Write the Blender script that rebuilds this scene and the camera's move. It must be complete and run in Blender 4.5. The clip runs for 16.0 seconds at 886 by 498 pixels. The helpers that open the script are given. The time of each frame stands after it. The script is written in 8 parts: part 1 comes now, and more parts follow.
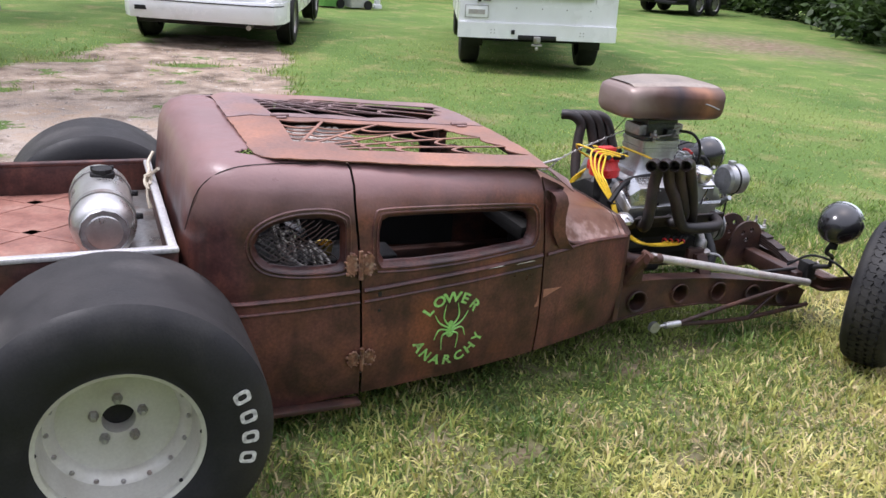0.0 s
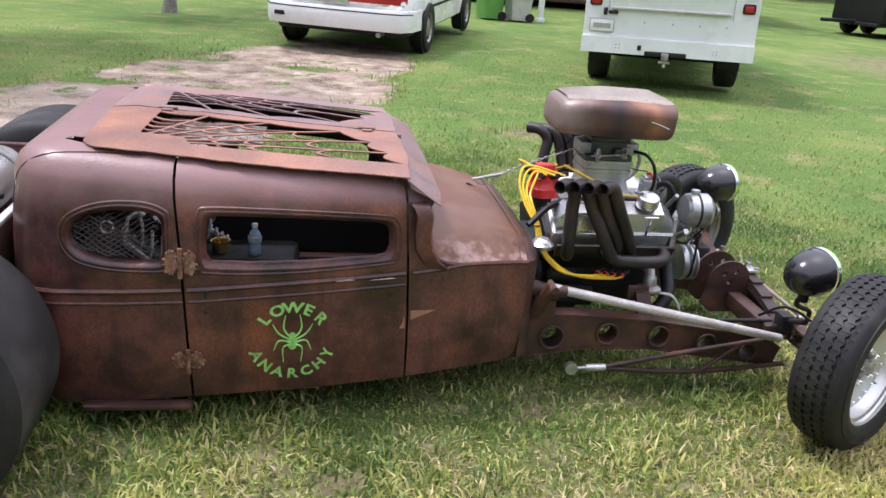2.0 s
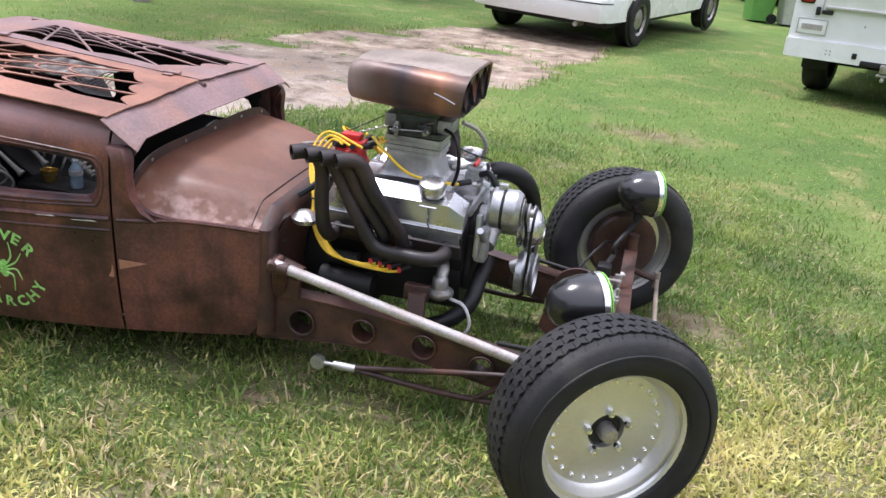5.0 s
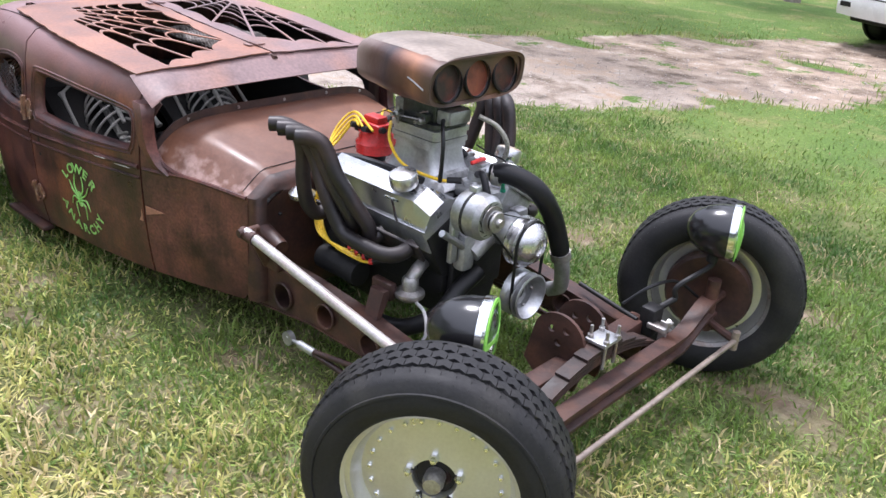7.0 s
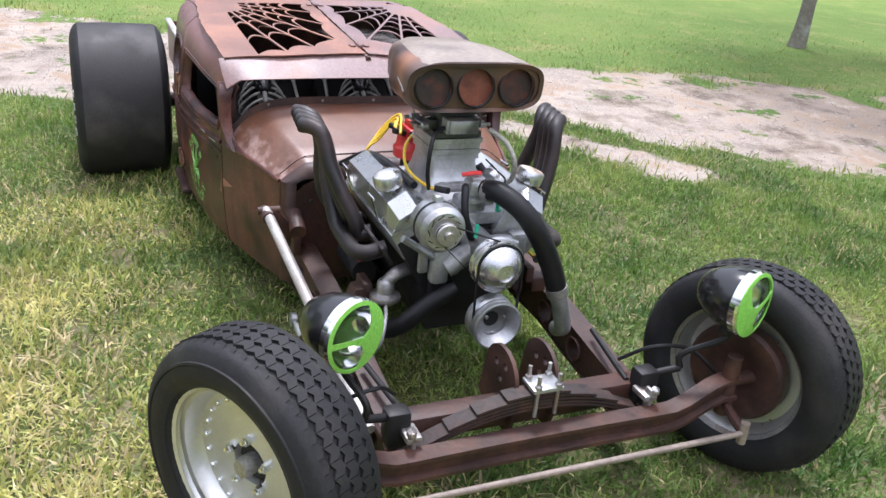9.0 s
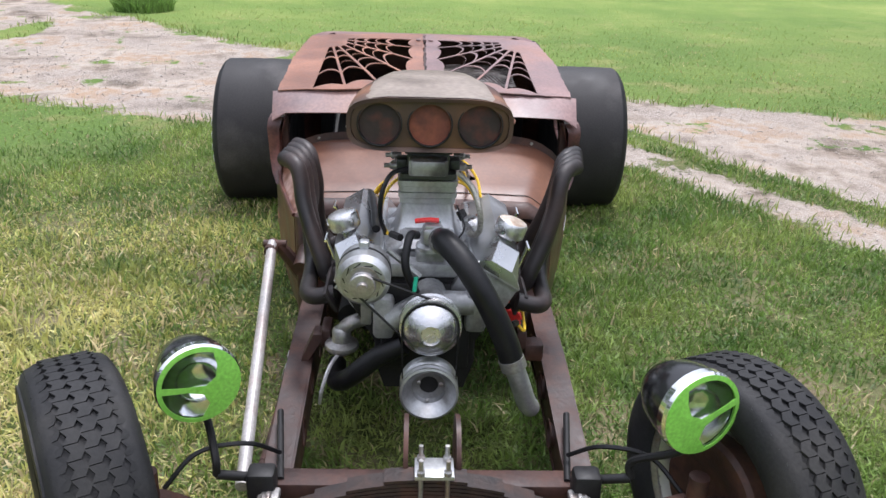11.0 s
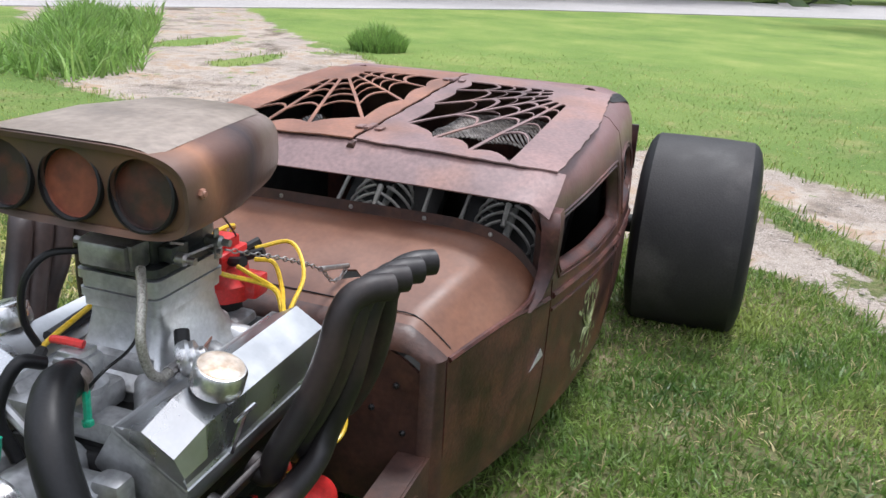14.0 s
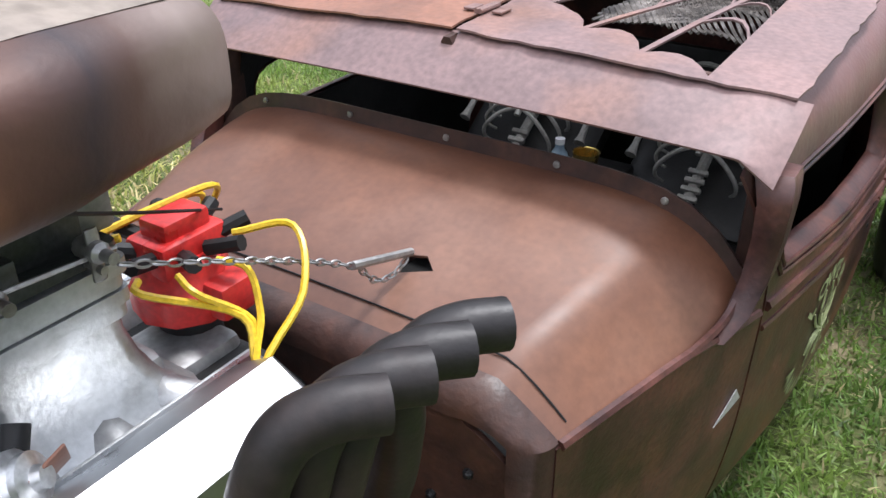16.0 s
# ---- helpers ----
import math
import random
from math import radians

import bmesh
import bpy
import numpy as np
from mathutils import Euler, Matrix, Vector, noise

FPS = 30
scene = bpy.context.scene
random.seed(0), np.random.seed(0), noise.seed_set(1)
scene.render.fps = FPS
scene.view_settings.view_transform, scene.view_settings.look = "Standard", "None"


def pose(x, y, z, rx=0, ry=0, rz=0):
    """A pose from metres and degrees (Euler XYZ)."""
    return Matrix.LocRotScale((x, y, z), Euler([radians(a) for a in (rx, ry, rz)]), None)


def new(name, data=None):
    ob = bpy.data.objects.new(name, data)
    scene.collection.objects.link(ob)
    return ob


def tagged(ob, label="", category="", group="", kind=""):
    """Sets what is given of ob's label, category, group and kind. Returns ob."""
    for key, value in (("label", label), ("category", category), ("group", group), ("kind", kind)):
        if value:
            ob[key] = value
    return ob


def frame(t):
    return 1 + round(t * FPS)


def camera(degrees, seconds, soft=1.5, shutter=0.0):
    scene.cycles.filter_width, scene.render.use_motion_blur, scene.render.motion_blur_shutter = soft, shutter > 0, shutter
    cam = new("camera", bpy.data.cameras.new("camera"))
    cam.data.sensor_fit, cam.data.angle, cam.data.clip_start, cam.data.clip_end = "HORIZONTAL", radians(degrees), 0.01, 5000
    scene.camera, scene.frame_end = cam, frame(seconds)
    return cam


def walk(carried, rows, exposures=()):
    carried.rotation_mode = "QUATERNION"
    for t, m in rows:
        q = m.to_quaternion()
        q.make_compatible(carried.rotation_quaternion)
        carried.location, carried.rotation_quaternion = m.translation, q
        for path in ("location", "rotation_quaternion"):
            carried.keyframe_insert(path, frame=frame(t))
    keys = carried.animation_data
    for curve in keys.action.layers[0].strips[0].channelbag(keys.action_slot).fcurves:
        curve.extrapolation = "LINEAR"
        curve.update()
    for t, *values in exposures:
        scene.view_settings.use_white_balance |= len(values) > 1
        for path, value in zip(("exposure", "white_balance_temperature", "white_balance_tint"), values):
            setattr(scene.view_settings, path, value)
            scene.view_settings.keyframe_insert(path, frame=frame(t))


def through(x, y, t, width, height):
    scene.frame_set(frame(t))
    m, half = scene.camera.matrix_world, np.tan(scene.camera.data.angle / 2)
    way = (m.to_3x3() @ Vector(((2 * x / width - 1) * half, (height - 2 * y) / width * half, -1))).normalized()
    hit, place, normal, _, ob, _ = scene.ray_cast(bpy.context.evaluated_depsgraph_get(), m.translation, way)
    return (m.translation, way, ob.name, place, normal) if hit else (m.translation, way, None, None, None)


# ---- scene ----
cam = camera(55.9, 16.0)
METRES, EYE, TILT, LEAN, TURN = 9.593, 1.70, 0.0, 0.0, -24.0
ROWS = [
    (0.0, 0.0, 0.0, 0.0, 1.51, -20.49, -4.06),
    (0.5, 0.0328, -0.0005, 0.002, 5.79, -20.86, -4.23),
    (1.0, 0.0582, 0.0088, 0.0012, 9.14, -20.95, -4.04),
    (1.5, 0.0889, 0.0273, 0.0007, 12.01, -20.35, -4.42),
    (2.0, 0.1206, 0.0405, 0.0004, 15.67, -20.51, -4.39),
    (2.5, 0.1533, 0.0555, 0.002, 19.8, -21.16, -4.44),
    (3.0, 0.1775, 0.0776, -0.0017, 23.03, -21.35, -4.62),
    (3.5, 0.2046, 0.0977, 0.0, 27.27, -21.34, -4.55),
    (4.0, 0.2415, 0.1133, -0.0012, 32.47, -22.16, -4.47),
    (4.5, 0.2692, 0.1341, -0.0024, 35.82, -22.79, -4.4),
    (5.0, 0.2914, 0.1635, -0.0028, 38.34, -22.6, -5.64),
    (7.5, 0.374, 0.3194, -0.0022, 72.8, -24.82, -3.95),
    (8.0, 0.3817, 0.3454, -0.0034, 76.69, -24.68, -4.38),
    (8.5, 0.3803, 0.3752, -0.0033, 81.98, -24.17, -5.46),
    (9.0, 0.3788, 0.406, -0.0048, 91.63, -24.06, -5.09),
    (11.5, 0.3166, 0.5268, -0.0064, 114.18, -22.49, -2.32),
    (12.0, 0.2915, 0.5421, -0.0093, 115.82, -22.66, -3.84),
    (12.5, 0.2636, 0.5539, -0.0147, 120.35, -22.26, -3.72),
    (13.0, 0.2329, 0.5603, -0.0178, 125.7, -20.82, -3.44),
    (13.5, 0.2018, 0.5533, -0.0212, 128.2, -18.85, -3.09),
    (14.0, 0.1728, 0.5507, -0.025, 133.28, -19.67, -3.05),
    (14.5, 0.1478, 0.5483, -0.0258, 140.23, -23.24, -2.69),
    (15.0, 0.1295, 0.5286, -0.0322, 143.84, -26.3, -2.1),
    (15.5, 0.1158, 0.512, -0.0374, 145.16, -27.75, -1.56),
    (16.0, 0.0992, 0.496, -0.0392, 146.92, -29.0, -0.32),
]
walk(cam, [(t, pose(-1.585, -3.18, EYE, TILT, LEAN, TURN) @ pose(METRES * x, METRES * y, METRES * z, 90 + pitch, roll, yaw)) for t, x, y, z, yaw, pitch, roll in ROWS], exposures=[(0.0, 0.42, 6000.0, 20.0), (2.0, 0.54, 6000.0, 20.0), (5.0, 0.61, 6000.0, 20.0), (7.5, 0.70, 5900.0, 18.0), (9.0, 0.62, 5900.0, 17.0), (12.0, 0.26, 6000.0, 14.0), (13.2, 0.24, 6000.0, 13.0), (14.5, 0.46, 6000.0, 12.0), (16.0, 0.56, 6000.0, 12.0)])

# ---- light ----
world = bpy.data.worlds.new("overcast_sky")
scene.world = world
world.use_nodes = True
_n, _l = world.node_tree.nodes, world.node_tree.links
_n.clear()
sky = _n.new("ShaderNodeTexSky")
sky.sky_type, sky.sun_disc = "NISHITA", False
sky.sun_elevation, sky.sun_rotation = radians(67), radians(75)
sky.air_density, sky.dust_density, sky.ozone_density = 1.0, 4.0, 1.0
grey = _n.new("ShaderNodeMix")
grey.data_type = "RGBA"
grey.inputs[0].default_value = 0.72
grey.inputs[7].default_value = (9.0, 9.2, 9.5, 1)
bg = _n.new("ShaderNodeBackground")
bg.inputs[1].default_value = 0.145
wout = _n.new("ShaderNodeOutputWorld")
_l.new(sky.outputs[0], grey.inputs[6])
# an overcast sky is about three times as bright overhead as at the horizon
tcw = _n.new("ShaderNodeTexCoord")
sep = _n.new("ShaderNodeSeparateXYZ")
_l.new(tcw.outputs["Generated"], sep.inputs[0])
mrw = _n.new("ShaderNodeMapRange")
mrw.inputs[1].default_value, mrw.inputs[2].default_value, mrw.inputs[3].default_value, mrw.inputs[4].default_value = 0.0, 1.0, 0.45, 1.35
_l.new(sep.outputs["Z"], mrw.inputs[0])
vmw = _n.new("ShaderNodeVectorMath")
vmw.operation = "SCALE"
_l.new(grey.outputs[2], vmw.inputs[0])
_l.new(mrw.outputs[0], vmw.inputs["Scale"])
_l.new(vmw.outputs[0], bg.inputs[0])
_l.new(bg.outputs[0], wout.inputs[0])
sun = new("sun", bpy.data.lights.new("sun", "SUN"))
sun.data.energy, sun.data.angle, sun.data.color = 2.6, radians(12), (1.0, 0.96, 0.9)
sun.rotation_euler = Euler((radians(-23), 0, radians(75)))

# ---- materials ----
def mat(name, colours, rough=0.6, metal=0.0, scale=6.0, detail=8.0, bump=0.15, bump_scale=60.0, stains=None, spread=0.25,
        coat=0.0, jitter=0.0, specular=0.5, bump_dist=0.004, grain=0.18, through=0.0, straw=None, runs=None):
    """A node material: colours over two noises, a stain colour on a third, roughness that varies, fine relief."""
    m = bpy.data.materials.new(name)
    m.use_nodes = True
    n, l = m.node_tree.nodes, m.node_tree.links
    b = n["Principled BSDF"]
    tc = n.new("ShaderNodeTexCoord")
    big = n.new("ShaderNodeTexNoise")
    big.inputs["Scale"].default_value, big.inputs["Detail"].default_value = scale, detail
    big.inputs["Roughness"].default_value = 0.62
    l.new(tc.outputs["Object"], big.inputs["Vector"])
    ramp = n.new("ShaderNodeValToRGB")
    el = ramp.color_ramp.elements
    k = len(colours)
    while len(el) < k:
        el.new(0.5)
    for i, c in enumerate(colours):
        el[i].position = 0.5 + spread * (2 * i / max(1, k - 1) - 1)
        el[i].color = (*c, 1)
    l.new(big.outputs["Fac"], ramp.inputs[0])
    col = ramp.outputs[0]
    fine = n.new("ShaderNodeTexNoise")
    fine.inputs["Scale"].default_value, fine.inputs["Detail"].default_value = bump_scale, 6.0
    l.new(tc.outputs["Object"], fine.inputs["Vector"])
    if stains:
        sc, amount, size = stains
        st = n.new("ShaderNodeTexNoise")
        st.inputs["Scale"].default_value, st.inputs["Detail"].default_value = size, 10.0
        off = n.new("ShaderNodeVectorMath")
        off.inputs[1].default_value = (3.7, 1.9, 8.2)
        l.new(tc.outputs["Object"], off.inputs[0])
        l.new(off.outputs[0], st.inputs["Vector"])
        mr = n.new("ShaderNodeMapRange")
        mr.inputs[1].default_value, mr.inputs[2].default_value = 0.5, 0.68
        mr.inputs[4].default_value = amount
        l.new(st.outputs["Fac"], mr.inputs[0])
        mx = n.new("ShaderNodeMix")
        mx.data_type = "RGBA"
        mx.inputs[7].default_value = (*sc, 1)
        l.new(mr.outputs[0], mx.inputs[0])
        l.new(col, mx.inputs[6])
        col = mx.outputs[2]
    gr = n.new("ShaderNodeMapRange")
    gr.inputs[1].default_value, gr.inputs[2].default_value, gr.inputs[3].default_value, gr.inputs[4].default_value = 0.3, 0.7, 1 - grain, 1 + grain
    l.new(fine.outputs["Fac"], gr.inputs[0])
    vm = n.new("ShaderNodeVectorMath")
    vm.operation = "SCALE"
    l.new(col, vm.inputs[0])
    l.new(gr.outputs[0], vm.inputs["Scale"])
    col = vm.outputs[0]
    if runs:
        # rain runs: a noise drawn out downwards
        rc, amount = runs
        mp = n.new("ShaderNodeMapping")
        mp.inputs["Scale"].default_value = (16.0, 16.0, 1.6)
        l.new(tc.outputs["Object"], mp.inputs[0])
        rn = n.new("ShaderNodeTexNoise")
        rn.inputs["Scale"].default_value, rn.inputs["Detail"].default_value = 1.0, 6.0
        l.new(mp.outputs[0], rn.inputs["Vector"])
        rm = n.new("ShaderNodeMapRange")
        rm.inputs[1].default_value, rm.inputs[2].default_value, rm.inputs[4].default_value = 0.52, 0.72, amount
        l.new(rn.outputs["Fac"], rm.inputs[0])
        rx = n.new("ShaderNodeMix")
        rx.data_type = "RGBA"
        rx.inputs[7].default_value = (*rc, 1)
        l.new(rm.outputs[0], rx.inputs[0])
        l.new(col, rx.inputs[6])
        col = rx.outputs[2]
    if straw:
        # a share of the pieces is of another colour
        sc, share = straw
        sg = n.new("ShaderNodeNewGeometry")
        fr = n.new("ShaderNodeMath")
        fr.operation = "MULTIPLY"
        fr.inputs[1].default_value = 17.3
        fc = n.new("ShaderNodeMath")
        fc.operation = "FRACT"
        l.new(sg.outputs["Random Per Island"], fr.inputs[0])
        l.new(fr.outputs[0], fc.inputs[0])
        # more of them in dry patches
        pn = n.new("ShaderNodeTexNoise")
        pn.inputs["Scale"].default_value, pn.inputs["Detail"].default_value = 2.1, 5.0
        l.new(tc.outputs["Object"], pn.inputs["Vector"])
        pm = n.new("ShaderNodeMapRange")
        pm.inputs[1].default_value, pm.inputs[2].default_value, pm.inputs[3].default_value, pm.inputs[4].default_value = 0.40, 0.62, share * 0.2, share * 2.6
        l.new(pn.outputs["Fac"], pm.inputs[0])
        lt = n.new("ShaderNodeMath")
        lt.operation = "LESS_THAN"
        l.new(fc.outputs[0], lt.inputs[0])
        l.new(pm.outputs[0], lt.inputs[1])
        sx_ = n.new("ShaderNodeMix")
        sx_.data_type = "RGBA"
        sx_.inputs[7].default_value = (*sc, 1)
        l.new(lt.outputs[0], sx_.inputs[0])
        l.new(col, sx_.inputs[6])
        col = sx_.outputs[2]
    if jitter:
        oi = n.new("ShaderNodeNewGeometry")
        jr = n.new("ShaderNodeMapRange")
        jr.inputs[3].default_value, jr.inputs[4].default_value = 1 - jitter, 1 + jitter
        l.new(oi.outputs["Random Per Island"], jr.inputs[0])
        v2 = n.new("ShaderNodeVectorMath")
        v2.operation = "SCALE"
        l.new(col, v2.inputs[0])
        l.new(jr.outputs[0], v2.inputs["Scale"])
        col = v2.outputs[0]
    l.new(col, b.inputs["Base Color"])
    rr = n.new("ShaderNodeMapRange")
    rr.inputs[1].default_value, rr.inputs[2].default_value = 0.3, 0.7
    rr.inputs[3].default_value, rr.inputs[4].default_value = max(0.02, rough - 0.12 * (rough > 0.2) - 0.02), min(1, rough + 0.12 * (rough > 0.2) + 0.03)
    l.new(big.outputs["Fac"], rr.inputs[0])
    l.new(rr.outputs[0], b.inputs["Roughness"])
    b.inputs["Metallic"].default_value = metal
    b.inputs["Specular IOR Level"].default_value = specular
    b.inputs["Coat Weight"].default_value = coat
    b.inputs["Coat Roughness"].default_value = 0.25
    if bump:
        bp = n.new("ShaderNodeBump")
        bp.inputs["Strength"].default_value, bp.inputs["Distance"].default_value = bump, bump_dist
        l.new(fine.outputs["Fac"], bp.inputs["Height"])
        l.new(bp.outputs[0], b.inputs["Normal"])
    if through:
        tr = n.new("ShaderNodeBsdfTranslucent")
        l.new(col, tr.inputs[0])
        ms = n.new("ShaderNodeMixShader")
        ms.inputs[0].default_value = through
        l.new(b.outputs[0], ms.inputs[1])
        l.new(tr.outputs[0], ms.inputs[2])
        l.new(ms.outputs[0], n["Material Output"].inputs[0])
    return m


RUST = mat("rusted_steel", [(0.026, 0.0108, 0.0106), (0.066, 0.0262, 0.0232), (0.128, 0.0475, 0.0365)], 0.40, 0.0, 4.2, 10, 0.22, 90, ((0.150, 0.054, 0.034), 0.6, 6.0), 0.13, runs=((0.016, 0.009, 0.0095), 0.55), coat=0.14, grain=0.26, specular=0.4)
RUST_DOOR = mat("orange_brown_rusted_door", [(0.028, 0.0118, 0.0110), (0.072, 0.0275, 0.0225), (0.145, 0.052, 0.0345)], 0.40, 0.0, 4.2, 10, 0.22, 90, ((0.21, 0.070, 0.034), 0.75, 3.4), 0.13, runs=((0.018, 0.010, 0.010), 0.5), coat=0.14, grain=0.26, specular=0.4)
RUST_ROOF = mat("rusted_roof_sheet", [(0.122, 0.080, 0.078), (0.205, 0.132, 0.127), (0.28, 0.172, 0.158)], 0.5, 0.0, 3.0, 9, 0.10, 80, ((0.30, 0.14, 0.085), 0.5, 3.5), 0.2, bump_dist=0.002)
RUST_ORANGE = mat("orange_rust_sheet", [(0.14, 0.074, 0.058), (0.265, 0.125, 0.084), (0.36, 0.168, 0.104)], 0.42, 0.0, 3.0, 9, 0.12, 80, ((0.16, 0.088, 0.075), 0.5, 4.0), 0.2, bump_dist=0.002)
RUST_COWL = mat("rusted_cowl_steel", [(0.074, 0.031, 0.0195), (0.134, 0.058, 0.034), (0.198, 0.085, 0.046)], 0.44, 0.0, 2.6, 7, 0.06, 70, ((0.24, 0.13, 0.09), 0.42, 3.6), 0.2, bump_dist=0.002, grain=0.10)
HINGE = mat("weld_spotted_hinge_steel", [(0.045, 0.020, 0.015), (0.13, 0.056, 0.031), (0.25, 0.125, 0.07)], 0.6, 0.0, 30, 7, 0.6, 90, ((0.46, 0.35, 0.26), 0.40, 42.0), 0.2)
ROPE = mat("pale_twine", [(0.48, 0.42, 0.32), (0.62, 0.56, 0.45)], 0.8, 0.0, 60, 5, 0.3, 200)
RUST_DARK = mat("dark_rusted_frame_steel", [(0.017, 0.0090, 0.0080), (0.043, 0.0195, 0.0150), (0.078, 0.032, 0.0215)], 0.55, 0.0, 7.0, 9, 0.35, 70, ((0.125, 0.052, 0.028), 0.45, 9.0), 0.2)
SPRING = mat("sooty_rusted_spring_steel", [(0.012, 0.009, 0.009), (0.030, 0.018, 0.015), (0.062, 0.030, 0.021)], 0.6, 0.0, 9.0, 8, 0.4, 80, ((0.095, 0.042, 0.026), 0.5, 11.0), 0.2)
MESH = mat("tarnished_mesh_wire", [(0.03, 0.026, 0.024), (0.16, 0.14, 0.125), (0.50, 0.46, 0.43)], 0.4, 0.4, 14, 6, 0.1, 90)
HEADER = mat("burnt_header_steel", [(0.008, 0.0068, 0.0072), (0.015, 0.0118, 0.0122), (0.031, 0.0195, 0.0172)], 0.5, 0.1, 5.0, 8, 0.2, 80, ((0.075, 0.043, 0.037), 0.45, 5.0), 0.2)
SCOOP = mat("heat_tinted_copper_steel", [(0.09, 0.05, 0.045), (0.20, 0.10, 0.07), (0.36, 0.17, 0.10)], 0.46, 0.25, 4.0, 7, 0.18, 60, ((0.42, 0.2, 0.1), 0.5, 5.0), 0.18)
SCOOP_TOP = mat("weathered_tan_steel", [(0.17, 0.135, 0.112), (0.275, 0.225, 0.185), (0.35, 0.295, 0.245)], 0.38, 0.2, 3.0, 8, 0.1, 60, None, 0.2)
RED_LENS = mat("dark_red_disc", [(0.055, 0.016, 0.012), (0.15, 0.040, 0.022), (0.24, 0.075, 0.035)], 0.5, 0.0, 16, 7, 0.4, 50, ((0.035, 0.014, 0.012), 0.6, 11.0))
BLACK_DISC = mat("sooty_disc", [(0.014, 0.010, 0.010), (0.042, 0.020, 0.016)], 0.5, 0.0, 14, 6, 0.4, 50, ((0.13, 0.030, 0.016), 0.75, 13.0))
ALU = mat("cast_aluminium", [(0.42, 0.43, 0.44), (0.56, 0.57, 0.58)], 0.40, 0.8, 8, 6, 0.14, 110, ((0.20, 0.19, 0.175), 0.6, 11.0), grain=0.10)
ALU_DIRTY = mat("dirty_cast_aluminium", [(0.24, 0.24, 0.24), (0.42, 0.425, 0.43), (0.52, 0.525, 0.53)], 0.48, 0.7, 9, 8, 0.2, 90, ((0.07, 0.065, 0.058), 0.7, 9.0), grain=0.14)
PULLEY = mat("satin_steel_pulley", [(0.55, 0.55, 0.56), (0.68, 0.68, 0.69)], 0.24, 0.9, 12, 6, 0.03, 120, ((0.40, 0.37, 0.33), 0.4, 14.0), grain=0.05)
ALU_POLISHED = mat("polished_aluminium", [(0.40, 0.41, 0.42), (0.52, 0.53, 0.54)], 0.32, 0.92, 6, 5, 0.0, 120, ((0.30, 0.30, 0.30), 0.40, 8.0), grain=0.03)
ALU_WHEEL = mat("spun_aluminium_wheel", [(0.60, 0.60, 0.57), (0.70, 0.70, 0.67)], 0.36, 0.8, 5, 6, 0.04, 120, ((0.48, 0.46, 0.41), 0.35, 7.0), grain=0.04)
CREAM_WHEEL = mat("dull_silver_cream_wheel", [(0.52, 0.51, 0.45), (0.62, 0.61, 0.55)], 0.42, 0.3, 6, 7, 0.05, 110, ((0.40, 0.37, 0.30), 0.45, 8.0), grain=0.05)
CHROME = mat("chrome", [(0.80, 0.81, 0.82), (0.88, 0.89, 0.9)], 0.08, 1.0, 8, 4, 0.0, 90, grain=0.01)
TEAL = mat("green_fitting_plastic", [(0.02, 0.35, 0.20), (0.03, 0.45, 0.27)], 0.35, 0.0, 9, 4, 0.0, 90)
BRAID = mat("braided_steel_hose", [(0.22, 0.21, 0.18), (0.50, 0.48, 0.43)], 0.4, 0.6, 160, 3, 0.5, 300, grain=0.3)
STEEL = mat("bare_steel", [(0.32, 0.31, 0.3), (0.46, 0.45, 0.44)], 0.4, 0.8, 14, 7, 0.15, 120, ((0.25, 0.15, 0.1), 0.5, 16.0))
ZINC = mat("greyish_painted_tube", [(0.36, 0.34, 0.33), (0.50, 0.48, 0.46)], 0.45, 0.3, 10, 7, 0.1, 120, ((0.3, 0.2, 0.16), 0.4, 14.0))
RUBBER = mat("tyre_rubber", [(0.011, 0.011, 0.012), (0.021, 0.021, 0.022)], 0.62, 0.0, 7, 7, 0.2, 120, ((0.05, 0.047, 0.042), 0.45, 6.0), specular=0.3)
SIDEWALL = mat("black_sidewall_rubber", [(0.009, 0.009, 0.0105), (0.018, 0.018, 0.020)], 0.55, 0.0, 7, 7, 0.12, 140, ((0.036, 0.035, 0.034), 0.45, 5.0), specular=0.3)
SLICK = mat("worn_slick_rubber", [(0.018, 0.0172, 0.0175), (0.040, 0.0375, 0.0375)], 0.60, 0.0, 5, 8, 0.2, 140, ((0.10, 0.092, 0.088), 0.6, 3.0), specular=0.3)
HOSE = mat("black_hose_rubber", [(0.006, 0.006, 0.007), (0.013, 0.013, 0.014)], 0.42, 0.0, 10, 5, 0.08, 150, specular=0.3)
BLACK = mat("black_gloss_paint", [(0.008, 0.008, 0.009), (0.014, 0.014, 0.015)], 0.16, 0.0, 6, 5, 0.02, 120, coat=0.4)
BLACK_MATT = mat("dull_black_metal", [(0.009, 0.009, 0.010), (0.022, 0.021, 0.021)], 0.55, 0.1, 9, 6, 0.15, 100, specular=0.35)
CARB = mat("dull_grey_carburettor_metal", [(0.045, 0.05, 0.05), (0.11, 0.115, 0.11)], 0.42, 0.7, 18, 7, 0.2, 140)
RED = mat("red_cap_plastic", [(0.50, 0.02, 0.018), (0.62, 0.035, 0.03)], 0.35, 0.0, 9, 5, 0.05, 120)
YELLOW = mat("yellow_wire", [(0.72, 0.46, 0.02), (0.82, 0.56, 0.035)], 0.4, 0.0, 20, 4, 0.05, 150)
GREEN = mat("lime_green_paint", [(0.20, 0.52, 0.07), (0.27, 0.62, 0.10)], 0.38, 0.0, 12, 6, 0.05, 120)
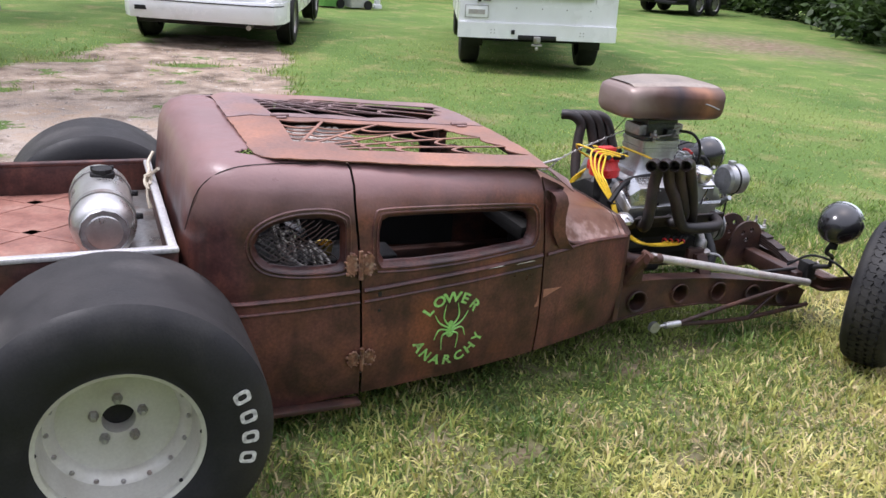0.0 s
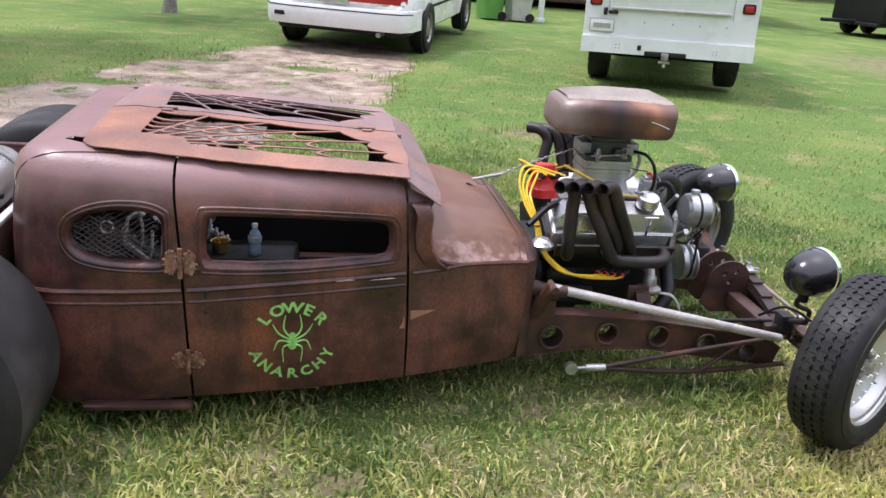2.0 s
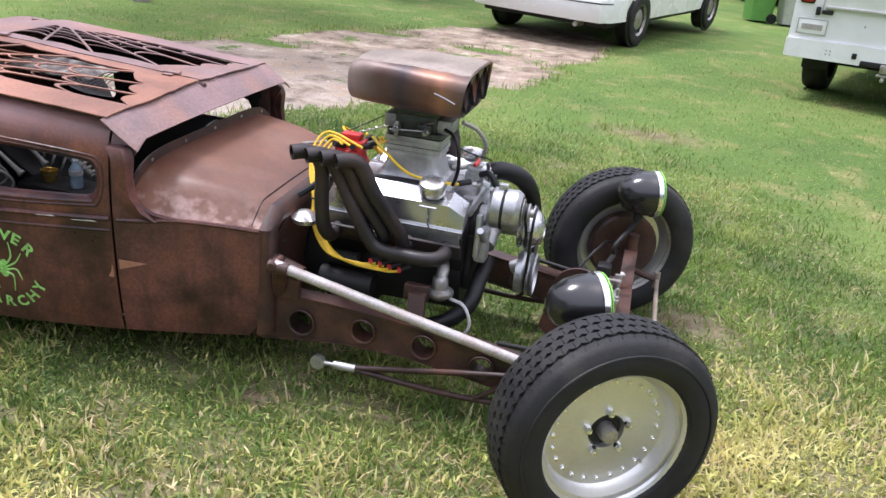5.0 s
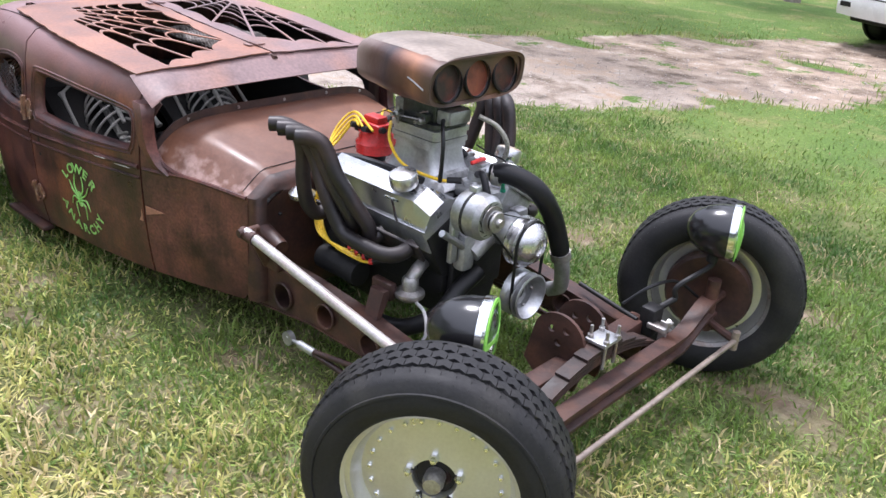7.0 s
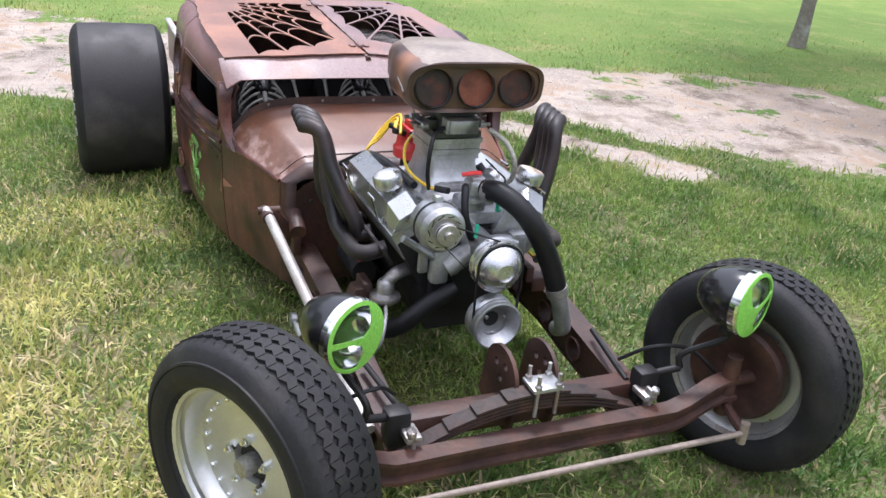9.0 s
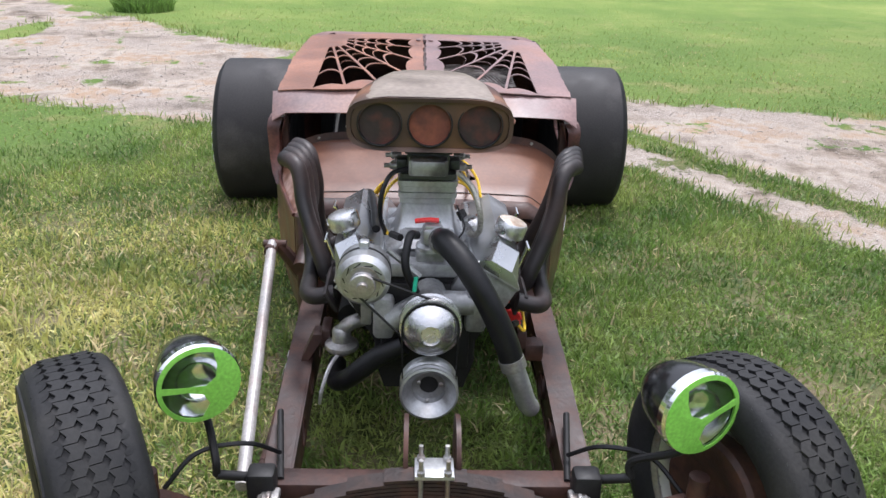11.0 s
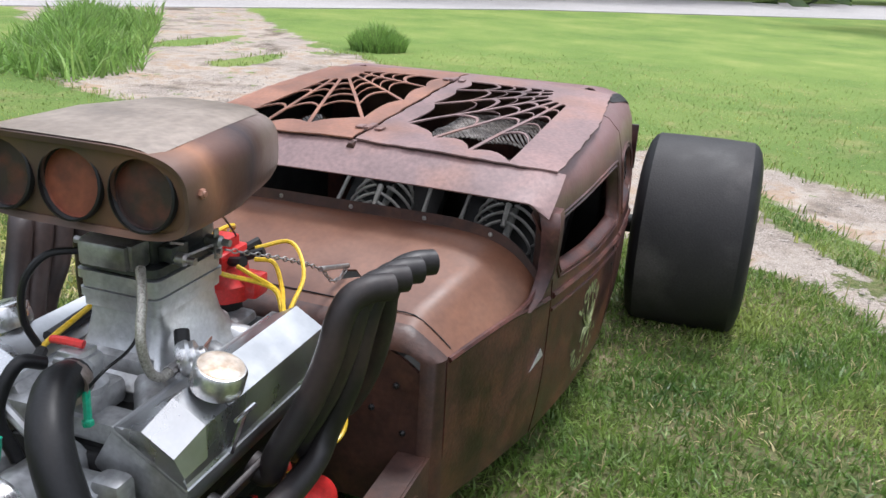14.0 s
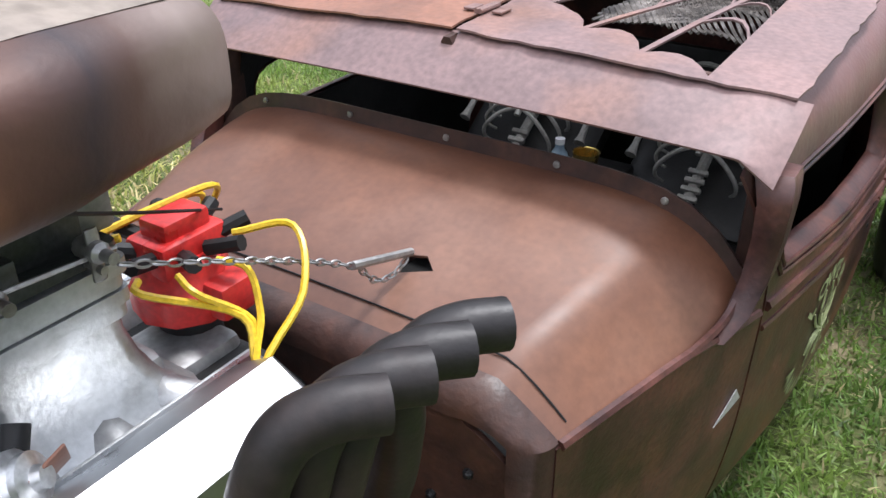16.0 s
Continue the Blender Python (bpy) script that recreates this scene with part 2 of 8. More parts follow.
EMBLEM = mat("lime_green_stencil_paint", [(0.22, 0.50, 0.11), (0.32, 0.62, 0.18)], 0.55, 0.0, 22, 8, 0.15, 120, ((0.15, 0.12, 0.07), 0.5, 40.0))
EMBLEM_FADED = mat("faded_dirty_green_stencil_paint", [(0.24, 0.26, 0.12), (0.40, 0.45, 0.22)], 0.6, 0.0, 22, 8, 0.15, 120, ((0.08, 0.05, 0.035), 0.65, 30.0))
WHITE_PAINT = mat("white_car_paint", [(0.76, 0.77, 0.78), (0.82, 0.82, 0.83)], 0.25, 0.0, 2, 5, 0.02, 80, ((0.66, 0.65, 0.62), 0.3, 4.0), coat=0.3, grain=0.015)
BIN_GREEN = mat("green_bin_plastic", [(0.09, 0.25, 0.05), (0.13, 0.32, 0.07)], 0.5, 0.0, 5, 5, 0.05, 80)
WHITE_LETTER = mat("white_tyre_paint", [(0.45, 0.45, 0.43), (0.66, 0.66, 0.64)], 0.6, 0.0, 40, 6, 0.1, 150, ((0.1, 0.1, 0.1), 0.6, 60.0))
BONE = mat("bone_white_plastic", [(0.20, 0.19, 0.17), (0.36, 0.35, 0.32)], 0.45, 0.0, 14, 6, 0.1, 120)
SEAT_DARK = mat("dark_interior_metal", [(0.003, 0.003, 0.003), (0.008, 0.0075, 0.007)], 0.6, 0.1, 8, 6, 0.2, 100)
BED_RED = mat("faded_red_brown_floor", [(0.16, 0.07, 0.055), (0.26, 0.12, 0.09), (0.30, 0.17, 0.13)], 0.55, 0.0, 8, 8, 0.25, 70)
BED_RAIL = mat("grey_painted_rail", [(0.42, 0.41, 0.41), (0.58, 0.57, 0.57)], 0.4, 0.3, 10, 6, 0.1, 120)
TANK = mat("brushed_aluminium_tank", [(0.50, 0.49, 0.47), (0.64, 0.63, 0.61)], 0.34, 0.8, 7, 7, 0.05, 140, ((0.35, 0.31, 0.26), 0.45, 9.0), grain=0.06)
GLASS = mat("headlamp_glass", [(0.85, 0.87, 0.86), (0.95, 0.95, 0.95)], 0.18, 0.0, 4, 3, 0.3, 120)
_g = GLASS.node_tree.nodes["Principled BSDF"]
_g.inputs["Transmission Weight"].default_value = 1.0
_g.inputs["IOR"].default_value = 1.3
BOTTLE = mat("bluish_bottle_plastic", [(0.16, 0.24, 0.31), (0.28, 0.36, 0.42)], 0.12, 0.0, 6, 3, 0.0, 60)
BRASS = mat("yellow_brass", [(0.55, 0.38, 0.10), (0.68, 0.50, 0.16)], 0.25, 0.9, 9, 4, 0.0, 90)
TAIL_RED = mat("red_lamp_plastic", [(0.30, 0.02, 0.02), (0.42, 0.03, 0.03)], 0.2, 0.0, 6, 4, 0.0, 80)
DARK_GLASS = mat("dark_car_glass", [(0.015, 0.018, 0.02), (0.03, 0.035, 0.038)], 0.06, 0.0, 3, 3, 0.0, 60)
BARK = mat("grey_bark_with_lichen", [(0.14, 0.12, 0.10), (0.26, 0.235, 0.20)], 0.85, 0.0, 9, 9, 0.7, 30, ((0.36, 0.37, 0.33), 0.8, 5.0), bump_dist=0.02)
LEAF = mat("tree_leaf", [(0.022, 0.045, 0.012), (0.05, 0.09, 0.022), (0.085, 0.13, 0.035)], 0.6, 0.0, 1.2, 6, 0.0, 30, jitter=0.4, through=0.3)
WEED = mat("tall_weed_leaf", [(0.13, 0.25, 0.055), (0.22, 0.36, 0.085), (0.34, 0.46, 0.15)], 0.6, 0.0, 2, 6, 0.0, 30, jitter=0.35, through=0.35)
BLADE = mat("grass_blade", [(0.066, 0.142, 0.027), (0.165, 0.262, 0.054), (0.315, 0.385, 0.098)], 0.5, 0.0, 1.5, 8, 0.0, 30, None, 0.14, jitter=0.38, through=0.4, straw=((0.48, 0.41, 0.22), 0.06))
BLADE_FAR = mat("mown_grass_blade", [(0.115, 0.182, 0.040), (0.238, 0.308, 0.074), (0.40, 0.43, 0.125)], 0.5, 0.0, 1.5, 8, 0.0, 30, None, 0.14, jitter=0.3, through=0.4, straw=((0.48, 0.41, 0.22), 0.08))
BLADE_DRY = mat("dry_grass_blade", [(0.20, 0.26, 0.065), (0.47, 0.47, 0.145), (0.73, 0.66, 0.29)], 0.5, 0.0, 1.5, 8, 0.0, 30, None, 0.14, jitter=0.38, through=0.4, straw=((0.66, 0.55, 0.31), 0.15))
STONE = mat("pale_gravel_stone", [(0.30, 0.26, 0.22), (0.38, 0.33, 0.29), (0.46, 0.41, 0.37)], 0.8, 0.0, 6, 6, 0.3, 60, jitter=0.18)
DULL_CHROME = mat("dull_chrome", [(0.55, 0.55, 0.55), (0.70, 0.70, 0.70)], 0.28, 0.95, 12, 6, 0.05, 120, ((0.35, 0.28, 0.22), 0.5, 14.0))
TAN_RUST = mat("tan_rusty_cap", [(0.30, 0.20, 0.13), (0.50, 0.42, 0.34), (0.60, 0.56, 0.52)], 0.45, 0.3, 22, 7, 0.15, 90, None, 0.2)
ROAD = mat("sunlit_pale_road", [(0.34, 0.32, 0.31), (0.44, 0.42, 0.41)], 0.85, 0.0, 0.6, 9, 0.3, 20)


def heat_tinted(m):
    """Bands of heat colour along x, broken up by the noise that is there already."""
    n, l = m.node_tree.nodes, m.node_tree.links
    b = n["Principled BSDF"]
    tc = n.new("ShaderNodeTexCoord")
    sp = n.new("ShaderNodeSeparateXYZ")
    l.new(tc.outputs["Object"], sp.inputs[0])
    nz = n.new("ShaderNodeTexNoise")
    nz.inputs["Scale"].default_value, nz.inputs["Detail"].default_value = 5.0, 6.0
    l.new(tc.outputs["Object"], nz.inputs["Vector"])
    ad = n.new("ShaderNodeMath")
    ad.operation = "MULTIPLY_ADD"
    ad.inputs[1].default_value = 0.22
    l.new(nz.outputs["Fac"], ad.inputs[0])
    l.new(sp.outputs["X"], ad.inputs[2])
    mr = n.new("ShaderNodeMapRange")
    mr.inputs[1].default_value, mr.inputs[2].default_value = 0.67, 1.19
    l.new(ad.outputs[0], mr.inputs[0])
    rp = n.new("ShaderNodeValToRGB")
    el = rp.color_ramp.elements
    # first two stops lightened for the sky's sheen on the rear end
    stops = [(0.0, (0.21, 0.155, 0.14)), (0.22, (0.26, 0.20, 0.175)), (0.42, (0.090, 0.050, 0.040)), (0.56, (0.040, 0.027, 0.030)), (0.70, (0.117, 0.054, 0.037)), (0.80, (0.28, 0.130, 0.072)), (0.90, (0.16, 0.085, 0.058)), (1.0, (0.095, 0.062, 0.052))]
    while len(el) < len(stops):
        el.new(0.5)
    for e, (p, c) in zip(el, stops):
        e.position, e.color = p, (*c, 1)
    l.new(mr.outputs[0], rp.inputs[0])
    l.new(rp.outputs[0], b.inputs["Base Color"])


heat_tinted(SCOOP)


def worn_corners(m):
    """Pale primer showing in blotches along the cowl's lower right corner, where hands and tools rub."""
    n, l = m.node_tree.nodes, m.node_tree.links
    b = n["Principled BSDF"]
    src = b.inputs["Base Color"].links[0].from_socket
    tc = n.new("ShaderNodeTexCoord")
    sp = n.new("ShaderNodeSeparateXYZ")
    l.new(tc.outputs["Object"], sp.inputs[0])
    ay = n.new("ShaderNodeMath")
    ay.operation = "MULTIPLY"
    ay.inputs[1].default_value = -1.0
    l.new(sp.outputs["Y"], ay.inputs[0])
    ed = n.new("ShaderNodeMath")
    ed.operation = "MULTIPLY_ADD"
    ed.inputs[1].default_value = 0.29
    l.new(sp.outputs["X"], ed.inputs[0])
    l.new(ay.outputs[0], ed.inputs[2])
    mr = n.new("ShaderNodeMapRange")
    mr.inputs[1].default_value, mr.inputs[2].default_value = 0.515, 0.565
    l.new(ed.outputs[0], mr.inputs[0])
    nz = n.new("ShaderNodeTexNoise")
    nz.inputs["Scale"].default_value, nz.inputs["Detail"].default_value = 17.0, 8.0
    l.new(tc.outputs["Object"], nz.inputs["Vector"])
    m2 = n.new("ShaderNodeMapRange")
    m2.inputs[1].default_value, m2.inputs[2].default_value, m2.inputs[4].default_value = 0.44, 0.6, 0.75
    l.new(nz.outputs["Fac"], m2.inputs[0])
    mu = n.new("ShaderNodeMath")
    mu.operation = "MULTIPLY"
    l.new(mr.outputs[0], mu.inputs[0])
    l.new(m2.outputs[0], mu.inputs[1])
    mx = n.new("ShaderNodeMix")
    mx.data_type = "RGBA"
    mx.inputs[7].default_value = (0.40, 0.27, 0.235, 1)
    l.new(mu.outputs[0], mx.inputs[0])
    l.new(src, mx.inputs[6])
    l.new(mx.outputs[2], b.inputs["Base Color"])


worn_corners(RUST_COWL)


def painted_sky_sheen(m, pale, low, high, amount):
    """Puts pale sky sheen into the weathered roof crown's colour, with a ragged border."""
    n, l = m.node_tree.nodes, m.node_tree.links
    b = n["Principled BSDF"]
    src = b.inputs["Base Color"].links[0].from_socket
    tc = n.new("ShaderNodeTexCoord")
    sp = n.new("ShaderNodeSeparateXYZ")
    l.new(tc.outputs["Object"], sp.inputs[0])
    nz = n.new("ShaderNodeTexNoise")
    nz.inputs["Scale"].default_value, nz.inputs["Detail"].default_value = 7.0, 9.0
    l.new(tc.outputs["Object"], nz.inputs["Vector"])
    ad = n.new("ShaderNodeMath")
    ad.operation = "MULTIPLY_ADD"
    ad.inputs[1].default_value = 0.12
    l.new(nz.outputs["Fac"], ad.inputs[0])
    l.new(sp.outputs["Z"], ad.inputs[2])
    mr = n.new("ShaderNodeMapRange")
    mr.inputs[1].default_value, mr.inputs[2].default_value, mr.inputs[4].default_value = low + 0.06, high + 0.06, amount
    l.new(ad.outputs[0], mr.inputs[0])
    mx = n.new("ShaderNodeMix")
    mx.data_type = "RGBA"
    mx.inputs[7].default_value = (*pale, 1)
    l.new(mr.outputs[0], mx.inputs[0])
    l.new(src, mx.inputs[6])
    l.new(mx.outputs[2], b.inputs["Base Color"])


painted_sky_sheen(RUST, (0.25, 0.150, 0.146), 0.79, 0.92, 0.85)
painted_sky_sheen(RUST_DOOR, (0.26, 0.150, 0.146), 0.79, 0.91, 0.85)

# ---- mesh tools ----
from mathutils import geometry


def part(name, bm, material, parent=None, label="", sharp=38):
    """Links a bmesh as one mesh object under a thing or a part."""
    bmesh.ops.recalc_face_normals(bm, faces=bm.faces)
    me = bpy.data.meshes.new(name)
    bm.to_mesh(me)
    bm.free()
    me.materials.append(material)
    for p in me.polygons:
        p.use_smooth = True
    me.set_sharp_from_angle(angle=radians(sharp))
    ob = new(name, me)
    ob.parent = parent
    if label:
        ob["label"] = label
    return ob


def again(ob, m, parent):
    """The same part once more, with the mesh shared, at the pose m under a parent."""
    o = new(ob.name.split(".")[0], ob.data)
    o.parent, o.matrix_basis = parent, m
    if "label" in ob:
        o["label"] = ob["label"]
    return o


def thing(name, label, category, m=None, group="", kind=""):
    ob = new(name)
    ob.empty_display_size = 0.2
    if m is not None:
        ob.matrix_basis = m
    return tagged(ob, label, category, group, kind)


def joined(*bms):
    out = bmesh.new()
    for b in bms:
        me = bpy.data.meshes.new("tmp")
        b.to_mesh(me)
        b.free()
        out.from_mesh(me)
        bpy.data.meshes.remove(me)
    return out


def moved(bm, m):
    bmesh.ops.transform(bm, matrix=m, verts=bm.verts)
    return bm


def box(c, s, bev=0.0, m=None, seg=2):
    bm = bmesh.new()
    bmesh.ops.create_cube(bm, size=1.0, matrix=Matrix.Diagonal((*s, 1)))
    if bev:
        bmesh.ops.bevel(bm, geom=bm.edges[:], offset=bev, segments=seg, profile=0.5, affect="EDGES")
    if m is not None:
        moved(bm, m)
    return moved(bm, Matrix.Translation(c))


def prism(outline, lo, hi, bev=0.0, m=None):
    """An (a, b) outline drawn out along the third axis from lo to hi; m places it."""
    bm = bmesh.new()
    v0 = [bm.verts.new((a, b, lo)) for a, b in outline]
    v1 = [bm.verts.new((a, b, hi)) for a, b in outline]
    bm.faces.new(v0[::-1])
    bm.faces.new(v1)
    for i in range(len(v0)):
        j = (i + 1) % len(v0)
        bm.faces.new((v0[i], v0[j], v1[j], v1[i]))
    if bev:
        bmesh.ops.bevel(bm, geom=bm.edges[:], offset=bev, segments=2, profile=0.5, affect="EDGES")
    return moved(bm, m) if m is not None else bm


def lathe(profile, seg=32, m=None, sweep=2 * math.pi):
    """Turns (radius, height) pairs round z. Pairs with radius 0 close the ends."""
    bm = bmesh.new()
    full = sweep > 6.28
    n = seg if full else seg + 1
    rings = []
    for r, h in profile:
        if r < 1e-6:
            rings.append([bm.verts.new((0, 0, h))])
        else:
            rings.append([bm.verts.new((r * math.cos(sweep * i / seg), r * math.sin(sweep * i / seg), h)) for i in range(n)])
    for a, b in zip(rings, rings[1:]):
        for i in range(seg):
            j = (i + 1) % n
            if len(a) == 1 and len(b) == 1:
                continue
            if len(a) == 1:
                bm.faces.new((a[0], b[i], b[j]))
            elif len(b) == 1:
                bm.faces.new((a[i], a[j], b[0]))
            else:
                bm.faces.new((a[i], a[j], b[j], b[i]))
    return moved(bm, m) if m is not None else bm


def along(p, q):
    """The pose that takes z from p towards q."""
    d = Vector(q) - Vector(p)
    return Matrix.Translation(p) @ d.to_track_quat("Z", "Y").to_matrix().to_4x4()


def rod(p, q, r, seg=12, r2=None):
    L = (Vector(q) - Vector(p)).length
    r2 = r if r2 is None else r2
    return lathe([(0, 0), (r, 0), (r2, L), (0, L)], seg, along(p, q))


def curve_points(pts, per=8):
    """A smooth line through the points."""
    P = [Vector(p) for p in pts]
    P = [2 * P[0] - P[1]] + P + [2 * P[-1] - P[-2]]
    out = []
    for i in range(1, len(P) - 2):
        a, b, c, d = P[i - 1:i + 3]
        for k in range(per):
            t = k / per
            out.append(0.5 * (2 * b + (c - a) * t + (2 * a - 5 * b + 4 * c - d) * t * t + (3 * b - a - 3 * c + d) * t ** 3))
    out.append(P[-2])
    return out


def tube(pts, r, seg=10, per=8, smooth=True, open_end=False, flat=1.0):
    """A pipe along a line; r is one radius or one for each given point. open_end leaves a hollow mouth at the end."""
    Q = curve_points(pts, per) if smooth else [Vector(p) for p in pts]
    n = len(Q)
    if isinstance(r, (int, float)):
        R = [r] * n
    else:
        R = [float(np.interp(i / (n - 1) * (len(r) - 1), range(len(r)), r)) for i in range(n)]
    bm = bmesh.new()
    rings, up = [], None
    for i, p in enumerate(Q):
        d = (Q[min(i + 1, n - 1)] - Q[max(i - 1, 0)]).normalized()
        if up is None:
            up = Vector((0, 0, 1)) if abs(d.z) < 0.9 else Vector((1, 0, 0))
        side = d.cross(up).normalized()
        up = side.cross(d).normalized()
        rings.append([bm.verts.new(p + R[i] * (math.cos(a) * side + flat * math.sin(a) * up)) for a in (2 * math.pi * k / seg for k in range(seg))])
    if open_end:
        d = (Q[-1] - Q[-2]).normalized()
        for f, back in ((0.82, 0.0), (0.78, 2.0 * R[-1])):
            rings.append([bm.verts.new(Q[-1] - d * back + (v.co - Q[-1]) * f) for v in rings[n - 1]])
    for a, b in zip(rings, rings[1:]):
        for k in range(seg):
            j = (k + 1) % seg
            bm.faces.new((a[k], a[j], b[j], b[k]))
    bm.faces.new(rings[0][::-1])
    bm.faces.new(rings[-1])
    return bm


def inside(p, poly):
    x, y = p
    c = False
    for (x1, y1), (x2, y2) in zip(poly, poly[1:] + poly[:1]):
        if (y1 > y) != (y2 > y) and x < (x2 - x1) * (y - y1) / (y2 - y1) + x1:
            c = not c
    return c


def sheet(outer, holes, fn, thick, step=0.05, up=None):
    """A plate with an outline and holes in (a, b), laid by fn(a, b) into space, with thickness behind its face."""
    def fine(loop):
        out = []
        for (x1, y1), (x2, y2) in zip(loop, loop[1:] + loop[:1]):
            k = max(1, int(math.hypot(x2 - x1, y2 - y1) / step))
            out += [(x1 + (x2 - x1) * i / k, y1 + (y2 - y1) * i / k) for i in range(k)]
        return out
    loops = [fine(outer)] + [fine(h) for h in holes]
    pts, edges = [], []
    for lp in loops:
        s = len(pts)
        pts += lp
        edges += [(s + i, s + (i + 1) % len(lp)) for i in range(len(lp))]
    xs, ys = [p[0] for p in outer], [p[1] for p in outer]
    rim = np.array(pts)
    a = min(xs) + step / 2
    while a < max(xs):
        b = min(ys) + step / 2
        while b < max(ys):
            if np.min((rim[:, 0] - a) ** 2 + (rim[:, 1] - b) ** 2) > (0.45 * step) ** 2 and inside((a, b), outer) and not any(inside((a, b), h) for h in holes):
                pts.append((a, b))
            b += step
        a += step
    vs, es, fs, *_ = geometry.delaunay_2d_cdt([Vector(p) for p in pts], edges, [], 0, 1e-6)
    keep = []
    for f in fs:
        c = (sum(vs[i][0] for i in f) / len(f), sum(vs[i][1] for i in f) / len(f))
        if inside(c, outer) and not any(inside(c, h) for h in holes):
            keep.append(f)
    e = 1e-3
    bm = bmesh.new()
    front, back = [], []
    for v in vs:
        a, b = v[0], v[1]
        p = Vector(fn(a, b))
        nrm = (Vector(fn(a + e, b)) - Vector(fn(a - e, b))).cross(Vector(fn(a, b + e)) - Vector(fn(a, b - e)))
        nrm = nrm.normalized() if nrm.length > 0 else Vector((0, 0, 1))
        front.append(bm.verts.new(p))
        back.append(bm.verts.new(p - nrm * thick))
    count = {}
    for f in keep:
        bm.faces.new([front[i] for i in f])
        bm.faces.new([back[i] for i in reversed(f)])
        for i, j in zip(f, f[1:] + f[:1]):
            count[(min(i, j), max(i, j))] = count.get((min(i, j), max(i, j)), 0) + 1
    for (i, j), k in count.items():
        if k == 1:
            bm.faces.new((front[i], front[j], back[j], back[i]))
    bmesh.ops.delete(bm, geom=[v for v in bm.verts if not v.link_faces], context="VERTS")
    return bm


def rounded(x0, x1, y0, y1, r, k=6):
    """A rectangle with rounded corners, as an outline."""
    out = []
    for cx, cy, a0 in ((x1 - r, y1 - r, 0), (x0 + r, y1 - r, 90), (x0 + r, y0 + r, 180), (x1 - r, y0 + r, 270)):
        out += [(cx + r * math.cos(radians(a0 + 90 * i / k)), cy + r * math.sin(radians(a0 + 90 * i / k))) for i in range(k + 1)]
    return out


def circle(cx, cy, r, k=20):
    return [(cx + r * math.cos(2 * math.pi * i / k), cy + r * math.sin(2 * math.pi * i / k)) for i in range(k)]


def loft(rings, closed=True, caps=True):
    bm = bmesh.new()
    R = [[bm.verts.new(p) for p in ring] for ring in rings]
    n = len(R[0])
    for a, b in zip(R, R[1:]):
        for i in range(n if closed else n - 1):
            j = (i + 1) % n
            bm.faces.new((a[i], a[j], b[j], b[i]))
    if caps and closed:
        bm.faces.new(R[0][::-1])
        bm.faces.new(R[-1])
    return bm


def nut(r, h, m):
    """A domed hexagonal nut standing on z."""
    return moved(joined(lathe([(0, 0), (r, 0), (r, h * 0.6), (r * 0.8, h * 0.75), (0, h * 0.75)], 6), lathe([(r * 0.7, h * 0.7), (r * 0.5, h), (0, h * 1.08)], 10)), m)


def tag_bar(w, h, m):
    return box((0, 0, 0), (w, h, 0.002), 0.0, m)

# ---- ground ----
GRAVEL = [  # the drive: pieces of a stripe, each from a point to a point with half widths
    ((0.2, 9.6), (-0.9, 6.9), 1.0, 1.6),
    ((-0.9, 6.9), (-2.2, 4.3), 1.6, 1.5),
    ((-2.2, 4.3), (-2.95, 2.4), 1.35, 1.05),
    ((-2.95, 2.4), (-4.2, -0.8), 1.05, 1.35),
    ((-4.2, -0.8), (-6.3, -4.3), 1.35, 1.9),
    ((-6.3, -4.3), (-9.6, -7.7), 1.9, 1.9),
    ((-9.6, -7.7), (-13.6, -11.6), 1.9, 2.4),
    ((-1.0, 2.55), (-3.0, 1.35), 0.24, 0.30),
]
DRY_SPOTS = [(-0.25, -1.0), (0.34, -1.2), (0.52, -0.56), (0.94, -0.47), (-0.48, -0.82)]
BARE = [(1.74, 4.40, 0.34, 0.20), (11.8, 11.1, 1.9, 1.9), (1.58, 1.93, 0.20, 0.10), (1.72, 1.55, 0.24, 0.10), (1.98, 0.75, 0.2, 0.12), (0.66, 1.43, 0.16, 0.09), (-0.9, 7.9, 0.5, 0.25)] + [(x, y, 0.10, 0.07) for x, y in DRY_SPOTS]
GREEN_STRIPS = [((-4.6, 0.75), (-2.2, 2.05), 0.12), ((-2.2, 2.05), (-0.6, 3.2), 0.16)]
GREEN_ISLES = [(-7.4, -4.9, 0.8, 0.22), (-8.8, -6.6, 1.0, 0.3), (-1.9, 7.9, 0.5, 0.12), (-0.4, 7.6, 0.45, 0.14), (-2.6, 6.0, 0.4, 0.12), (-3.4, 4.6, 0.3, 0.15)]


def fbm(x, y, s, k=4):
    v, a, t = 0.0, 1.0, 0.0
    for i in range(k):
        v += a * noise.noise((x * s, y * s, 3.1 * i))
        t += a
        a, s = a * 0.55, s * 2.1
    return v / t


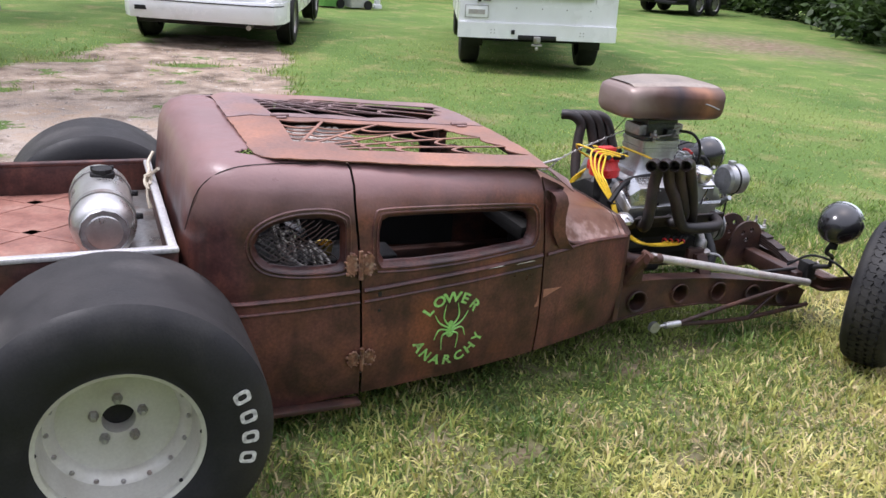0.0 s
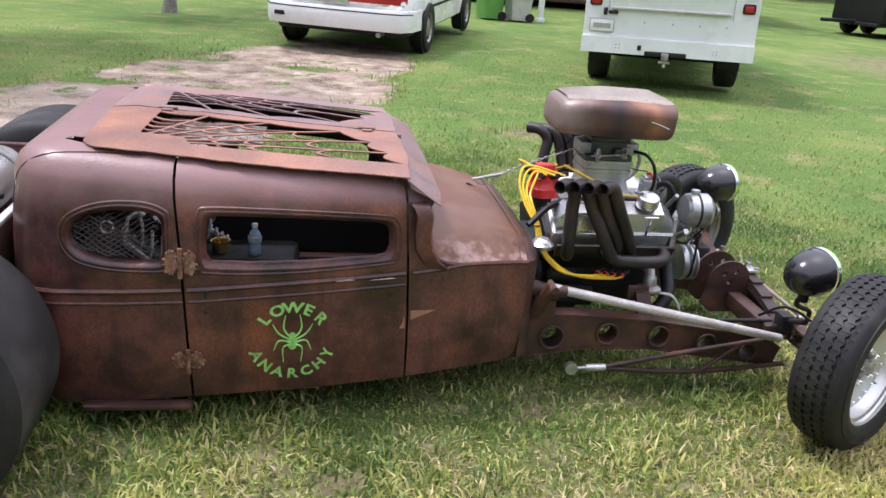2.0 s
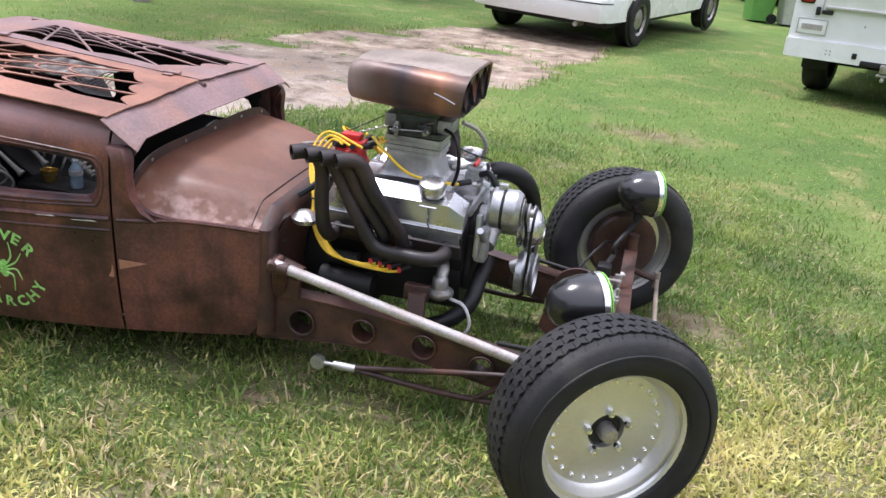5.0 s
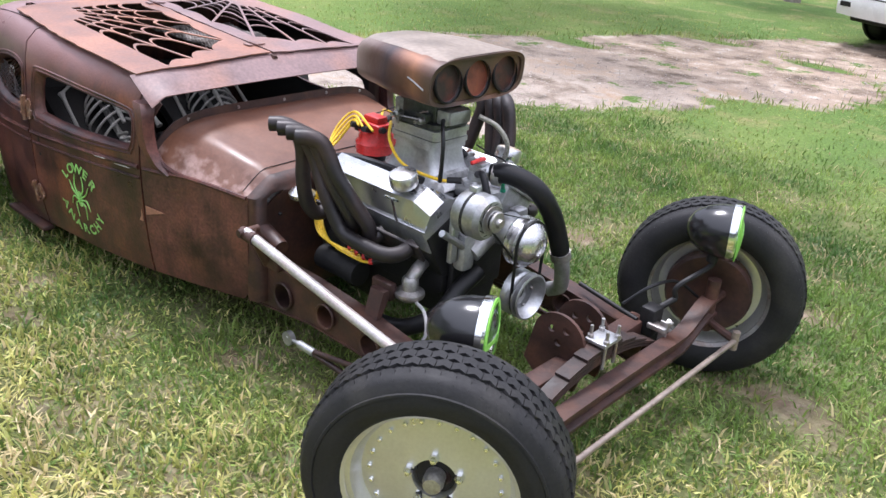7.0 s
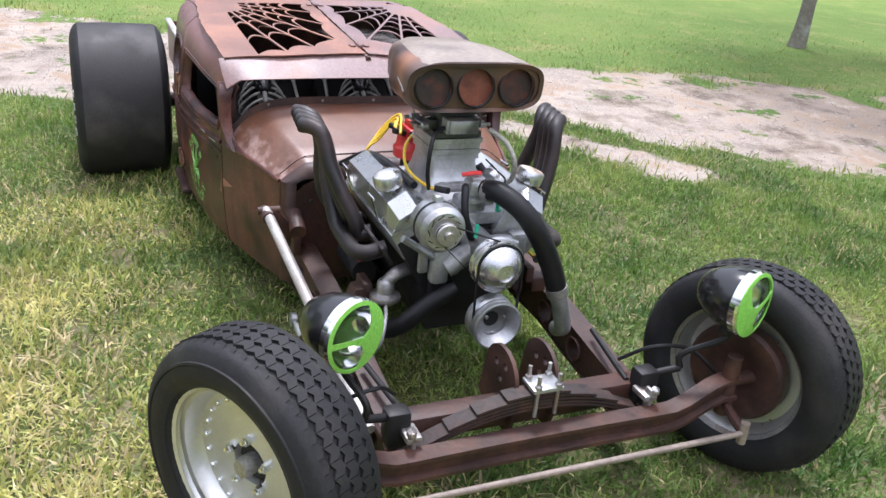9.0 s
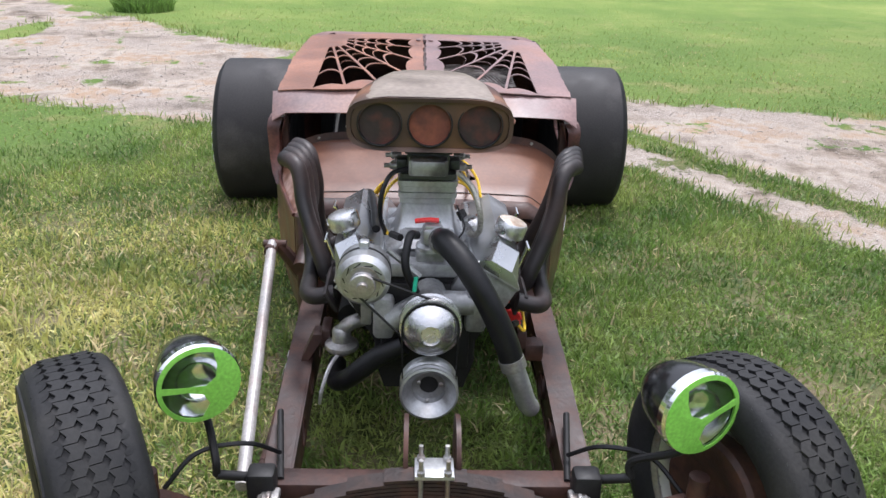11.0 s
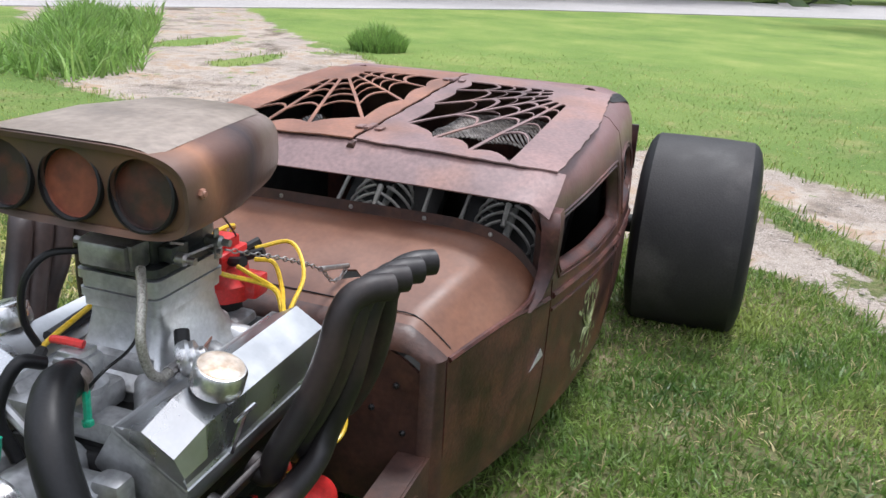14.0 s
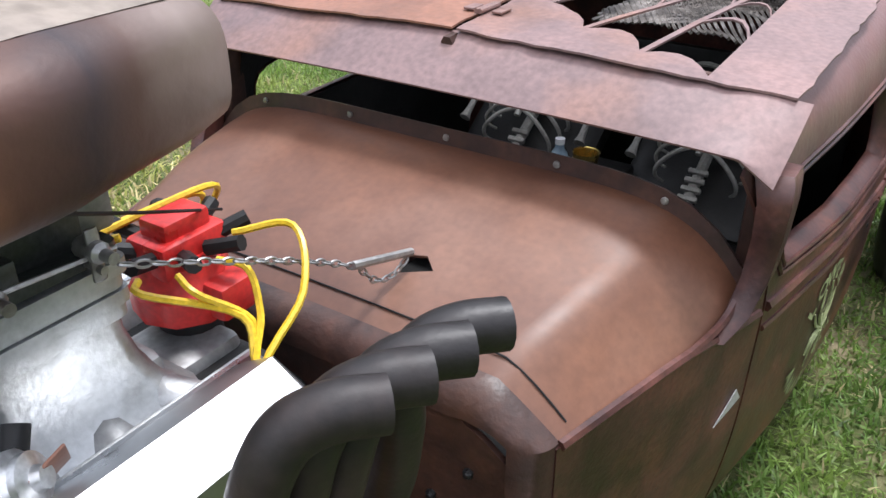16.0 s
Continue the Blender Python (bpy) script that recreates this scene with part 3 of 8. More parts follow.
def gravel_at(x, y):
    """1 in the drive and on bare earth, 0 on the lawn."""
    best = -9.0
    for (x1, y1), (x2, y2), w1, w2 in GRAVEL:
        dx, dy = x2 - x1, y2 - y1
        t = max(0.0, min(1.0, ((x - x1) * dx + (y - y1) * dy) / (dx * dx + dy * dy)))
        d = math.hypot(x - x1 - t * dx, y - y1 - t * dy)
        best = max(best, (w1 + t * (w2 - w1) - d))
    for cx, cy, rx, ry in GREEN_ISLES:
        best = min(best, 0.5 * (math.hypot((x - cx) / rx, (y - cy) / ry) - 1.0) * rx * 2)
    for (x1, y1), (x2, y2), w1 in GREEN_STRIPS:
        dx, dy = x2 - x1, y2 - y1
        t = max(0.0, min(1.0, ((x - x1) * dx + (y - y1) * dy) / (dx * dx + dy * dy)))
        best = min(best, (math.hypot(x - x1 - t * dx, y - y1 - t * dy) - w1) * 2)
    n = fbm(x, y, 0.9, 5)
    g = (best + 0.55 * n + 0.22 * fbm(x, y, 4.0, 3)) / 0.42
    return max(0.0, min(1.0, 0.5 + g))


def bare_at(x, y):
    """1 where the earth shows in worn spots of the lawn."""
    g = 0.0
    for cx, cy, rx, ry in BARE:
        if abs(x - cx) < 2 * rx and abs(y - cy) < 2 * ry:
            g = max(g, 0.45 + 0.75 * (1.0 - math.hypot((x - cx) / rx, (y - cy) / ry) + 0.9 * fbm(x, y, 3.0, 4)))
    return max(0.0, min(1.0, g))


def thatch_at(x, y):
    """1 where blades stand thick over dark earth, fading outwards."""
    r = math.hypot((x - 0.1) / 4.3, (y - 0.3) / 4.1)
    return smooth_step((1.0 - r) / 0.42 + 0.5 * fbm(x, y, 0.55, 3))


def smooth_step(t):
    t = max(0.0, min(1.0, t))
    return t * t * (3 - 2 * t)


def ground_height(x, y):
    r = math.hypot(x, y)
    return 0.012 * noise.noise((x * 0.5, y * 0.5, 0)) * min(1.0, max(0.0, (r - 3) / 4))


def axis_steps(lo, hi, fine_lo, fine_hi, step):
    out = list(np.arange(fine_lo, fine_hi + 1e-6, step))
    a, s = fine_hi, step
    while a < hi:
        s *= 1.22
        a += s
        out.append(a)
    a, s = fine_lo, step
    while a > lo:
        s *= 1.22
        a -= s
        out.insert(0, a)
    return out


def build_ground():
    X = axis_steps(-2500, 2500, -14.0, 13.0, 0.11)
    Y = axis_steps(-2500, 2500, -12.0, 13.0, 0.11)
    nx, ny = len(X), len(Y)
    verts = [(x, y, ground_height(x, y)) for y in Y for x in X]
    faces = [(j * nx + i, j * nx + i + 1, (j + 1) * nx + i + 1, (j + 1) * nx + i) for j in range(ny - 1) for i in range(nx - 1)]
    me = bpy.data.meshes.new("ground")
    me.from_pydata(verts, [], faces)
    a = me.attributes.new("gravel", "FLOAT", "POINT")
    a.data.foreach_set("value", [gravel_at(x, y) if -15 < x < 9 and -13 < y < 14 else 0.0 for y in Y for x in X])
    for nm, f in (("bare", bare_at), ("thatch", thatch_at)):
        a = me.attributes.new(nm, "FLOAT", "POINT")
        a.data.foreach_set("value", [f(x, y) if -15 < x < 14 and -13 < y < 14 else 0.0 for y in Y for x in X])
    m = bpy.data.materials.new("lawn_and_gravel")
    m.use_nodes = True
    n, l = m.node_tree.nodes, m.node_tree.links
    b = n["Principled BSDF"]
    tc = n.new("ShaderNodeTexCoord")

    def nz(s, d=8.0):
        t = n.new("ShaderNodeTexNoise")
        t.inputs["Scale"].default_value, t.inputs["Detail"].default_value = s, d
        t.inputs["Roughness"].default_value = 0.65
        l.new(tc.outputs["Object"], t.inputs["Vector"])
        return t.outputs["Fac"]

    def ramp(src, cols, lo=0.3, hi=0.7):
        r = n.new("ShaderNodeValToRGB")
        el = r.color_ramp.elements
        while len(el) < len(cols):
            el.new(0.5)
        for i, c in enumerate(cols):
            el[i].position = lo + (hi - lo) * i / (len(cols) - 1)
            el[i].color = (*c, 1)
        l.new(src, r.inputs[0])
        return r.outputs[0]

    def mix(f, a_, b_):
        x = n.new("ShaderNodeMix")
        x.data_type = "RGBA"
        l.new(f, x.inputs[0])
        l.new(a_, x.inputs[6])
        l.new(b_, x.inputs[7])
        return x.outputs[2]

    lawn = ramp(nz(0.35, 10), [(0.070, 0.135, 0.030), (0.120, 0.195, 0.044), (0.200, 0.260, 0.070)])
    dry = ramp(nz(9, 6), [(0.16, 0.20, 0.05), (0.32, 0.28, 0.13)])
    patch = ramp(nz(1.7, 8), [(0, 0, 0), (1, 1, 1)], 0.52, 0.66)
    lawn = mix(patch, lawn, dry)
    tuft = ramp(nz(38, 5), [(0.35, 0.35, 0.35), (1.25, 1.25, 1.25)], 0.3, 0.68)
    mul = n.new("ShaderNodeMix")
    mul.data_type, mul.blend_type = "RGBA", "MULTIPLY"
    mul.inputs[0].default_value = 0.8
    l.new(lawn, mul.inputs[6])
    l.new(tuft, mul.inputs[7])
    lawn = mul.outputs[2]
    # yellower open field behind the car, its sunlit brightness put into the turf colour
    pale = n.new("ShaderNodeMapRange")
    pale.inputs[1].default_value, pale.inputs[2].default_value, pale.inputs[4].default_value = -3.0, -12.0, 0.75
    fld = n.new("ShaderNodeSeparateXYZ")
    l.new(tc.outputs["Object"], fld.inputs[0])
    l.new(fld.outputs["X"], pale.inputs[0])
    lawn = mix(pale.outputs[0], lawn, ramp(nz(0.5, 10), [(0.115, 0.190, 0.045), (0.185, 0.265, 0.062), (0.30, 0.345, 0.10)]))
    vor = n.new("ShaderNodeTexVoronoi")
    vor.inputs["Scale"].default_value = 130
    l.new(tc.outputs["Object"], vor.inputs["Vector"])
    # the drive is brown dirt towards the parked cars and paler stone elsewhere
    sxyz = n.new("ShaderNodeSeparateXYZ")
    l.new(tc.outputs["Object"], sxyz.inputs[0])
    dirt = n.new("ShaderNodeMapRange")
    dirt.inputs[1].default_value, dirt.inputs[2].default_value, dirt.inputs[4].default_value = 2.8, 6.5, 0.8
    l.new(sxyz.outputs["Y"], dirt.inputs[0])
    peb = ramp(vor.outputs["Color"], [(0.16, 0.132, 0.108), (0.30, 0.255, 0.218), (0.50, 0.445, 0.40)], 0.1, 0.9)
    sand = ramp(nz(1.3, 9), [(0.085, 0.068, 0.05), (0.25, 0.202, 0.16), (0.42, 0.365, 0.31), (0.35, 0.24, 0.155), (0.39, 0.355, 0.32)], 0.36, 0.66)
    stones = mix(ramp(nz(1.1, 8), [(0, 0, 0), (0.85, 0.85, 0.85)], 0.42, 0.62), sand, peb)
    stones = mix(dirt.outputs[0], stones, ramp(nz(2.6, 10), [(0.085, 0.06, 0.04), (0.24, 0.18, 0.13), (0.36, 0.28, 0.21), (0.54, 0.47, 0.39)], 0.35, 0.68))

    def attribute(nm):
        q = n.new("ShaderNodeAttribute")
        q.attribute_name = nm
        return q

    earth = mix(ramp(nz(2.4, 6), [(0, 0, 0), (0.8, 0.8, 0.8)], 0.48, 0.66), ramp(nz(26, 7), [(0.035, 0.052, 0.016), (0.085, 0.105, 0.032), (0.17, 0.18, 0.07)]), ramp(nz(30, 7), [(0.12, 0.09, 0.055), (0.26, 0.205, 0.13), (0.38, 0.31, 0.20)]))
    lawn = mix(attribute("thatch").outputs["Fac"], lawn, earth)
    worn = n.new("ShaderNodeMath")
    worn.operation = "MULTIPLY"
    l.new(attribute("bare").outputs["Fac"], worn.inputs[0])
    l.new(ramp(nz(9, 8), [(0.45, 0.45, 0.45), (1, 1, 1)], 0.35, 0.55), worn.inputs[1])
    lawn = mix(worn.outputs[0], lawn, ramp(nz(7, 8), [(0.085, 0.055, 0.038), (0.19, 0.135, 0.095), (0.36, 0.285, 0.215)]))
    at = n.new("ShaderNodeAttribute")
    at.attribute_name = "gravel"
    add = n.new("ShaderNodeMath")
    add.operation = "MULTIPLY_ADD"
    l.new(nz(14, 8), add.inputs[0])
    add.inputs[1].default_value = 1.3
    sub = n.new("ShaderNodeMath")
    sub.operation = "ADD"
    sub.inputs[1].default_value = -0.65
    tufts = n.new("ShaderNodeMapRange")
    tufts.inputs[1].default_value, tufts.inputs[2].default_value, tufts.inputs[4].default_value = 0.54, 0.66, 0.85
    l.new(nz(1.9, 7), tufts.inputs[0])
    less = n.new("ShaderNodeMath")
    less.operation = "SUBTRACT"
    l.new(at.outputs["Fac"], less.inputs[0])
    l.new(tufts.outputs[0], less.inputs[1])
    l.new(less.outputs[0], sub.inputs[0])
    l.new(sub.outputs[0], add.inputs[2])
    cut = n.new("ShaderNodeMapRange")
    cut.inputs[1].default_value, cut.inputs[2].default_value = 0.38, 0.62
    l.new(add.outputs[0], cut.inputs[0])
    l.new(mix(cut.outputs[0], lawn, stones), b.inputs["Base Color"])
    b.inputs["Roughness"].default_value = 0.9
    b.inputs["Specular IOR Level"].default_value = 0.2
    bp = n.new("ShaderNodeBump")
    bp.inputs["Strength"].default_value, bp.inputs["Distance"].default_value = 0.6, 0.03
    l.new(nz(45, 6), bp.inputs["Height"])
    l.new(bp.outputs[0], b.inputs["Normal"])
    me.materials.append(m)
    ob = new("ground", me)
    return tagged(ob, "mown green lawn with a pale gravel drive across it", "ground", kind="structure")


build_ground()

# ---- rat rod: body ----
CAR = thing("rat_rod_car", "low rusty chopped rat rod with a bare engine, on lawn", "car")
WX, WY = [-1.14, -0.75, -0.35, 0.0, 0.25, 0.46, 0.6], [0.668, 0.682, 0.655, 0.602, 0.535, 0.468, 0.42]


def half_width(x):
    return float(np.interp(x, WX, WY))


def smooth01(t):
    t = max(0.0, min(1.0, t))
    return t * t * (3 - 2 * t)


def roof_lift(x):
    return 0.062 * max(0.0, min(1.3, -x)) - 0.012


def plan(u):
    """A point of the body's outline from above, and its outward normal, for the side with y > 0."""
    if u >= -1.14:
        e = 0.03
        s = (half_width(u + e) - half_width(u - e)) / (2 * e)
        k = math.hypot(1, s)
        w = (half_width(u + 0.06) + half_width(u - 0.06) + 2 * half_width(u)) / 4 if u > -1.05 else half_width(max(u, -1.14))
        return u, w, -s / k, 1 / k
    a = (-1.14 - u) / 0.2
    if a < math.pi / 2:
        return -1.14 - 0.2 * math.sin(a), 0.468 + 0.2 * math.cos(a), -math.sin(a), math.cos(a)
    return -1.34, 0.468 - (u + 1.14 + 0.1 * math.pi) * -1, -1.0, 0.0


def shell(side):
    """The cab's skin: u runs along the side and round the back, v up the side and over on to the roof."""
    def fn(u, v):
        x, y, nx, ny = plan(u)
        if v < 0.82:
            z, inset = v, 0.028 * max(0.0, (v - 0.57) / 0.25) ** 1.5 + 0.03 * max(0.0, (0.42 - v) / 0.3) ** 2
        else:
            a = min((v - 0.82) / 0.11, math.pi / 2)
            z, inset = 0.82 + 0.11 * math.sin(a), 0.028 + 0.11 * (1 - math.cos(a)) + max(0.0, v - 0.82 - 0.11 * math.pi / 2)
        z += roof_lift(x - nx * inset) * smooth01((v - 0.55) / 0.35)
        z += 0.02 * smooth01(inset / 0.5) * (v > 0.9)
        return x - nx * inset, side * (y - ny * inset), z
    return fn


QUARTER_WINDOW = [(-0.835, 0.655), (-0.835, 0.745), (-0.85, 0.765), (-0.90, 0.775), (-0.98, 0.772), (-1.05, 0.758), (-1.10, 0.735),
                  (-1.118, 0.705), (-1.105, 0.675), (-1.07, 0.652), (-1.0, 0.640), (-0.92, 0.637), (-0.85, 0.640)]
DOOR_WINDOW = [(-0.675, 0.642), (-0.55, 0.638), (-0.35, 0.643), (-0.12, 0.656), (-0.092, 0.664), (-0.078, 0.69), (-0.078, 0.742), (-0.09, 0.764),
               (-0.12, 0.774), (-0.30, 0.779), (-0.50, 0.779), (-0.655, 0.776), (-0.680, 0.765), (-0.690, 0.73), (-0.690, 0.665)]


def grown(loop, d):
    cx, cy = sum(p[0] for p in loop) / len(loop), sum(p[1] for p in loop) / len(loop)
    hx, hy = max(abs(p[0] - cx) for p in loop), max(abs(p[1] - cy) for p in loop)
    return [(cx + (x - cx) * (hx + d) / hx, cy + (y - cy) * (hy + d) / hy) for x, y in loop]


def off(fn, u, v, d, sign):
    e = 1e-3
    p = Vector(fn(u, v))
    nrm = (Vector(fn(u + e, v)) - Vector(fn(u - e, v))).cross(Vector(fn(u, v + e)) - Vector(fn(u, v - e))).normalized()
    return p + nrm * d * sign


def bead(fn, line, r, sign, closed=False, per=4, d=0.0):
    pts = [off(fn, u, v, d, sign) for u, v in line]
    if closed:
        pts.append(pts[0])
    return tube(pts, r, 6, per)


def belt_line(u):
    return float(np.interp(u, [-1.44, -0.97, -0.70, -0.36, 0.0], [0.528, 0.538, 0.552, 0.574, 0.592]))


def reveal(fn, loop, sign):
    """The sloped flange that leads from the skin in to a window's edge."""
    rings = []
    for g, d in ((0.020, 0.0), (0.014, -0.006), (0.003, -0.022), (0.0, -0.030), (0.001, -0.036)):
        rings.append([off(fn, u, v, d, sign) for u, v in grown(loop, g)])
    bm = bmesh.new()
    R = [[bm.verts.new(p) for p in ring] for ring in rings]
    for a, b in zip(R, R[1:]):
        for i in range(len(a)):
            j = (i + 1) % len(a)
            bm.faces.new((a[i], a[j], b[j], b[i]))
    return bm


def build_side(side):
    fn, sg = shell(side), -side
    th = 0.006 * sg
    back = -1.14 - 0.1 * math.pi - 0.468
    top = 0.993
    rear = [(-0.742, 0.135), (-0.755, 0.40), (-0.767, 0.65), (-0.785, 0.82), (-0.79, top)]
    front = [(0.0, 0.165), (-0.012, 0.45), (-0.024, 0.75), (-0.03, top)]
    q = [(u - 0.009, v) for u, v in rear] + [(u, top + 0.05 * smooth01((-0.95 - u) / 0.25) + 0.08 * smooth01((-1.42 - u) / 0.12)) for u in np.linspace(-0.95, back, 10)] + [(back, 0.18), (-1.454, 0.18), (-1.3, 0.12), (-1.1, 0.10)]
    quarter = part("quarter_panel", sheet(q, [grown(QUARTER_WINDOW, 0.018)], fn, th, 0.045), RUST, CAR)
    part("window_reveal", reveal(fn, QUARTER_WINDOW, sg), RUST, quarter)
    part("window_bead", bead(fn, grown(QUARTER_WINDOW, 0.030), 0.005, sg, True), RUST, quarter)
    part("window_bead", bead(fn, grown(QUARTER_WINDOW, 0.018), 0.004, sg, True), RUST, quarter)
    part("belt_moulding", joined(bead(fn, [(u, belt_line(u)) for u in np.linspace(-1.44, -0.772, 14)], 0.010, sg), bead(fn, [(u, belt_line(u) - 0.042) for u in np.linspace(-1.44, -0.768, 14)], 0.006, sg)), RUST, quarter)
    # expanded steel in the quarter window
    wires = []
    for k in range(-5, 14):
        for s in (-1, 1):
            line = []
            for i in range(13):
                u, v = -1.13 + 0.026 * i, 0.63 + 0.014 * (k + s * i)
                if inside((u, v), QUARTER_WINDOW):
                    line.append(off(fn, u + 0.008 * noise.noise((u * 30, v * 30, 2.0)), v + 0.010 * noise.noise((u * 26, v * 26, 7.0)), -0.020 + 0.014 * noise.noise((u * 18, v * 22, 4.0)), sg))
            if len(line) > 1:
                wires.append(tube(line, 0.0018, 4, 1, smooth=False))
    if side < 0:
        ring_m = along(off(fn, -1.005, 0.725, -0.03, sg), off(fn, -1.005, 0.725, 0.0, sg))
        part("mesh_ring", lathe([(0.017, -0.003), (0.022, -0.003), (0.022, 0.003), (0.017, 0.003), (0.017, -0.003)], 20, ring_m), ZINC, quarter, "pale metal ring behind the mesh")
    part("window_mesh", joined(*wires), SPRING, quarter, "rusty expanded steel mesh")
    d = [rear[0], (-0.35, 0.150)] + front + [(-0.35, top)] + rear[:0:-1]
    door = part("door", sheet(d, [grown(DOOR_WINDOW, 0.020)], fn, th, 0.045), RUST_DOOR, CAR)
    part("window_reveal", reveal(fn, DOOR_WINDOW, sg), RUST, door)
    part("window_bead", bead(fn, grown(DOOR_WINDOW, 0.034), 0.005, sg, True), RUST, door)
    part("window_bead", bead(fn, grown(DOOR_WINDOW, 0.020), 0.004, sg, True), RUST, door)
    # near-black lining added for the cab's shade, across door and quarter
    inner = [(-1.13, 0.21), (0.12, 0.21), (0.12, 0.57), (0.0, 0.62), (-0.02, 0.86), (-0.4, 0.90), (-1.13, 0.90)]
    part("inner_lining", sheet(inner, [grown(QUARTER_WINDOW, 0.012), grown(DOOR_WINDOW, 0.012)], lambda u, v: off(fn, u, v, -0.034, sg), th * 0.5, 0.08), SEAT_DARK, CAR, "near-black lining added to keep the cab looking shaded")
    part("belt_moulding", joined(bead(fn, [(u, belt_line(u)) for u in np.linspace(-0.755, -0.022, 12)], 0.010, sg),
                                 bead(fn, [(u, belt_line(u) - 0.042) for u in np.linspace(-0.752, -0.02, 12)], 0.006, sg)), RUST, door)
    for zc, up_ in (((0.640, -0.772), (0.290, -0.756)) if side < 0 else ()):
        leaf, welds = [], []
        ragged = random.Random(int(zc * 1000))
        for uc in (up_ - 0.030, up_ + 0.028):
            tall = ragged.uniform(0.85, 1.1) * (1.15 if zc > 0.5 else 0.85)
            loop = []
            for i in range(16):
                a_ = 2 * math.pi * i / 16
                cu, cv = math.cos(a_), math.sin(a_)
                sq = 1 / max(abs(cu), abs(cv)) ** 0.75
                k = ragged.uniform(0.92, 1.06)
                loop.append((uc + 0.019 * cu * sq * k, zc + 0.032 * tall * cv * sq * k))
            leaf.append(sheet(loop, [], lambda u, v: off(fn, u, v, 0.010, sg), th * 1.3, 0.03))
            for i in range(11):
                a_ = 2 * math.pi * i / 11 + ragged.uniform(-0.2, 0.2)
                c_ = off(fn, uc + 0.022 * math.cos(a_), zc + 0.035 * tall * math.sin(a_), 0.008, sg)
                r_ = ragged.uniform(0.004, 0.0085)
                welds.append(lathe([(0, -r_ * 0.7), (r_ * 0.8, -r_ * 0.4), (r_, 0), (r_ * 0.75, r_ * 0.5), (0, r_ * 0.75)], 7, Matrix.Translation(c_) @ pose(0, 0, 0, ragged.uniform(0, 90), ragged.uniform(0, 90), 0)))
        pin = rod(off(fn, up_, zc - 0.045, 0.014, sg), off(fn, up_, zc + 0.045, 0.014, sg), 0.0085, 8)
        part("hinge", joined(*leaf, pin, *welds), HINGE, door, "welded rusty strap hinge")
    for u0, u1, dv in ((-0.27, -0.20, -0.003), (-0.15, -0.06, -0.010)) if side < 0 else ():
        streak = [(u0, belt_line(u0) + dv), (u1, belt_line(u1) + dv - 0.001), (u1 - 0.02, belt_line(u1) + dv + 0.0025), ((u0 + u1) / 2, belt_line((u0 + u1) / 2) + dv + 0.002), (u0 + 0.01, belt_line(u0) + dv + 0.002)]
        part("scuff", sheet(streak, [], lambda u, v: off(fn, u, v, 0.0112, sg), th * 0.2, 0.03), BED_RAIL, door, "pale scraped streak")
    for z0, h in ((0.520, 0.024), (0.462, 0.012)):
        part("latch_slot", sheet(rounded(-0.702, -0.690, z0, z0 + h, 0.005), [], lambda u, v: off(fn, u, v, 0.0015, sg), th * 0.4, 0.02), BLACK_MATT, door)
    tri = [(0.004, 0.446), (0.006, 0.410), (0.096, 0.438)] if side < 0 else [(0.085, 0.402), (0.012, 0.425), (0.03, 0.452)]
    c = [(0.009, 0.166), (0.20, 0.172), (0.425, 0.178), (0.455, 0.22), (0.462, 0.585), (0.35, 0.598), (0.20, 0.606), (0.13, 0.618), (0.088, 0.642), (0.052, 0.69),
         (0.026, 0.748), (0.042, 0.790), (0.080, 0.852), (0.050, 0.872), (-0.018, 0.905), (-0.016, 0.75), (-0.003, 0.45)]
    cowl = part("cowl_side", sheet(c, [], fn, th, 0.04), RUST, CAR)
    part("arrow_mark", sheet(tri, [], lambda u, v: off(fn, u, v, 0.003, sg), 0.0015 * sg, 0.03), RUST_ORANGE if side < 0 else BED_RAIL, cowl, "scraped arrowhead mark")
    line = [(0.003, 0.59), (0.10, 0.596), (0.20, 0.606), (0.33, 0.600), (0.455, 0.588)]
    part("cowl_bead", bead(fn, line, 0.008, sg), RUST, cowl)
    part("pillar_bead", bead(fn, [(0.20, 0.606), (0.13, 0.618), (0.088, 0.642), (0.052, 0.69), (0.028, 0.745)], 0.007, sg), RUST, cowl)
    # sill under the door
    if side < 0:
        part("latch_plate", sheet([(-0.034, 0.378), (-0.014, 0.378), (-0.014, 0.398), (-0.020, 0.425), (-0.024, 0.398)], [], lambda u, v: off(fn, u, v, 0.003, sg), 0.0015 * sg, 0.03), RUST_ORANGE, door, "small worn latch plate")
        part("sill_step", box((-0.93, side * 0.66, 0.105), (0.36, 0.05, 0.018), 0.004), RUST_DARK, CAR)
    return fn, door


FN_R, DOOR_R = build_side(-1)
FN_L, DOOR_L = build_side(1)


def letter_mesh(ch):
    cu = bpy.data.curves.new("letter", "FONT")
    cu.body, cu.size, cu.align_x, cu.resolution_u, cu.offset = ch, 1.0, "CENTER", 3, 0.032
    ob = new("letter", cu)
    dg = bpy.context.evaluated_depsgraph_get()
    me = bpy.data.meshes.new_from_object(ob.evaluated_get(dg))
    bpy.data.objects.remove(ob)
    bpy.data.curves.remove(cu)
    bm = bmesh.new()
    bm.from_mesh(me)
    bpy.data.meshes.remove(me)
    return bm


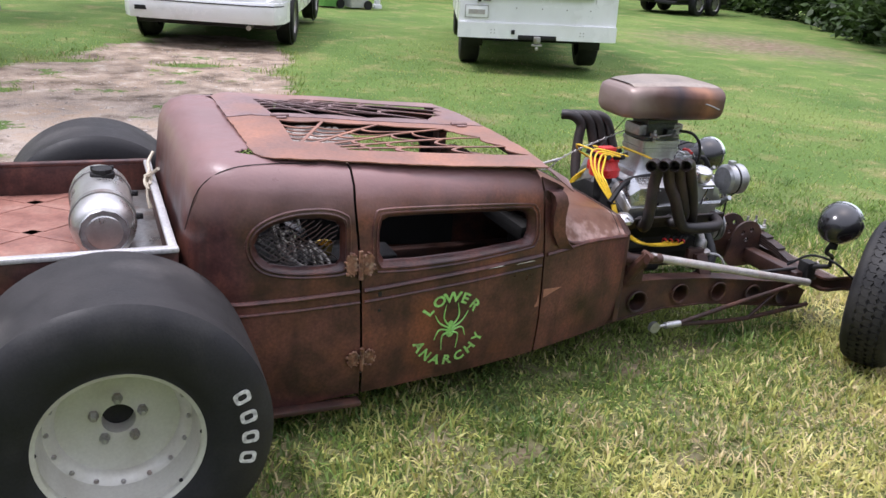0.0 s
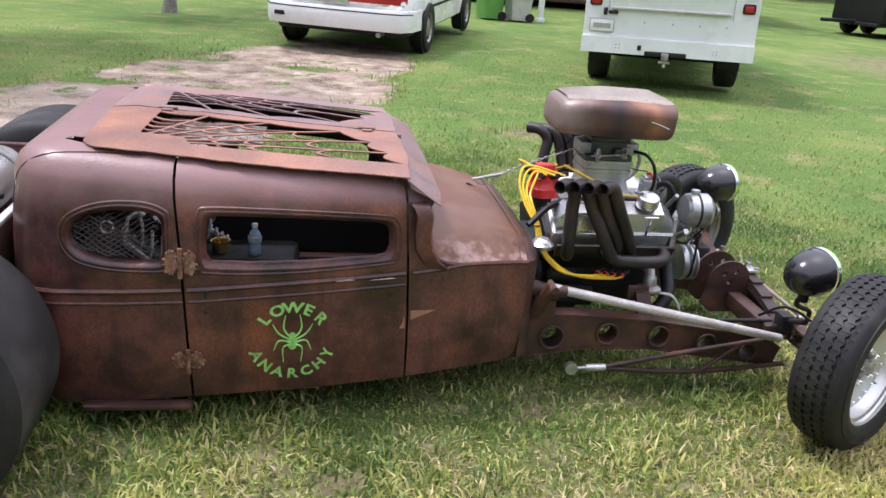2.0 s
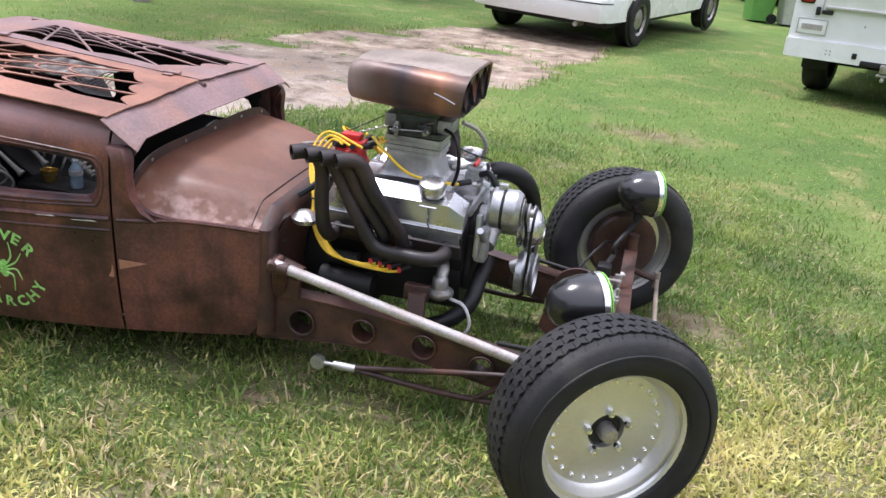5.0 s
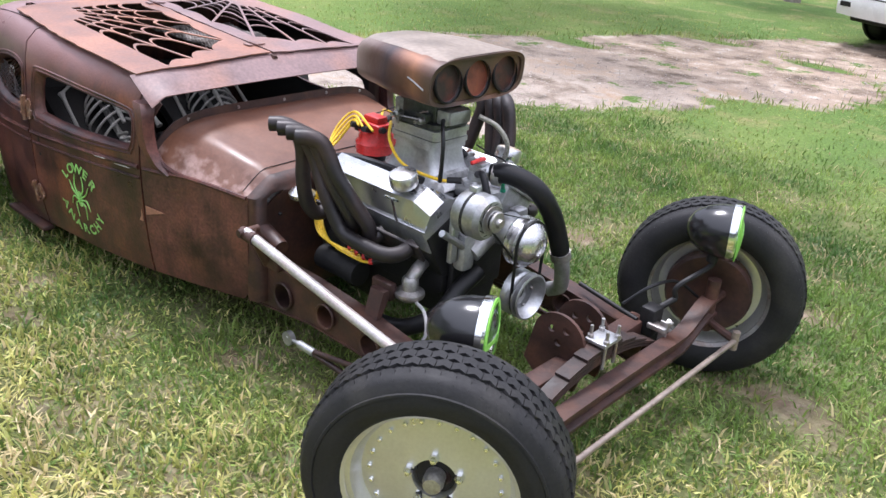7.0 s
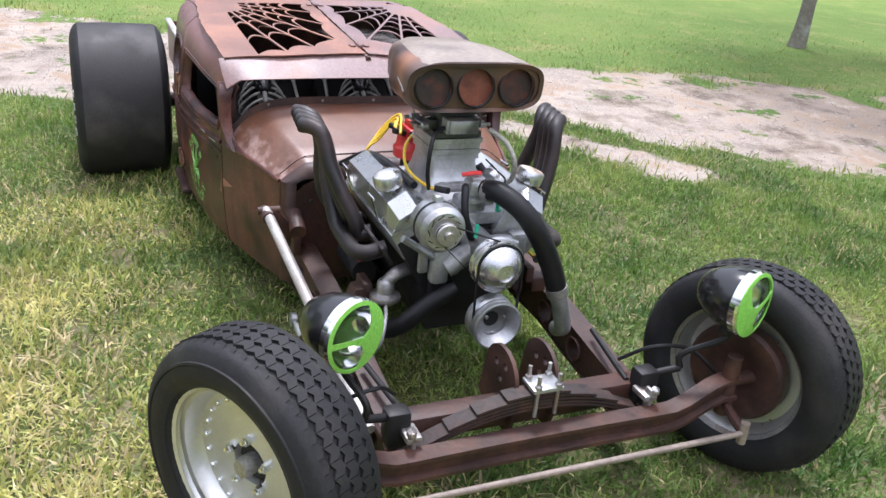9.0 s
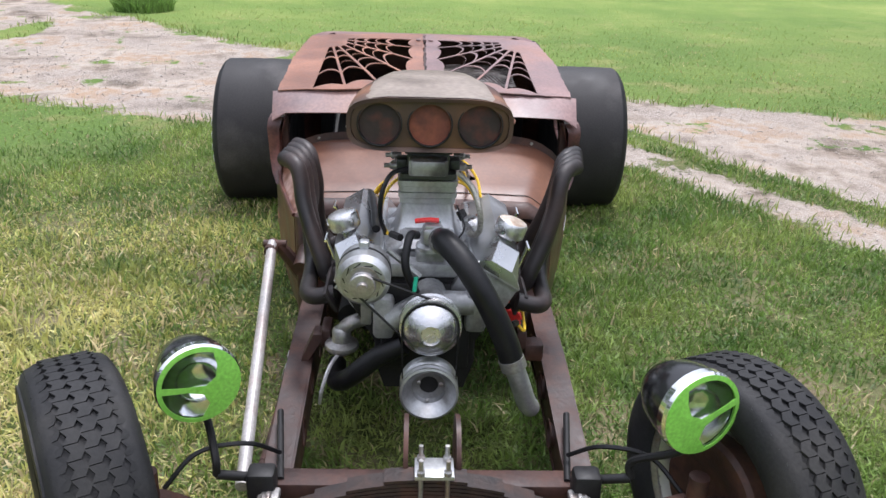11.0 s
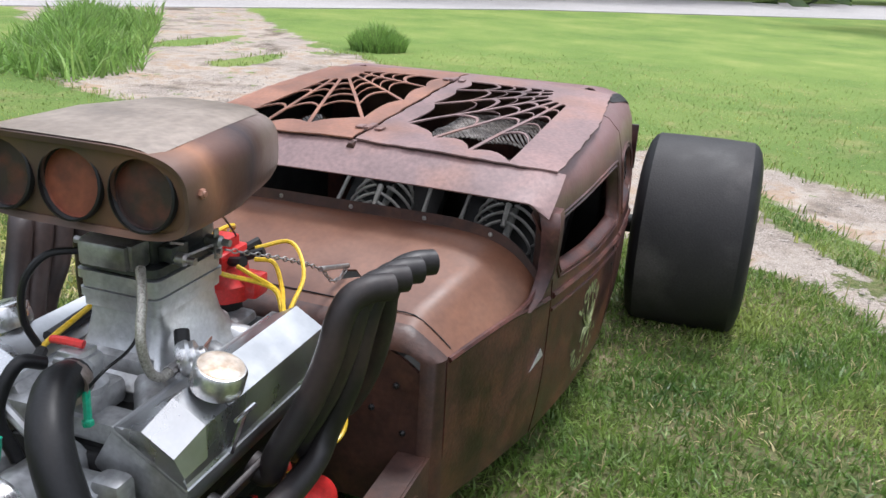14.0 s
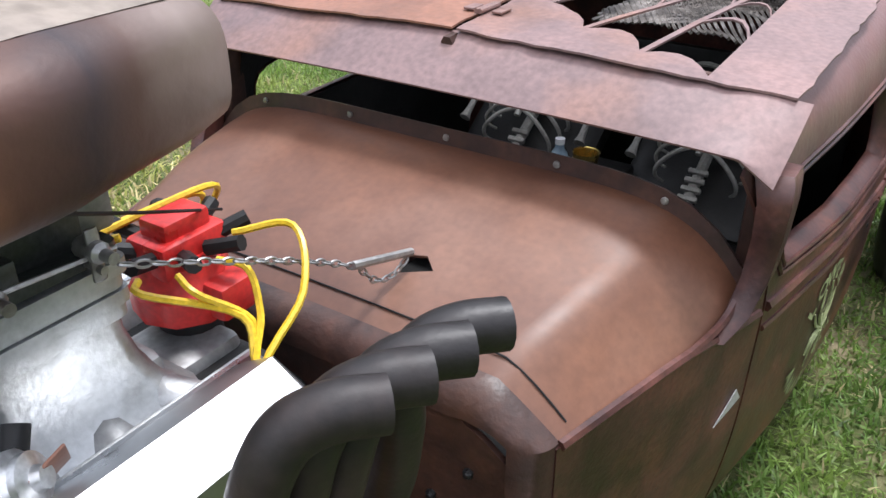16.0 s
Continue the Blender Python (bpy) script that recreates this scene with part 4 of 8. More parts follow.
def emblem(door, fn, side, cu_, cv, paint):
    sg = -side
    for word, r, up in (("LOWER", 0.118, True), ("ANARCHY", 0.142, False)):
        n = len(word)
        span = (n - 1) * (25 if up else 21.5)
        for i, ch in enumerate(word):
            t = -span / 2 + i * span / (n - 1)
            bm = letter_mesh(ch)
            bmesh.ops.subdivide_edges(bm, edges=[e for e in bm.edges if e.calc_length() > 0.25], cuts=1)
            for v in bm.verts:
                a, b = v.co.x * (0.060 if up else 0.060), v.co.y * 0.056
                if up:
                    ang = radians(90 - t) - a / r
                    rr = r + b - 0.012
                    du, dv = rr * math.cos(ang), rr * math.sin(ang)
                else:
                    ang = radians(270 + t) + a / r
                    rr = r - b + 0.012
                    du, dv = rr * math.cos(ang), rr * math.sin(ang)
                if side > 0:
                    du = -du
                v.co = off(fn, cu_ + du, cv + dv, 0.0025, sg)
            part("letter", bm, paint, door)
    body = [joined(*[sheet([(cu_ + rx * math.cos(a), cv + dz + rz * math.sin(a)) for a in np.linspace(0, 2 * math.pi, 14)[:-1]], [], lambda u, v: off(fn, u, v, 0.0025, sg), 0.001 * sg, 0.02) for rx, rz, dz in ((0.017, 0.024, -0.014), (0.011, 0.012, 0.018))])]
    for s in (-1, 1):
        for k, (p1, p2) in enumerate((((0.030, 0.046), (0.024, 0.098)), ((0.046, 0.026), (0.068, 0.062)), ((0.046, -0.002), (0.064, -0.040)), ((0.032, -0.030), (0.030, -0.088)))):
            pts = [(0.006, 0.008 - 0.008 * k), p1, p2]
            part("spider_leg", tube([off(fn, cu_ + s * a, cv + b, 0.003, sg) for a, b in pts], [0.0042, 0.0034, 0.0016], 5, 5), paint, door)
    part("spider_emblem", joined(*body), paint, door, "lime green stencilled spider")


emblem(DOOR_R, FN_R, -1, -0.409, 0.357, EMBLEM)
emblem(DOOR_L, FN_L, 1, -0.393, 0.362, EMBLEM_FADED)


# cowl top, firewall
def cowl_z(x, y):
    w = half_width(x) - 0.004
    zt = 0.757 - 0.088 * smooth01((x - 0.04) / 0.5) - 0.02 * smooth01((x - 0.40) / 0.07)
    zc = 0.60 - 0.012 * smooth01((x - 0.2) / 0.25)
    k = min(1.0, abs(y) / w)
    soft = 1 - k ** 7
    t = min(1.0, (1 - k) / 0.20)
    ridge = 0.84 * (t * (1.12 - 0.12 * t)) + 0.16 * (1 - k * k)
    f = smooth01((x - 0.08) / 0.22)
    return zc + (zt - zc) * (soft * (1 - f) + ridge * f)


def cowl_fn(a, b):
    w = half_width(a) - 0.004
    return a, b * w, cowl_z(a, b * w)


slot = [(0.322, 0.27), (0.312, 0.33), (0.335, 0.385), (0.360, 0.30)]
part("cowl_top", sheet([(0.02, -1), (0.455, -1), (0.455, 1), (0.02, 1)], [slot], cowl_fn, 0.005, 0.04), RUST_COWL, CAR)
lip = []
for k in range(8):
    a = k / 7 * math.pi / 2
    ring = []
    for b in np.linspace(-1, 1, 41):
        x, y, z = cowl_fn(0.455, b)
        inn = 0.05 * (1 - math.cos(a))
        edge = smooth01((1 - abs(b)) / 0.25)
        ring.append((0.452 + 0.05 * math.sin(a), y - math.copysign(inn * (1 - 0.6 * edge), y), z + 0.002 - inn * edge))
    ring = [(ring[0][0], ring[0][1], 0.19)] + ring + [(ring[-1][0], ring[-1][1], 0.19)]
    lip.append(ring)
part("cowl_front_roll", loft(lip, closed=False, caps=False), RUST_DARK, CAR)
wall = [(-0.425, 0.19), (0.425, 0.19)] + [(0.425 * b, cowl_fn(0.455, b * 0.97)[2] - 0.046) for b in np.linspace(1, -1, 21)]
part("cowl_seam", tube([Vector(cowl_fn(0.425, b)) + Vector((0, 0, 0.001)) for b in np.linspace(-0.97, 0.97, 21)], 0.0016, 5, 2), BLACK_MATT, CAR)
part("firewall", sheet(wall, [], lambda a, b: (0.499, a, b), 0.01, 0.08), RUST_DARK, CAR)
for y, z in ((0.36, 0.52), (-0.36, 0.52), (0.30, 0.45), (-0.25, 0.56), (0.38, 0.40), (0.2, 0.58), (-0.4, 0.42)):
    part("firewall_bolt", nut(0.008, 0.01, Matrix.Translation((0.499, y, z)) @ pose(0, 0, 0, 0, 90, 0)), BLACK_MATT, CAR)


# windscreen opening: lower flange with rivets, visor, inner pillars
def flange_z(y):
    return cowl_z(0.03, y) + 0.008


flange = part("windscreen_flange", loft([[(0.026 + dx, y, flange_z(y) + dz) for dx, dz in ((-0.014, -0.03), (-0.012, 0.018), (0.000, 0.022), (0.008, -0.03))] for y in np.linspace(-0.565, 0.565, 25)]), RUST_DARK, CAR)
for y in (-0.42, -0.2, 0.02, 0.24, 0.43):
    part("rivet", lathe([(0.007, 0), (0.006, 0.003), (0, 0.005)], 8, Matrix.Translation((0.030, y, flange_z(y) + 0.006)) @ pose(0, 0, 0, 0, 90, 0)), STEEL, flange)


def visor_fn(a, b):
    bow = 0.02 * (1 - (a / 0.62) ** 2)
    drop = 0.030 * max(0.0, (abs(a) - 0.53) / 0.06) ** 2
    return -0.035 + 0.122 * b, a, 0.924 + bow * (1 - 0.5 * b) - 0.052 * b - 0.006 * b * b - drop * b


part("visor", sheet([(-0.605, 0), (0.605, 0), (0.592, 1), (-0.592, 1)], [], visor_fn, 0.004, 0.05), RUST_ROOF, CAR)
for s in (-1, 1):
    ring = []
    for x, yi, yo, z in ((0.036, 0.552, 0.612, 0.842), (0.046, 0.562, 0.617, 0.830), (0.056, 0.572, 0.620, 0.80), (0.052, 0.574, 0.617, 0.74), (0.062, 0.572, 0.612, 0.68), (0.092, 0.565, 0.600, 0.628), (0.13, 0.552, 0.580, 0.596)):
        ring.append([(x - 0.05, s * yi, z), (x + 0.004, s * yi, z), (x + 0.010, s * (yi + yo) / 2, z), (x + 0.002, s * yo, z), (x - 0.05, s * yo, z)])
    part("windscreen_pillar", loft(ring), RUST, CAR)
    part("pillar_inner", box((-0.015, s * 0.560, 0.74), (0.05, 0.03, 0.20), 0.008), RUST_DARK, CAR)


# roof hatches with a cobweb cut into each leaf
def roof_fn(a, b):
    z = 0.943 + roof_lift(a) + 0.022 * (1 - (b / 0.6) ** 2) - 0.012 * smooth01((-1.0 - a) / 0.12)
    return a, b, z + 0.0035 * noise.noise((a * 6, b * 6, 1.7))


def web_cells(side):
    apex = Vector((-0.945, 0.462))
    border = [(-0.93, 0.055), (-0.55, 0.05), (-0.25, 0.07), (-0.17, 0.115), (-0.105, 0.25), (-0.028, 0.44), (-0.030, 0.475)]

    def reach(t):
        d = Vector((math.cos(t), -math.sin(t)))
        best = 9.0
        for p, q in zip(border, border[1:]):
            e = Vector(q) - Vector(p)
            den = d.x * e.y - d.y * e.x
            if abs(den) < 1e-9:
                continue
            w = Vector(p) - apex
            s_, k_ = (w.x * e.y - w.y * e.x) / den, (w.x * d.y - w.y * d.x) / den
            if s_ > 0 and -1e-6 <= k_ <= 1 + 1e-6:
                best = min(best, s_)
        return best if best < 9 else 0.4

    ts = [radians(a) for a in (0.5, 9, 18, 29, 44, 64, 87)]
    fr = [0.11, 0.22, 0.34, 0.47, 0.61, 0.76, 1.0]
    rnd = random.Random(5 if side > 0 else 9)
    cells = []
    for i in range(len(ts) - 1):
        for j in range(len(fr) - 1):
            t0, t1 = ts[i], ts[i + 1]
            g = 0.0055
            loop = []
            wob = 0.02 * (rnd.random() - 0.5)
            for k in range(6):
                t = t0 + (t1 - t0) * k / 5
                sag = 0.10 * math.sin(math.pi * k / 5)
                r = reach(t) * (fr[j] + wob) * (1 - sag) + g
                loop.append((t, r))
            for k in range(5, -1, -1):
                t = t0 + (t1 - t0) * k / 5
                sag = 0.10 * math.sin(math.pi * k / 5) * (1 if j < len(fr) - 2 else 0.5)
                r = reach(t) * (fr[j + 1] + (wob if j < len(fr) - 2 else 0)) * (1 - sag) - g
                loop.append((t, r))
            if loop[0][1] < 0.07:
                continue
            out = []
            for m_, (t, r) in enumerate(loop):
                k = m_ if m_ < 6 else 11 - m_
                pad = g / max(r, 0.05)
                tt = min(max(t, t0 + pad), t1 - pad)
                if k in (1, 4):
                    tt = min(max(t, t0 + pad * 1.2), t1 - pad * 1.2)
                p = apex + r * Vector((math.cos(tt), -math.sin(tt)))
                out.append((p.x, side * p.y))
            if min(abs((out[k][0] - out[(k + 3) % 12][0])) + abs(out[k][1] - out[(k + 3) % 12][1]) for k in range(12)) > 0.012:
                cells.append(out)
    return cells


def ragged(loop, amp, rnd, step=0.03):
    out = []
    for (x1, y1), (x2, y2) in zip(loop, loop[1:] + loop[:1]):
        k = max(1, int(math.hypot(x2 - x1, y2 - y1) / step))
        for i in range(k):
            t = i / k
            out.append((x1 + (x2 - x1) * t + amp * (rnd.random() - 0.5) * 2, y1 + (y2 - y1) * t + amp * (rnd.random() - 0.5) * 2))
    return out


for s, m_ in ((-1, RUST_ORANGE), (1, RUST_ROOF)):
    rim = [(-1.10, s * 0.006), (-0.02, s * 0.006), (-0.012, s * 0.35), (-0.028, s * 0.585), (-0.55, s * 0.60), (-1.04, s * 0.565), (-1.095, s * 0.50)]
    if s < 0:
        rim = rim[::-1]
    hatch = part("roof_hatch", sheet(ragged(rim, 0.0035, random.Random(3 + s)), web_cells(s), roof_fn, 0.004, 0.06), m_ if s < 0 else RUST_ROOF, CAR, "rusty sheet hatch cut as a cobweb", 25)
    for x in (-0.14, -0.9):
        part("hatch_hinge", joined(box((x, s * 0.03, roof_fn(x, 0)[2] + 0.004), (0.04, 0.022, 0.005), 0.002), rod((x - 0.035, s * 0.004, roof_fn(x, 0)[2] + 0.006), (x + 0.035, s * 0.004, roof_fn(x, 0)[2] + 0.006), 0.005, 8)), RUST_ROOF, hatch)
strands = []
for k in range(-12, 26):
    for s in (-1, 1):
        line = []
        for i in range(16):
            x, y = -1.0 + 0.03 * i, 0.02 + 0.026 * (k + s * i) * 0.62
            if 0.03 < y < 0.43:
                line.append((x, y, 0.872 + 0.02 * noise.noise((x * 9, y * 9, 3.0))))
        if len(line) > 1:
            strands.append(tube(line, 0.0042, 4, 1, smooth=False))
part("hatch_mesh", joined(*strands), MESH, CAR, "bright expanded steel mesh under the hatch")
part("roof_bow", joined(*[tube([(x, y, roof_fn(x, y)[2] - 0.018) for y in np.linspace(-0.55, 0.55, 9)], 0.012, 6, 2) for x in (-0.07, -1.0)],
                        tube([(x, 0, roof_fn(x, 0)[2] - 0.02) for x in np.linspace(-1.1, 0.0, 6)], 0.012, 6, 2)), RUST_DARK, CAR)

# open seams at the back corners of the roof
for s, fn_ in ((-1, FN_R), (1, FN_L)):
    part("roof_seam", bead(fn_, [(-1.40, 0.72), (-1.33, 0.84), (-1.22, 0.92), (-1.05, 0.955), (-0.9, 0.965)], 0.0014, -s), BLACK_MATT, CAR)
    gap = [(-1.00, 0.990), (-1.10, 0.968), (-1.20, 0.942), (-1.31, 0.885), (-1.355, 0.80), (-1.345, 0.74), (-1.325, 0.79), (-1.27, 0.860), (-1.17, 0.902), (-1.07, 0.928), (-1.00, 0.948)]
    if s > 0:
        part("roof_gap", sheet(gap, [], lambda u, v: off(fn_, u, v, 0.002, -s), 0.001 * -s, 0.03), BLACK_MATT, CAR, "dark torn opening at the roof corner")
part("console", box((-0.62, 0, 0.325), (0.42, 0.17, 0.21), 0.015), SEAT_DARK, CAR)

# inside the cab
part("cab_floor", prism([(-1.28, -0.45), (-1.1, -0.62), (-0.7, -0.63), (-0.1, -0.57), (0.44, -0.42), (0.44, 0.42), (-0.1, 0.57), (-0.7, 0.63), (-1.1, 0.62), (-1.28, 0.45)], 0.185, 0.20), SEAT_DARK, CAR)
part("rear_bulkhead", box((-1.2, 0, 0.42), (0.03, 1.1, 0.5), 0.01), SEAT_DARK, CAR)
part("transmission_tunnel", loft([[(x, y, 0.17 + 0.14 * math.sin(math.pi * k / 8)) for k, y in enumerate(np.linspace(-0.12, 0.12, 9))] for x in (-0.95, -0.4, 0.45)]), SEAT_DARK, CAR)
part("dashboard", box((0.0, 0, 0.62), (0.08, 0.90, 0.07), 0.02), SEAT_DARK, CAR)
wheel_c = along((-0.16, 0.28, 0.60), (-0.30, 0.28, 0.66))
part("steering_wheel", joined(moved(tube([(0.12 * math.cos(a), 0.12 * math.sin(a), 0) for a in np.linspace(0, 2 * math.pi, 25)], 0.012, 8, 1), wheel_c),
                              rod((0.02, 0.28, 0.54), (-0.17, 0.28, 0.605), 0.014), *[moved(rod((0, 0, 0), (0.12 * math.cos(a), 0.12 * math.sin(a), 0), 0.008), wheel_c) for a in (0.3, 2.4, 4.5)]), BLACK_MATT, CAR)
for s in (-1, 1):
    yc = s * 0.26
    d, nrm = Vector((0.82, 0, -0.57)), Vector((0.57, 0, 0.82))
    mid = Vector((-0.91, yc, 0.515))
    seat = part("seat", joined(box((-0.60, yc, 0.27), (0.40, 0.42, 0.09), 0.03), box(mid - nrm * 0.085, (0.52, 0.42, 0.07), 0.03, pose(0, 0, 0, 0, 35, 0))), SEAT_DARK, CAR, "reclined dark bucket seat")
    cage = part("ribcage_ornament", tube([mid - d * 0.16, mid - nrm * 0.01, mid + d * 0.25], 0.015, 8, 6), BONE, seat, "bone white plastic ribcage on the seat back")
    for k in range(6):
        p = mid + d * (0.044 * k - 0.13)
        half = (0.085, 0.105, 0.12, 0.125, 0.118, 0.105)[k]
        for t in (-1, 1):
            q = lambda out, up, fwd: p + Vector((0, t * out, 0)) + nrm * up + d * fwd
            part("rib", tube([q(0.012, 0.082, 0.0), q(half * 0.55, 0.072, 0.022), q(half * 0.95, 0.036, 0.050), q(half, 0.0, 0.062), q(half * 0.85, -0.03, 0.055)], [0.006, 0.0065, 0.006, 0.005, 0.004], 7, 4), BONE, cage)
    part("seat_pad", loft([[mid + nrm * (0.085 + 0.045 * math.cos(a) * r) + Vector((0, 0.048 * math.sin(a) * r, 0)) + d * h for a in np.linspace(0, 2 * math.pi, 15)[:-1]] for h, r in ((-0.125, 0.35), (-0.11, 0.75), (-0.075, 1.0), (-0.03, 0.95), (0.005, 0.6), (0.015, 0.25))]), BLACK, seat, "dark oval pad")
    part("breastbone", tube([mid + nrm * 0.088 - d * 0.15, mid + nrm * 0.088, mid + nrm * 0.075 + d * 0.11], [0.016, 0.013, 0.009], 8, 5), BONE, cage)
    for k in range(5):
        p = mid + d * (0.12 + 0.028 * k)
        part("vertebra", box(p + nrm * 0.01, (0.014, 0.052, 0.016), 0.004, pose(0, 0, 0, 0, 35, 0)), BONE, cage)
    for t in (-1, 1):
        a0, a1 = mid + Vector((0, t * 0.175, 0)) - d * 0.13 + nrm * 0.04, mid + Vector((0, t * 0.185, 0)) + d * 0.12 + nrm * 0.02
        part("arm_bone", tube([a0, a0.lerp(a1, 0.12), a0.lerp(a1, 0.5), a0.lerp(a1, 0.88), a1], [0.017, 0.009, 0.008, 0.010, 0.017], 8, 4), BONE, cage)
        part("collar_bone", tube([mid + nrm * 0.09 - d * 0.15, mid + Vector((0, t * 0.09, 0)) + nrm * 0.085 - d * 0.165, a0], 0.007, 6, 4), BONE, cage)

# ---- rat rod: bed, frame, axle ----
part("bed_floor", box((-1.72, -0.05, 0.585), (0.74, 1.06, 0.015), 0.003), BED_RED, CAR, "faded red-brown bed floor")
for s in (-1, 1):
    yb = -0.59 if s < 0 else 0.478
    part("bed_side", box((-1.72, yb, 0.60), (0.74, 0.02, 0.22), 0.004), RUST, CAR)
    part("bed_rail", box((-1.72, yb + s * 0.005, 0.718), (0.745, 0.035, 0.018), 0.006), BED_RAIL if s < 0 else RUST, CAR, "grey painted top rail" if s < 0 else "rusty top rail")
part("bed_front", box((-1.36, -0.05, 0.60), (0.02, 1.06, 0.22), 0.004), RUST_DARK, CAR)
part("bed_front_rail", box((-1.365, -0.05, 0.718), (0.03, 1.06, 0.018), 0.006), BED_RAIL, CAR)
part("tailgate", box((-2.08, 0, 0.60), (0.02, 1.16, 0.22), 0.004), RUST, CAR)
tank_y0, tank_y1, TX, TZ, TR = -0.40, 0.14, -1.56, 0.715, 0.104
tank = part("fuel_tank", lathe([(0, 0), (0.055, 0.002), (0.06, 0.008), (0.078, 0.012), (0.097, 0.035), (TR, 0.07), (TR, 0.47), (0.097, 0.505), (0.078, 0.528), (0.06, 0.532), (0, 0.54)], 36, along((TX, tank_y0, TZ), (TX, tank_y1, TZ))), TANK, CAR, "spun aluminium fuel tank")
part("filler_cap", joined(lathe([(0, 0), (0.042, 0), (0.042, 0.015), (0.034, 0.016), (0.034, 0.03), (0.028, 0.034), (0, 0.034)], 20, Matrix.Translation((TX + 0.01, -0.06, TZ + TR - 0.008))),
                          *[box((TX + 0.01 + 0.036 * math.cos(a), -0.06 + 0.036 * math.sin(a), TZ + TR + 0.018), (0.016, 0.016, 0.016), 0.003) for a in (0.5, 2.6, 4.7)]), BLACK_MATT, tank, "black three-lobed filler cap")
part("tank_end", lathe([(0.082, 0.0135), (0.078, 0.004), (0.074, 0.009), (0.02, 0.013), (0, 0.013)], 12, along((TX, tank_y0 - 0.004, TZ), (TX, tank_y1, TZ))), ALU_DIRTY, tank, "dished grey tank end")
for y in (-0.27, 0.0):
    part("strap_clamp", joined(box((TX + 0.114, y, TZ + 0.01), (0.03, 0.018, 0.02), 0.004), rod((TX + 0.11, y - 0.02, TZ + 0.01), (TX + 0.11, y + 0.025, TZ + 0.01), 0.006, 8)), BLACK_MATT, tank)
    part("tank_strap", lathe([(TR + 0.001, -0.014), (TR + 0.005, -0.014), (TR + 0.005, 0.014), (TR + 0.001, 0.014)], 36, along((TX, y, TZ), (TX, y + 1, TZ))), STEEL, tank)
    part("tank_foot", box((TX, y, 0.607), (0.16, 0.03, 0.03), 0.005), STEEL, tank)
part("bed_floor_plate", box((-1.43, -0.05, 0.5935), (0.12, 1.05, 0.004), 0.001), STEEL, CAR, "bare grey metal strip of the floor")
for k in range(3):
    for t in (-1, 1):
        part("floor_bar", box((-1.80, -0.36 + 0.36 * k, 0.5935), (0.62, 0.045, 0.003), 0.001, pose(0, 0, 0, 0, 0, 38 * t)), BED_RED, CAR, "faded flat bar across the bed floor")
rope = part("rope_tie", joined(tube([(-1.350, 0.31, 0.80), (-1.375, 0.24, 0.775), (-1.372, 0.19, 0.74), (-1.385, 0.22, 0.70), (-1.375, 0.16, 0.69), (-1.38, 0.10, 0.735)], 0.007, 6, 5),
                               tube([(-1.372, 0.20, 0.755), (-1.395, 0.17, 0.72), (-1.38, 0.13, 0.70), (-1.372, 0.17, 0.74), (-1.39, 0.21, 0.73), (-1.375, 0.14, 0.755), (-1.35, 0.06, 0.80)], 0.007, 6, 5),
                               tube([(-1.385, 0.15, 0.72), (-1.39, 0.12, 0.67), (-1.382, 0.10, 0.63)], [0.007, 0.006, 0.009], 6, 4)), ROPE, CAR, "pale twine knotted round the bed rail")

